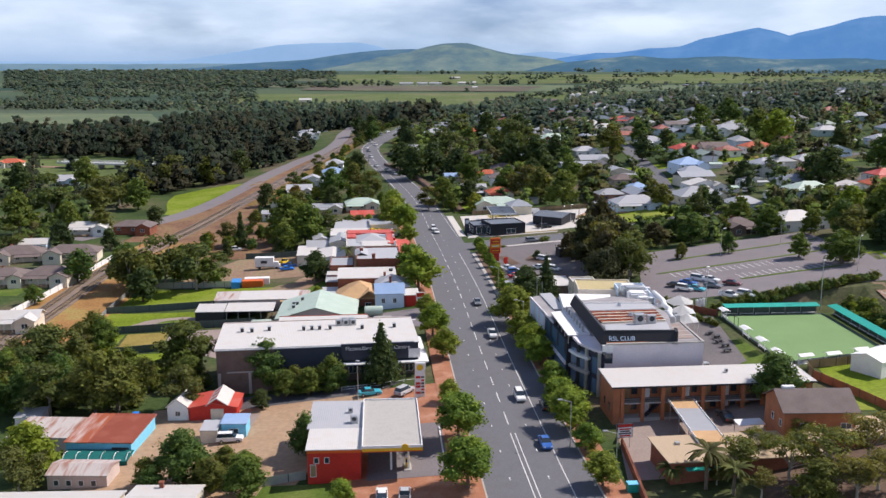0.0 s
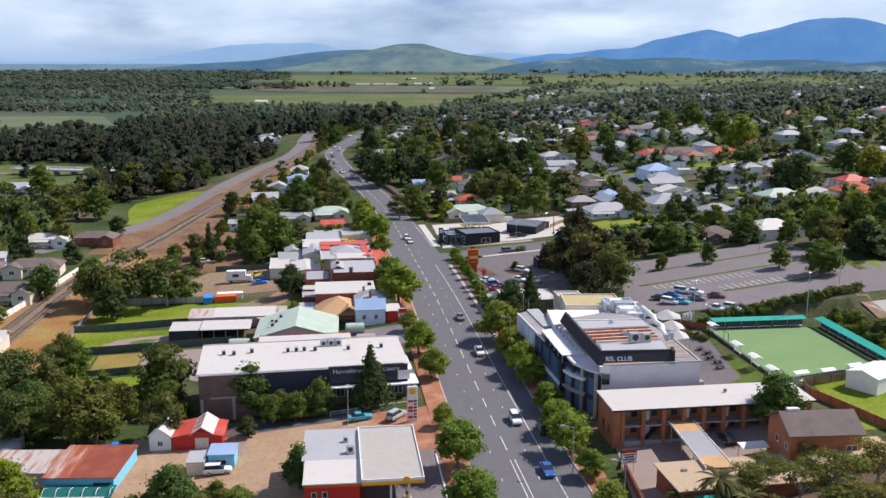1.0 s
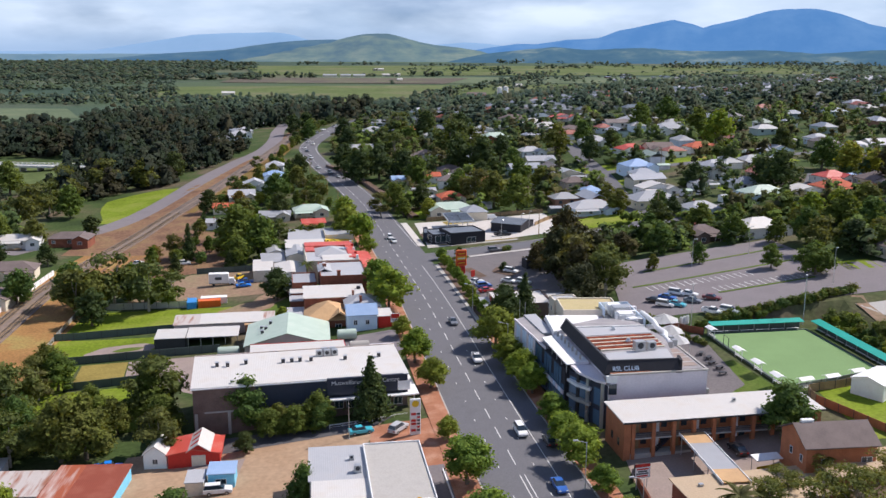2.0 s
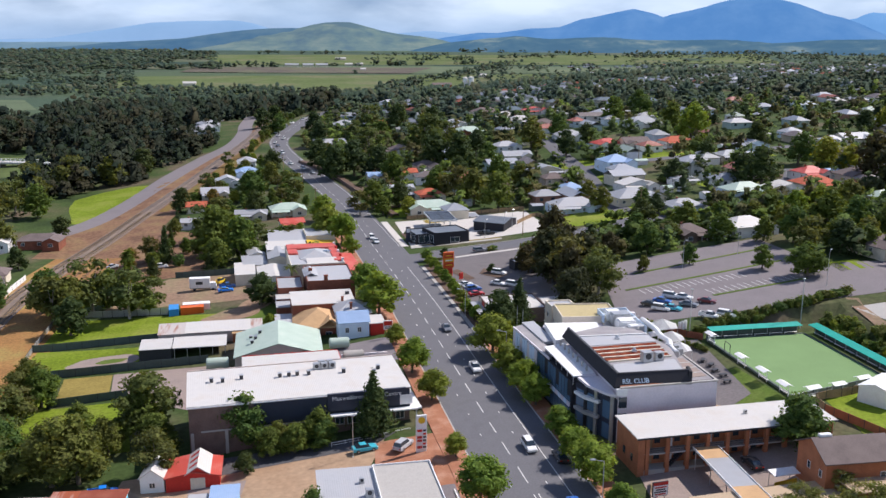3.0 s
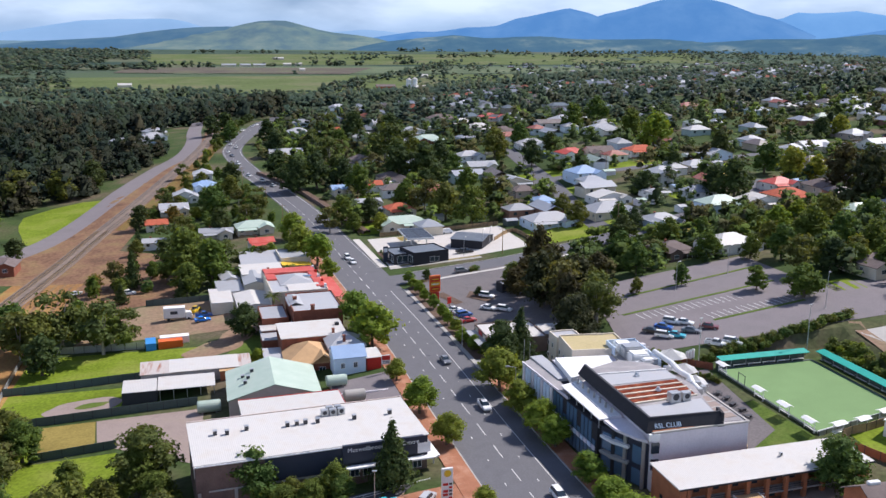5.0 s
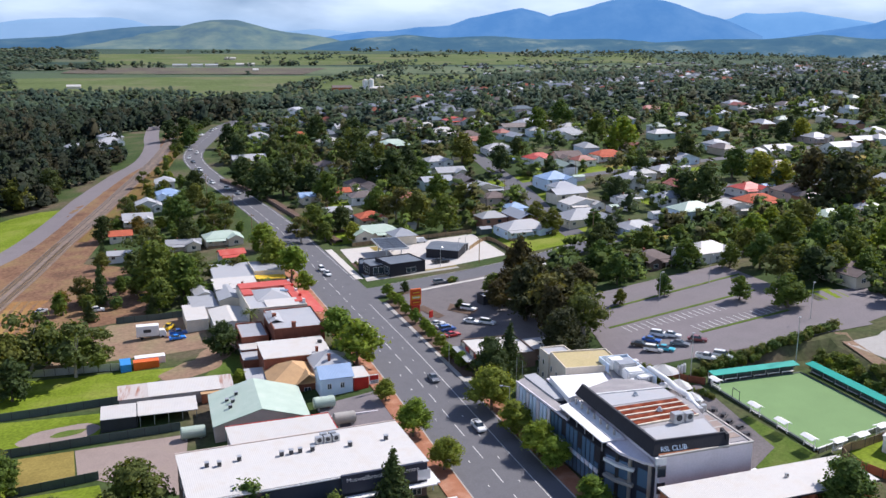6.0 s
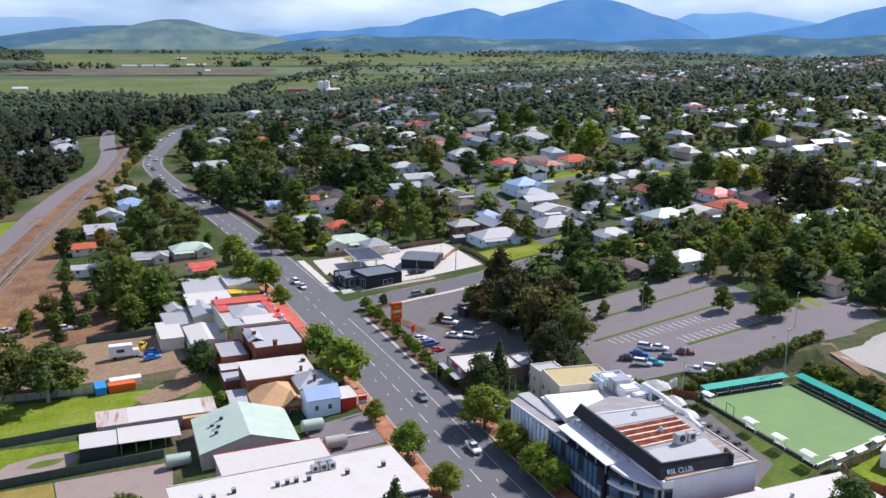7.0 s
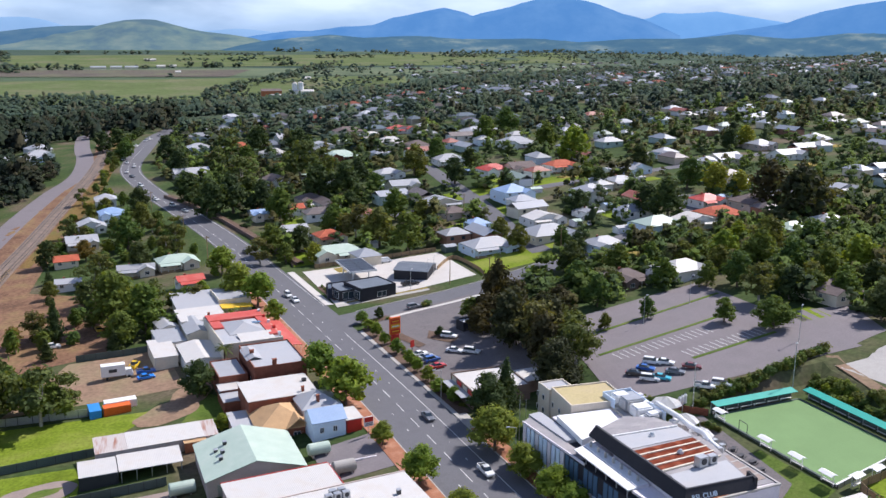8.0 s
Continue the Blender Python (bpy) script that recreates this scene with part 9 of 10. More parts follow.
plant("sheoak", 66.3, 282.9, 8.3, 8.3)
for gx, gy, gh, gw, gk in ((44, 236, 12, 10, "sheoak"), (50, 240, 13, 11, "gum"), (46, 247, 14, 11, "sheoak"), (52, 246, 13, 10, "gum"), (49, 256, 15, 12, "sheoak"), (45, 265, 13, 11, "sheoak"), (52, 264, 14, 10, "sheoak"), (49, 274, 14, 12, "sheoak"), (44, 284, 11, 10, "sheoak"), (53, 283, 13, 12, "sheoak"), (48, 292, 16, 9, "sheoak"), (53, 290, 9, 8, "broad"), (54, 258, 11, 8, "gum")):
    plant(gk, gx, gy, gh, gw)
# car park trees and the woods behind it
plant("broad", 69.4, 260.4, 5.2, 5.0)
plant("broad", 83.4, 261.4, 6.6, 5.6)
plant("broad", 98.4, 247.6, 7.0, 6.4)
plant("broad", 105.4, 236.2, 9.0, 11.0)
plant("broad", 79.8, 295.8, 12.4, 12.4)
plant("broad", 77.2, 278.9, 10.1, 10.1)
plant("dark", 90.0, 321.4, 12.2, 11.6)
plant("broad", 101.7, 310.9, 11.4, 11.4)
plant("broad", 114.2, 310.3, 9.6, 9.6)
plant("broad", 102.9, 283.9, 10.5, 10.5)
plant("broad", 130.8, 309.0, 11.6, 11.6)
plant("lime", 134.2, 297.7, 13.1, 13.1)
plant("broad", 138.6, 285.9, 14.5, 14.5)
plant("broad", 140.7, 272.0, 13.9, 13.9)
plant("broad", 144.8, 261.9, 13.5, 13.5)
plant("lime", 159.2, 264.4, 13.8, 13.8)
plant("broad", 113.2, 276.7, 8.6, 8.6)
plant("broad", 119.9, 270.8, 11.9, 11.9)
plant("gum", 117.1, 257.3, 11.2, 9.7)
plant("dark", 124.7, 253.5, 10.1, 9.7)
plant("broad", 140.1, 248.9, 9.7, 9.7)
plant("broad", 156.9, 301.6, 13.6, 13.6)
plant("broad", 165.1, 291.8, 13.3, 13.3)
plant("dark", 149.7, 248.8, 10.2, 9.8)
plant("lime", 152.9, 314.9, 10.1, 10.1)
plant("broad", 126.9, 291.4, 9.2, 9.2)
plant("dark", 132.6, 227.7, 10.8, 10.3)
plant("broad", 122.9, 303.3, 9.5, 9.5)
plant("gum", 89.5, 291.5, 8.2, 7.1)
# trees of the old town between the streets
plant("sheoak", 199.9, 357.8, 23.0, 19.0)
plant("sheoak", 195.9, 334.1, 25.0, 22.0)
plant("gum", 213.6, 341.7, 15.6, 13.6)
plant("dark", 154.1, 362.4, 19.1, 18.2)
plant("dark", 150.5, 373.6, 14.7, 14.0)
plant("broad", 196.0, 411.3, 15.8, 15.8)
plant("lime", 200.4, 395.4, 15.3, 15.3)
plant("lime", 206.5, 387.1, 12.6, 12.6)
plant("dark", 198.0, 455.9, 15.2, 14.5)
plant("dark", 273.6, 486.8, 13.4, 12.8)
plant("lime", 289.2, 492.9, 13.0, 13.0)
plant("broad", 42.4, 394.2, 15.9, 15.9)
plant("broad", 50.8, 382.0, 16.6, 16.6)
plant("broad", 65.2, 406.6, 14.3, 14.3)
plant("gum", 36.2, 407.7, 16.2, 14.0)
plant("broad", 28.5, 416.4, 14.3, 14.3)
plant("broad", 59.5, 431.1, 15.1, 15.1)
plant("dark", 103.5, 474.1, 14.9, 14.2)
plant("dark", 123.3, 503.7, 12.7, 12.1)
plant("broad", 92.3, 506.1, 17.9, 17.9)
plant("broad", 113.9, 533.7, 14.3, 14.3)
plant("broad", 86.2, 375.2, 10.1, 10.1)
plant("broad", 86.0, 357.2, 10.7, 10.7)
plant("broad", 100.9, 349.0, 9.5, 9.5)
plant("dark", 102.4, 340.2, 8.7, 8.3)
plant("dark", 128.5, 391.4, 11.4, 10.8)
plant("broad", 160.7, 444.8, 11.1, 11.1)
plant("dark", 158.7, 429.2, 11.2, 10.7)
plant("broad", 161.9, 579.1, 17.6, 17.6)
plant("broad", 188.0, 605.7, 18.6, 18.6)
plant("lime", 177.5, 492.2, 21.4, 21.4)
plant("broad", 187.0, 541.6, 16.8, 16.8)
plant("broad", -0.0, 398.9, 13.4, 13.4)
plant("dark", 11.1, 398.3, 11.8, 11.2)
plant("gum", -6.0, 386.5, 11.1, 9.7)
plant("broad", 3.4, 385.5, 8.7, 8.7)
plant("lime", 13.6, 381.3, 8.6, 8.6)
plant("dark", 7.8, 475.1, 16.8, 16.0)
plant("dark", -4.9, 478.8, 19.6, 18.7)
plant("dark", -16.0, 470.4, 19.1, 18.2)
plant("dark", -23.2, 500.7, 17.4, 16.6)
plant("gum", 5.1, 520.2, 20.2, 17.5)
plant("broad", 13.0, 456.4, 15.5, 15.5)
plant("dark", 36.8, 485.1, 20.4, 19.4)
plant("dark", 49.3, 477.5, 20.3, 19.3)
plant("gum", 36.3, 530.3, 24.4, 21.2)
plant("gum", 49.2, 533.8, 17.7, 15.4)
plant("broad", 16.8, 595.4, 13.5, 13.5)
plant("gum", -0.3, 589.0, 15.2, 13.2)
plant("dark", -23.1, 583.3, 17.0, 16.2)
plant("dark", -25.2, 644.0, 16.9, 16.1)
plant("gum", 11.5, 640.4, 18.7, 16.3)
plant("dark", 29.1, 636.6, 19.0, 18.1)
plant("dark", 49.3, 605.8, 18.3, 17.4)
plant("dark", 61.6, 505.8, 15.4, 14.7)
plant("broad", 63.1, 475.9, 12.5, 12.5)
plant("dark", 44.3, 449.1, 12.3, 11.7)
# trees left of the street and by the railway
plant("dark", -38.3, 268.3, 10.4, 9.9)
plant("broad", -57.6, 335.9, 18.9, 18.9)
plant("gum", -64.9, 361.9, 15.0, 13.0)
plant("conifer", -74.4, 330.8, 13.5, 7.5)
plant("gum", -80.3, 335.3, 9.7, 8.4)
plant("broad", -56.4, 317.5, 11.4, 11.4)
plant("gum", -61.7, 387.6, 12.7, 11.1)
plant("broad", -52.4, 432.6, 14.8, 14.8)
plant("gum", -33.6, 435.6, 10.7, 9.3)
plant("gum", -38.1, 416.3, 8.2, 7.1)
plant("dark", -82.5, 421.2, 11.4, 10.8)
plant("dark", -46.5, 492.0, 13.8, 13.1)
plant("broad", -46.0, 468.7, 11.2, 11.2)
plant("gum", -76.3, 464.3, 9.7, 8.5)
plant("conifer", -29.1, 297.9, 6.2, 2.8)
plant("dark", -53.9, 703.3, 16.0, 15.2)
plant("dark", -64.5, 695.0, 15.7, 14.9)
plant("broad", -50.9, 655.8, 14.2, 14.2)
plant("lime", -35.0, 246.6, 3.8, 3.8)
plant("gum", -153.0, 404.0, 20.0, 17.0)
plant("broad", -143.0, 424.0, 16.0, 15.0)
plant("gum", -172.8, 399.7, 22.9, 19.9)
plant("dark", -227.0, 485.3, 19.0, 18.1)
plant("broad", -176.0, 373.4, 18.7, 18.7)
plant("broad", -151.9, 365.6, 13.7, 13.7)
plant("broad", -138.4, 365.9, 11.5, 11.5)
plant("broad", -198.0, 504.0, 18.7, 18.7)
plant("dark", -123.0, 387.0, 8.6, 9.0)
plant("broad", -115.0, 280.2, 11.5, 11.5)
plant("gum", -156.5, 325.6, 11.8, 10.2)
plant("broad", -117.1, 253.9, 5.8, 5.8)
plant("gum", -146.0, 490.0, 20.0, 17.0)
plant("broad", -127.0, 503.0, 16.0, 16.0)
plant("dark", -116.0, 524.0, 16.0, 15.0)
plant("gum", -157.0, 460.0, 20.0, 17.0)
plant("gum", -156.0, 436.0, 16.0, 14.0)
plant("dark", -142.1, 335.5, 11.1, 10.5)
plant("dark", -122.8, 331.4, 8.8, 8.3)
plant("broad", -48.7, 325.2, 16.3, 16.3)
plant("dark", -48.3, 399.6, 11.8, 11.2)


# ---------------- scattered suburb ----------------
def near_line_pts(x, y, line, r):
    return any(abs(p.x - x) < r and abs(p.y - y) < r for p in line)


def clear(x, y, r=6.0):
    if abs(x - road_x(y)) < 13 + r * 0.4 and y < 800:
        return False
    if any((x - a) ** 2 + (y - b) ** 2 < (c + r) ** 2 for a, b, c in HOUSES):
        return False
    if 402 < y < 498 and -34 - r < x - lerp_table(y, [402, 445, 498], [-120, -110.5, -102]) < 8:
        return False
    for line in (SIDE, UPPER, CROSS, rail_line, west_line):
        if near_line_pts(x, y, line, r + 4):
            return False
    return True


for x, y, rm in ((-104, 702, R_PALE), (-113, 668, R_WHITE), (-107, 735, R_WHITE), (-124, 815, R_PALE), (-119, 850, R_WHITE), (-130, 905, R_PALE), (-112, 890, R_GREY), (-126, 700, R_GREY)):
    house(x, y, 15, 10, 3.2, "hip", rm, M_WHITE, 20)

# yards: lawns, drives, sheds and paling fences beside the larger houses
yr = random.Random(17)
for hx, hy, hr in list(HOUSES):
    if hy > 620 or hy < 330 or hx < 20:
        continue
    a = radians(8)
    c, s_ = math.cos(a), math.sin(a)
    if yr.random() < 0.75:
        u0, v0 = yr.uniform(-12, -6), -hr - yr.uniform(2, 5)
        lw, ld = yr.uniform(9, 17), yr.uniform(6, 10)
        quad = [(hx + u * c - v * s_, hy + u * s_ + v * c) for u, v in ((u0, v0 - ld), (u0 + lw, v0 - ld), (u0 + lw, v0), (u0, v0))]
        if not near_line_pts(hx, hy - hr - 6, UPPER, 9):
            drape("lawn", "mown house lawn on the slope", "lawn", quad, yr.choice((M_LAWN, M_LAWN, M_LAWND, M_DRYGR)), yr.uniform(0.09, 0.16), 4.0)
    if yr.random() < 0.6:
        gx, gy = hx + (hr + 4) * yr.choice((-1, 1)), hy + hr * 0.6
        if clear(gx, gy, 1.0):
            gw, gd = yr.uniform(3.5, 6.5), yr.uniform(3, 5)
            building("garden_shed", "small metal garden shed beside a house", gx, gy, gw, gd, 2.3, yr.choice((M_CREAM, M_WHITE, M_GREYW, M_FENCE)), yr.choice((R_PALE, R_GREY, R_WHITE, R_GREEN, R_BLUE)), "gable", 0.6, 0.2, rot=8, foot=1.5, category="shed", group="garden sheds of the town")
            HOUSES.append((gx + gw / 2, gy + gd / 2, 3.0))

# simple far houses: wall, roof and two windows each, built once and repeated
FAR_KINDS = []
fr = random.Random(21)


def far_house(k, x, y):
    w, d, h = ((11, 8, 3.2), (14, 9, 3.0), (9, 9, 3.4), (16, 8, 3.0))[k]
    b = thing("house", ("small painted house with a metal hip roof among trees", "long painted house with a metal roof among trees", "square cottage with a metal pyramid roof among trees", "long low house with a gabled metal roof among trees")[k], "house", x, y, None, 8, "far houses on the slope")
    part("wall", boxes((-w / 2, -d / 2, -2, w / 2, d / 2, h)), W_SUBURB, b)
    rb = roof_bm("gable" if k == 3 else "hip", w, d, h, min(w, d) * 0.24, 0.5)
    bmesh.ops.translate(rb, verts=rb.verts[:], vec=(-w / 2, -d / 2, 0))
    part("roof", rb, R_SUBURB, b)
    for i in range(2):
        part("window", boxes((-w / 3 + i * w / 2.2, -d / 2 - 0.05, 1.0, -w / 3 + i * w / 2.2 + 1.5, -d / 2, 2.3)), M_GLASS, b)
    return b


def scatter_far(n, x0, x1, y0, y1, r):
    made = 0
    for _ in range(n * 6):
        if made >= n:
            break
        x, y = fr.uniform(x0, x1), fr.uniform(y0, y1)
        if x - road_x(min(y, 1000)) < 16 or x > 0.98 * y + 10:
            continue
        if not clear(x, y, r):
            continue
        k = fr.randrange(4)
        m = pose(x, y, ground_z(x, y) + 0.4, 0, 0, 8 + fr.choice((0, 90, -6, 6, 84)))
        if len(FAR_KINDS) <= k and len(FAR_KINDS) == k:
            FAR_KINDS.append(far_house(k, x, y))
            FAR_KINDS[-1].matrix_basis = m
        elif k < len(FAR_KINDS):
            copy_thing(FAR_KINDS[k], m)
        else:
            FAR_KINDS.append(far_house(len(FAR_KINDS), x, y))
            FAR_KINDS[-1].matrix_basis = m
        HOUSES.append((x, y, 7.0))
        made += 1


scatter_far(26, 175, 470, 300, 470, 4.0)
scatter_far(16, 20, 175, 360, 470, 3.0)
scatter_far(58, 30, 560, 470, 640, 5.0)

# the rest of the slope: houses too small to tell apart, in one mesh
VR, VW = bmesh.new(), bmesh.new()
# far copies of the suburb colours, dulled to stand for haze
R_FAR = island_palette(mat("muted_roofs", (0.3, 0.3, 0.3), 0.8, 0.15, 0.2, 2.0, 0.0, spread=[(0.22, 0.24, 0.27), (0.14, 0.17, 0.20), (0.19, 0.21, 0.25), (0.11, 0.10, 0.10), (0.24, 0.25, 0.27), (0.24, 0.09, 0.06), (0.14, 0.18, 0.21), (0.28, 0.29, 0.31), (0.16, 0.20, 0.18), (0.18, 0.20, 0.24), (0.50, 0.51, 0.53), (0.13, 0.15, 0.18), (0.20, 0.22, 0.26)], spec=0.1))
W_FAR = island_palette(mat("muted_walls", (0.4, 0.4, 0.4), 0.9, 0.15, 0.2, 2.0, 0.0, spread=[(0.52, 0.52, 0.52), (0.42, 0.39, 0.33), (0.22, 0.13, 0.10), (0.40, 0.45, 0.50), (0.36, 0.31, 0.26)], spec=0.1))


def distant(n, x0, x1, y0, y1, r):
    made = 0
    for _ in range(n * 6):
        if made >= n:
            break
        x, y = fr.uniform(x0, x1), fr.uniform(y0, y1)
        if x - road_x(min(y, 1000)) < 16 or x > 0.98 * y + 10 or not clear(x, y, r):
            continue
        w, d, h = fr.choice(((11, 8, 3.2), (14, 9, 3.0), (9, 9, 3.4), (16, 8, 3.0)))
        m = pose(x, y, ground_z(x, y) + 0.6, 0, 0, 8 + fr.choice((0, 90, -6, 6, 84)))
        t = bmesh.new()
        e, k, o = h - 0.2, min(w, d) * 0.24 + h, 0.5
        pts = [(-w / 2 - o, -d / 2 - o, e), (w / 2 + o, -d / 2 - o, e), (w / 2 + o, d / 2 + o, e), (-w / 2 - o, d / 2 + o, e), (-w / 2 + d / 2, 0, k), (w / 2 - d / 2, 0, k)]
        if w == d:
            pts[4], pts[5] = (-0.3, 0, k), (0.3, 0, k)
        v = [VR.verts.new(m @ Vector(p)) for p in pts]
        for f in ((0, 1, 5, 4), (1, 2, 5), (2, 3, 4, 5), (3, 0, 4), (3, 2, 1, 0)):
            VR.faces.new([v[i2] for i2 in f])
        q = add_box(VW, -w / 2, -d / 2, -2, w / 2, d / 2, h)
        for vv in q:
            vv.co = m @ vv.co
        HOUSES.append((x, y, 6.0))
        made += 1


distant(60, 0, 200, 640, 900, 3.0)
distant(60, 200, 760, 650, 860, 4.0)
distant(250, 180, 1040, 860, 1180, 2.0)
distant(230, 330, 1300, 1180, 1560, 2.5)
distant(170, 560, 2100, 1560, 2450, 4.0)
tagged(mesh_ob("distant_roofing", VR, R_FAR), "roofs of far houses scattered on the wooded slope", "houses", kind="stuff")
tagged(mesh_ob("distant_walling", VW, W_FAR), "painted walls of far houses on the wooded slope", "houses", kind="stuff")
drape("paddock", "pale dry paddock in the valley beside the woods", "grass", [(-420, 520), (-170, 540), (-176, 640), (-400, 668)], M_PASTURE, 0.15, 12)
br = thing("road_bridge", "long low concrete road bridge with a white post rail", "bridge", -254, 607, ground_z(-205, 594) + 2.6, -13.9)
part("deck", boxes((0, -4, -0.9, 97, 4, 0)), M_CONCP, br)
for y in (-4.0, 3.7):
    part("kerb", boxes((0, y, 0.004, 97, y + 0.3, 0.35)), M_WHITE, br)
    for k in range(33):
        part("rail_post", boxes((0.5 + 3 * k, y + 0.02, 0.35, 0.95 + 3 * k, y + 0.28, 1.25)), M_WHITE, br)
    part("rail", boxes((0, y + 0.06, 1.25, 97, y + 0.24, 1.45)), M_WHITE, br)
for k in range(8):
    part("pier", boxes((6 + 12 * k, -3, -7, 6.9 + 12 * k, 3, -0.9)), M_CONC, br)
drape("farm_track", "pale dry track leading onto the bridge", "path", [(-420, 640), (-254, 603), (-254, 611), (-420, 650)], M_DIRT, 0.35, 10)
# works and halls at the far edge of the town, sheds on the plain
ml = building("flour_mill", "white mill building with two tall pale silos", 200, 1495, 38, 16, 7.5, M_WHITE, R_WHITE, "gable", 2.5, 0.5, rot=-6, foot=4)
for k, x in enumerate((9.0, 18.5)):
    part("silo", cyl((x, 8, 6), (x, 8, 19.5 + k), 4.2, n=20), M_WHITE, ml)
    part("silo_cap", cyl((x, 8, 19.5 + k), (x, 8, 21.5 + k), 4.3, 0.6, n=20), M_CONCP, ml)
building("brick_works", "tall red-brown brick works hall", 152, 1462, 30, 18, 10.5, M_BRICKO, R_BROWN, "gable", 3.0, 0.4, rot=-4, foot=4)
building("white_hall", "white painted hall with a pale metal roof", 160, 1420, 20, 11, 5, M_WHITE, R_WHITE, "gable", 2.2, 0.4, rot=-4, foot=3)
building("white_hall", "long white hall with a pale metal roof", 100, 1190, 24, 11, 5, M_WHITE, R_WHITE, "gable", 2.4, 0.4, rot=-8, foot=3)
building("bend_shop", "long low building with a bright red roof by the bend", -92, 1080, 27, 12, 4, M_WHITE, R_REDS, "hip", 3.0, 0.6, rot=-3, foot=3)
for x, y, w, d, h, rm in ((-110, 2365, 34, 18, 5, R_GREY), (-66, 2368, 26, 16, 5, R_GREY), (-34, 2366, 30, 16, 5, R_GREY), (40, 2415, 20, 12, 4, R_WHITE), (70, 2412, 16, 12, 5, R_WHITE), (-258, 1660, 22, 12, 4.5, R_WHITE), (70, 2190, 12, 8, 4, R_WHITE), (20, 2700, 30, 14, 5, R_WHITE), (305, 1930, 16, 10, 5, R_WHITE)):
    building("farm_shed", "large metal farm shed on the open plain", x, y, w, d, h, M_CREAM, rm, "gable", 2.6, 0.5, rot=4, foot=4, category="shed", group="farm sheds on the plain")
HOUSES.extend([(219, 1500, 24), (167, 1470, 20), (170, 1425, 14), (112, 1195, 16), (-79, 1086, 18)])
# garden trees between the houses
tr_ = random.Random(5)
spots = []
while len(spots) < 820:
    x, y = tr_.uniform(-34, 560), tr_.uniform(345, 640)
    if x > 0.98 * y or x < road_x(y) + 13 or not clear(x, y, 1.0) or (x < 66 and y < 380) or (62 < x < 108 and 333 < y < 368):
        continue
    w = tr_.choice((tr_.uniform(4.5, 8), tr_.uniform(5.5, 9.5), tr_.uniform(8, 13.5)))
    spots.append((x, y, w * tr_.uniform(0.8, 1.2), w))
for _ in range(700):
    x, y = tr_.uniform(66, 260), tr_.uniform(232, 345)
    inside = (x < 131 and y < 247) or (y < 272 + 0.2 * (x - 60) and x < 112 + 0.385 * (y - 218)) or (y < 230) or not clear(x, y, 1.5)
    if inside or x > 0.98 * y or (x < 108 and y > 326):
        continue
    w = tr_.uniform(5.5, 10)
    spots.append((x, y, w * tr_.uniform(0.85, 1.2), w))
for _ in range(230):
    y = tr_.uniform(470, 800)
    x = road_x(y) + 14 + 70 * tr_.random() ** 1.3
    if clear(x, y, 1.0) and (y > 640 or x < 20):
        w = tr_.uniform(5, 10)
        spots.append((x, y, w * tr_.uniform(0.9, 1.3), w))
forest("garden_trees", "mixed garden trees between the houses", spots, L_GARDEN, 30)
for k in range(40):
    x, y = tr_.uniform(-100, -50), tr_.uniform(160, 216)
    if x > -62 and y < 176 or x > -80 and y > 190:
        continue
    w = tr_.uniform(6, 11)
    if x < -90 and y > 186:
        continue
    plant(tr_.choice(("broad", "gum", "gum", "broad")), x, y, w * tr_.uniform(0.9, 1.25), w)
for _ in range(60):
    y = tr_.uniform(420, 760)
    x = lerp_table(y, [420, 520, 620, 720, 780], [-88, -72, -61, -54, -52]) + tr_.uniform(0, 14) * (1 if y < 560 else 0.4)
    if x < road_x(y) - half_w(y) - 3:
        w = tr_.uniform(2.0, 6.0)
        plant(tr_.choice(("gum", "broad", "shrub", "lime")), x, y, w * tr_.uniform(0.8, 1.2), w)
for _ in range(26):
    x, y = tr_.uniform(-100, -52), tr_.uniform(308, 400)
    if clear(x, y, 1.0) and x > lerp_table(y, [300, 352, 414], [-88, -84, -80]):
        w = tr_.uniform(2.5, 7)
        plant(tr_.choice(("gum", "broad", "shrub", "conifer")), x, y, w * tr_.uniform(0.9, 1.3), w)
n = 0
while n < 66:
    x, y = tr_.uniform(-100, -22), tr_.uniform(315, 540)
    if not clear(x, y, 2.0) or x < -78 + 0.0 * y or x > road_x(y) - 12:
        continue
    w = tr_.uniform(4.0, 8.0)
    plant(tr_.choice(("broad", "gum", "lime", "shrub")), x, y, w * tr_.uniform(0.8, 1.2), w)
    n += 1
for k in range(16):
    y = 640 + k * 10
    a, b = lerp_table(y, [610, 660, 720, 900], [-63, -59, -56, -58]), road_x(y) - 12
    w = rng.uniform(5, 9)
    plant(rng.choice(("broad", "dark", "gum")), a + (b - a) * rng.random(), y, w * 0.8, w)
plant("bronze", -68.5, 424, 9.5, 9.0)
plant("bronze", -86, 330, 7.0, 6.0)
for x, y, w in ((-31, 171.0, 6.0), (-22, 172.2, 5.5), (-26.5, 171.2, 6.0), (131, 250, 9), (126, 259, 9), (134, 256, 10), (137, 246, 9), (-98, 276, 15), (-91, 268, 14), (-83, 281, 12), (-77, 276, 11), (-71, 270, 10.5), (-35.0, 137.5, 5.2), (-31, 134.5, 5.6), (-47, 135, 5.2), (-36.5, 132, 6.0)):
    plant("broad", x, y, w * 0.95, w)
spots = []
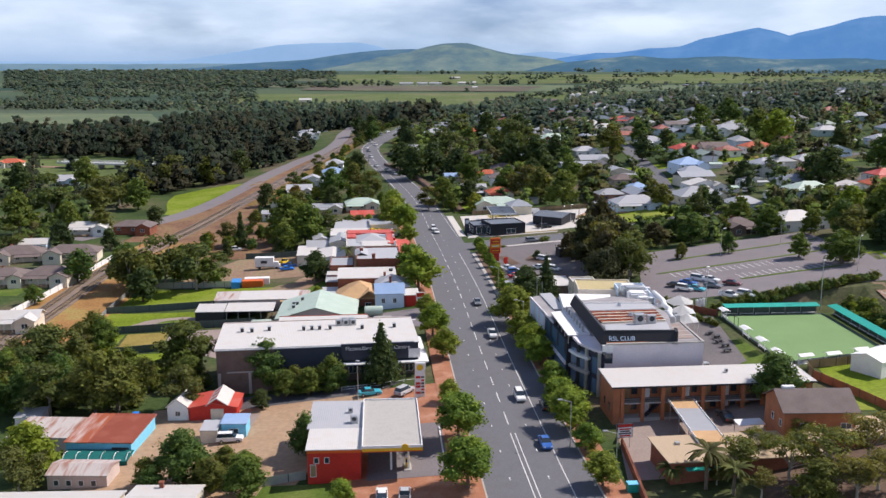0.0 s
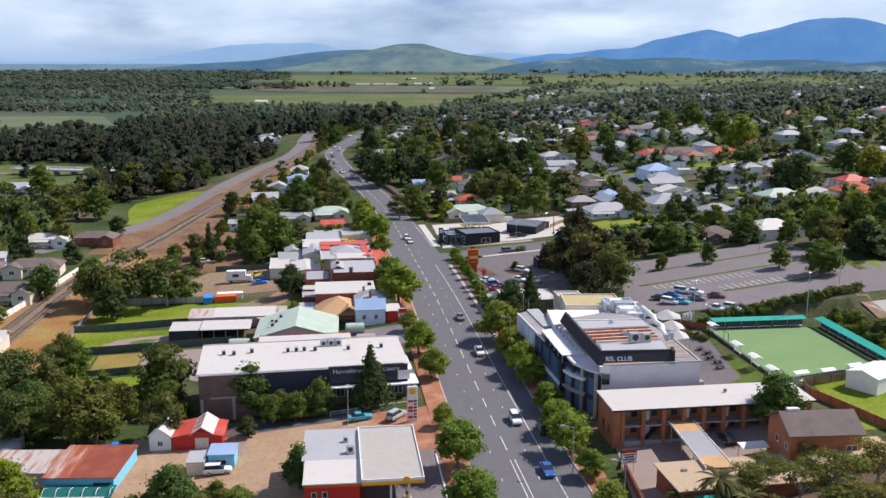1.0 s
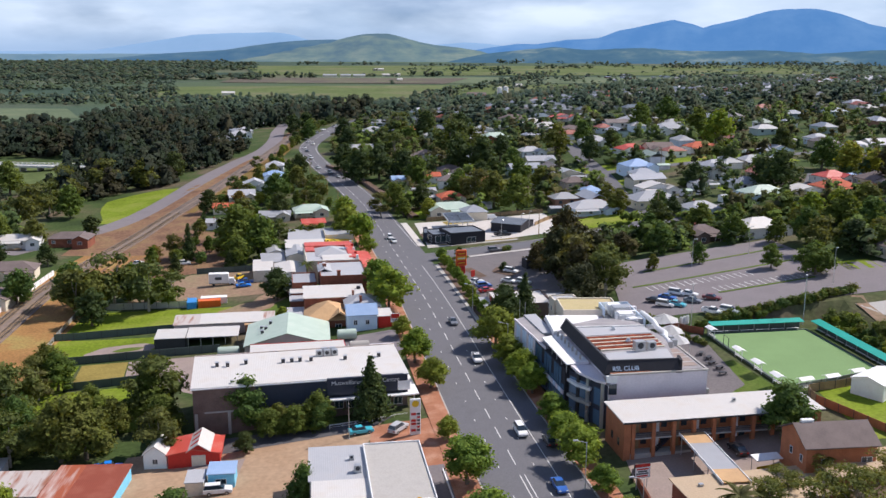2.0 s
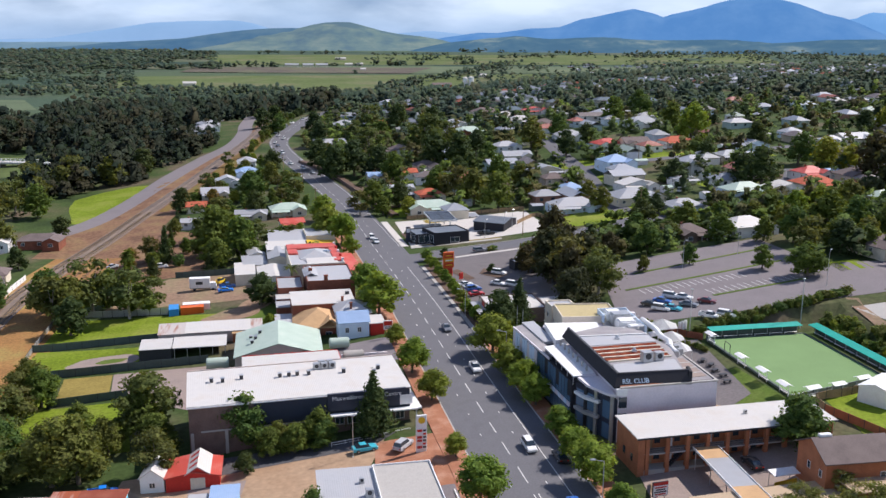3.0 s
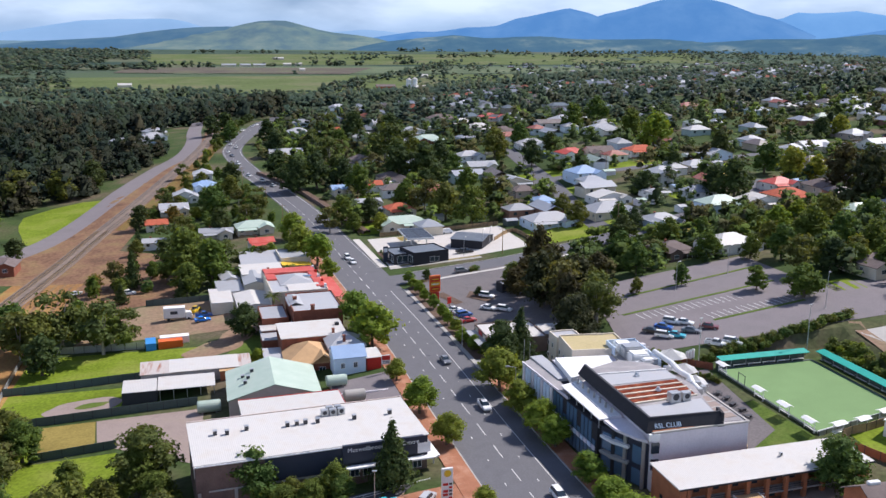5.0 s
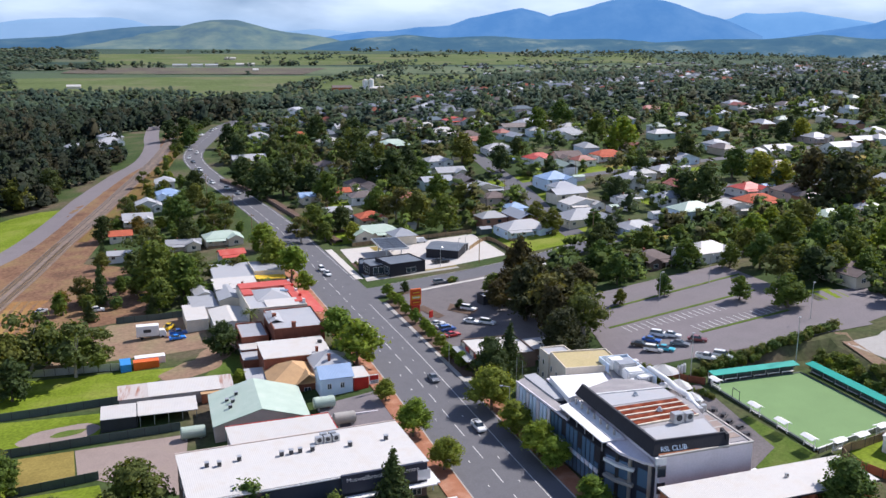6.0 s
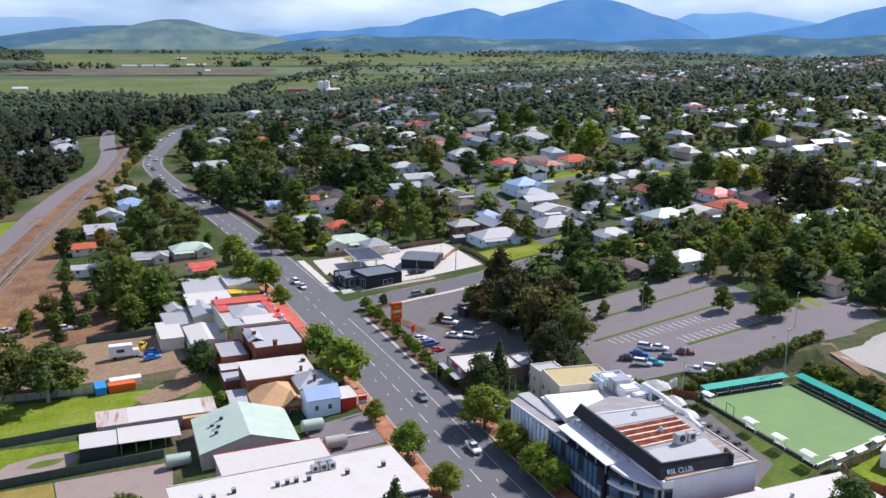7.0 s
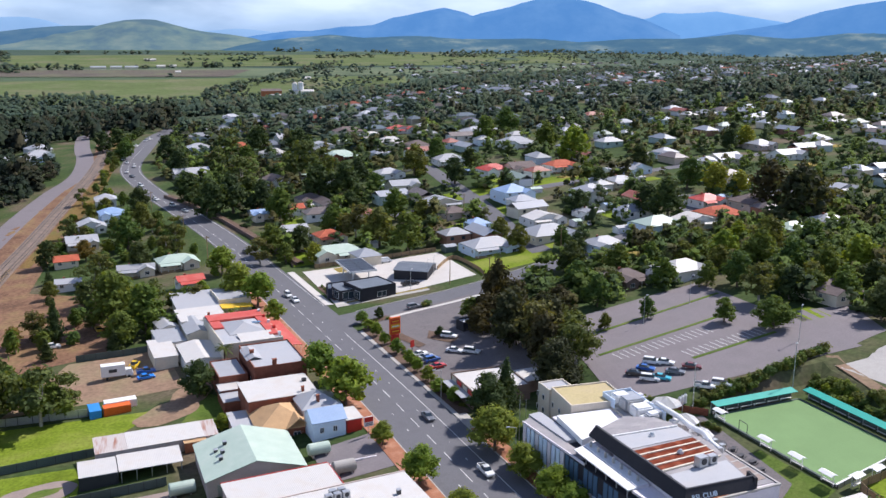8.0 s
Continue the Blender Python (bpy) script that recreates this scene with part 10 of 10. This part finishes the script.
for _ in range(15000):
    x, y = tr_.uniform(-10, 1300), tr_.uniform(580, 1500)
    if x < 0.98 * y and x > road_x(min(y, 1000)) + 10 and clear(x, y, 0.5):
        belt = 640 < y < 800
        spots.append((x, y, tr_.uniform(8, 16) if belt else tr_.uniform(5, 11), tr_.uniform(9, 16) if belt else tr_.uniform(7, 13)))
spots = spots[:4500]
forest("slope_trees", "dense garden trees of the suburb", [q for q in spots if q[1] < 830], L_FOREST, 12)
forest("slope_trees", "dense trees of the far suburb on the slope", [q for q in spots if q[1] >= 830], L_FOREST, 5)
near_w, far_w = [], []
for _ in range(4200):
    x, y = tr_.uniform(-640, 0), tr_.uniform(430, 1010)
    edge = -146 if y < 480 else (-122 if y < 560 else (-96 if y < 800 else 0))
    if x < -0.55 * y - 110 or x > edge - 4 or not clear(x, y, 1.0):
        continue
    if x < -270 and y > 850:
        continue
    if -142 < x < -86 and 625 < y < 775 and tr_.random() < 0.88:
        continue
    # the open paddock with its houses
    if x < -168 + tr_.uniform(-8, 8) and 500 < y < 660 and noise.noise(Vector((x / 40, y / 30, 4))) < 0.38:
        continue
    if y < 640 and noise.noise(Vector((x / 60, y / 45, 2))) < -0.22:
        continue
    h = tr_.uniform(9, 24) if y > 505 or x > -165 else tr_.uniform(4, 8)
    (near_w if y < 760 else far_w).append((x, y, h, h * tr_.uniform(0.5, 0.85) + 1.5))
for _ in range(120):
    y = tr_.uniform(470, 650)
    x = lerp_table(y, [475, 522, 570, 620, 680], [-106.0, -98, -88, -77.5, -76]) - lerp_table(y, [470, 505, 540], [34, 16, 11]) - 34 * tr_.random()
    if clear(x, y, 1.0):
        h = tr_.uniform(7, 14)
        near_w.insert(0, (x, y, h, h * 0.8 + 1))
forest("valley_woods", "tall dark mixed woods on the valley floor", near_w[:1600], L_WOODS, 30)
forest("valley_woods", "dark wooded belt at the far side of the valley floor", far_w, L_WOODS, 12)
spots = []
for _ in range(1300):
    x, y = tr_.uniform(-760, -150), tr_.uniform(300, 500)
    if abs(x) > 0.55 * y + 60 or x > -142 or not clear(x, y, 2.0):
        continue
    if noise.noise(Vector((x / 45, y / 35, 9))) > -0.02:
        h = tr_.uniform(4, 9) if x < -165 or y > 400 else tr_.uniform(5, 14)
        spots.append((x, y, h, h * tr_.uniform(0.55, 0.9) + 1.5))
forest("paddock_trees", "scattered trees and scrub west of the railway", spots, L_GARDEN, 30)
spots = []
for _ in range(1500):
    x = tr_.uniform(-90, 480)
    y = 1040 + 0.25 * x + tr_.gauss(0, 45)
    if abs(x) < 0.6 * y + 100 and clear(x, y, 1.0):
        spots.append((x, y, tr_.uniform(9, 17), tr_.uniform(9, 16)))
# hedgerows and shelter belts of the open pasture
for x0, y0, x1, y1, n, h in ((-345, 2325, -120, 2340, 44, 15), (-60, 2390, 90, 2400, 12, 10), (105, 2400, 240, 2420, 46, 17), (20, 2690, 200, 2700, 22, 13), (226, 2700, 420, 2720, 46, 14), (330, 2480, 520, 2500, 26, 13), (-345, 3140, 60, 3170, 60, 14), (470, 3370, 575, 3380, 26, 15), (590, 3350, 655, 3350, 14, 13), (120, 3000, 420, 3040, 30, 12), (520, 2860, 1150, 2920, 90, 14), (760, 3120, 1700, 3200, 120, 15), (40, 2080, 60, 2084, 3, 9), (150, 1850, 190, 1860, 3, 9)):
    for _ in range(n):
        f = tr_.random()
        if noise.noise(Vector((x0 / 50 + f * 6, y0 / 40, 1))) > -0.12:
            spots.append((x0 + (x1 - x0) * f, y0 + (y1 - y0) * f + tr_.gauss(0, 5), h * tr_.uniform(0.7, 1.3), tr_.uniform(13, 25)))
# woods that close the gap between valley floor and pasture
for _ in range(620):
    x, y = tr_.uniform(-340, 50), tr_.uniform(1010, 1385)
    if x < -300 and 1000 < y < 1290 or not clear(x, y, 1.0):
        continue
    spots.append((x, y, tr_.uniform(9, 17), tr_.uniform(10, 18)))
# belt and broad woods west of the pasture
for _ in range(520):
    x = tr_.uniform(-760, -60)
    spots.append((x, 1400 - 0.12 * x * tr_.uniform(0.4, 1.0) + tr_.gauss(0, 34), tr_.uniform(10, 18), tr_.uniform(11, 18)))
for _ in range(1500):
    y = tr_.uniform(1640, 2190)
    x = tr_.uniform(-0.46 * y, -0.20 * y)
    if noise.noise(Vector((x / 170, y / 70, 3))) > 0.06:
        spots.append((x, y, tr_.uniform(9, 15), tr_.uniform(13, 20)))
for _ in range(2500):
    y = 2230 + 1150 * tr_.random() ** 1.2
    x = tr_.uniform(-0.47 * y, -0.115 * y)
    if noise.noise(Vector((x / 260, y / 110, 8))) > -0.30 + 0.25 * (x > -0.2 * y):
        spots.append((x, y, tr_.uniform(11, 17), tr_.uniform(22, 34)))
# wooded edge of the town against the pasture, and the hazy woods beyond it
for _ in range(4300):
    y = tr_.uniform(1250, 3500)
    x = tr_.uniform(40, 0.95 * y)
    edge = lerp_table(y, [1250, 1352, 1649, 1964, 2413, 2556, 2600], [20, 54, 125, 263, 454, 757, 1178])
    if y > 2600:
        edge = 1178 + 0.25 * (y - 2600) if noise.noise(Vector((x / 300, y / 120, 6))) < 0.1 else 700
    if x < edge + tr_.gauss(8, 10) or (y < 2600 and noise.noise(Vector((x / 130, y / 90, 6))) < -0.1) or (y < 1560 and not clear(x, y, 0.5)):
        continue
    spots.append((x, y, tr_.uniform(8, 15), tr_.uniform(13, 24)))
for _ in range(150):
    f = tr_.random()
    y = 1340 + 1080 * f
    x = lerp_table(y, [1250, 1352, 1649, 1964, 2413], [20, 54, 125, 263, 454]) + tr_.gauss(0, 9)
    spots.append((x, y, tr_.uniform(11, 22), tr_.uniform(13, 22)))
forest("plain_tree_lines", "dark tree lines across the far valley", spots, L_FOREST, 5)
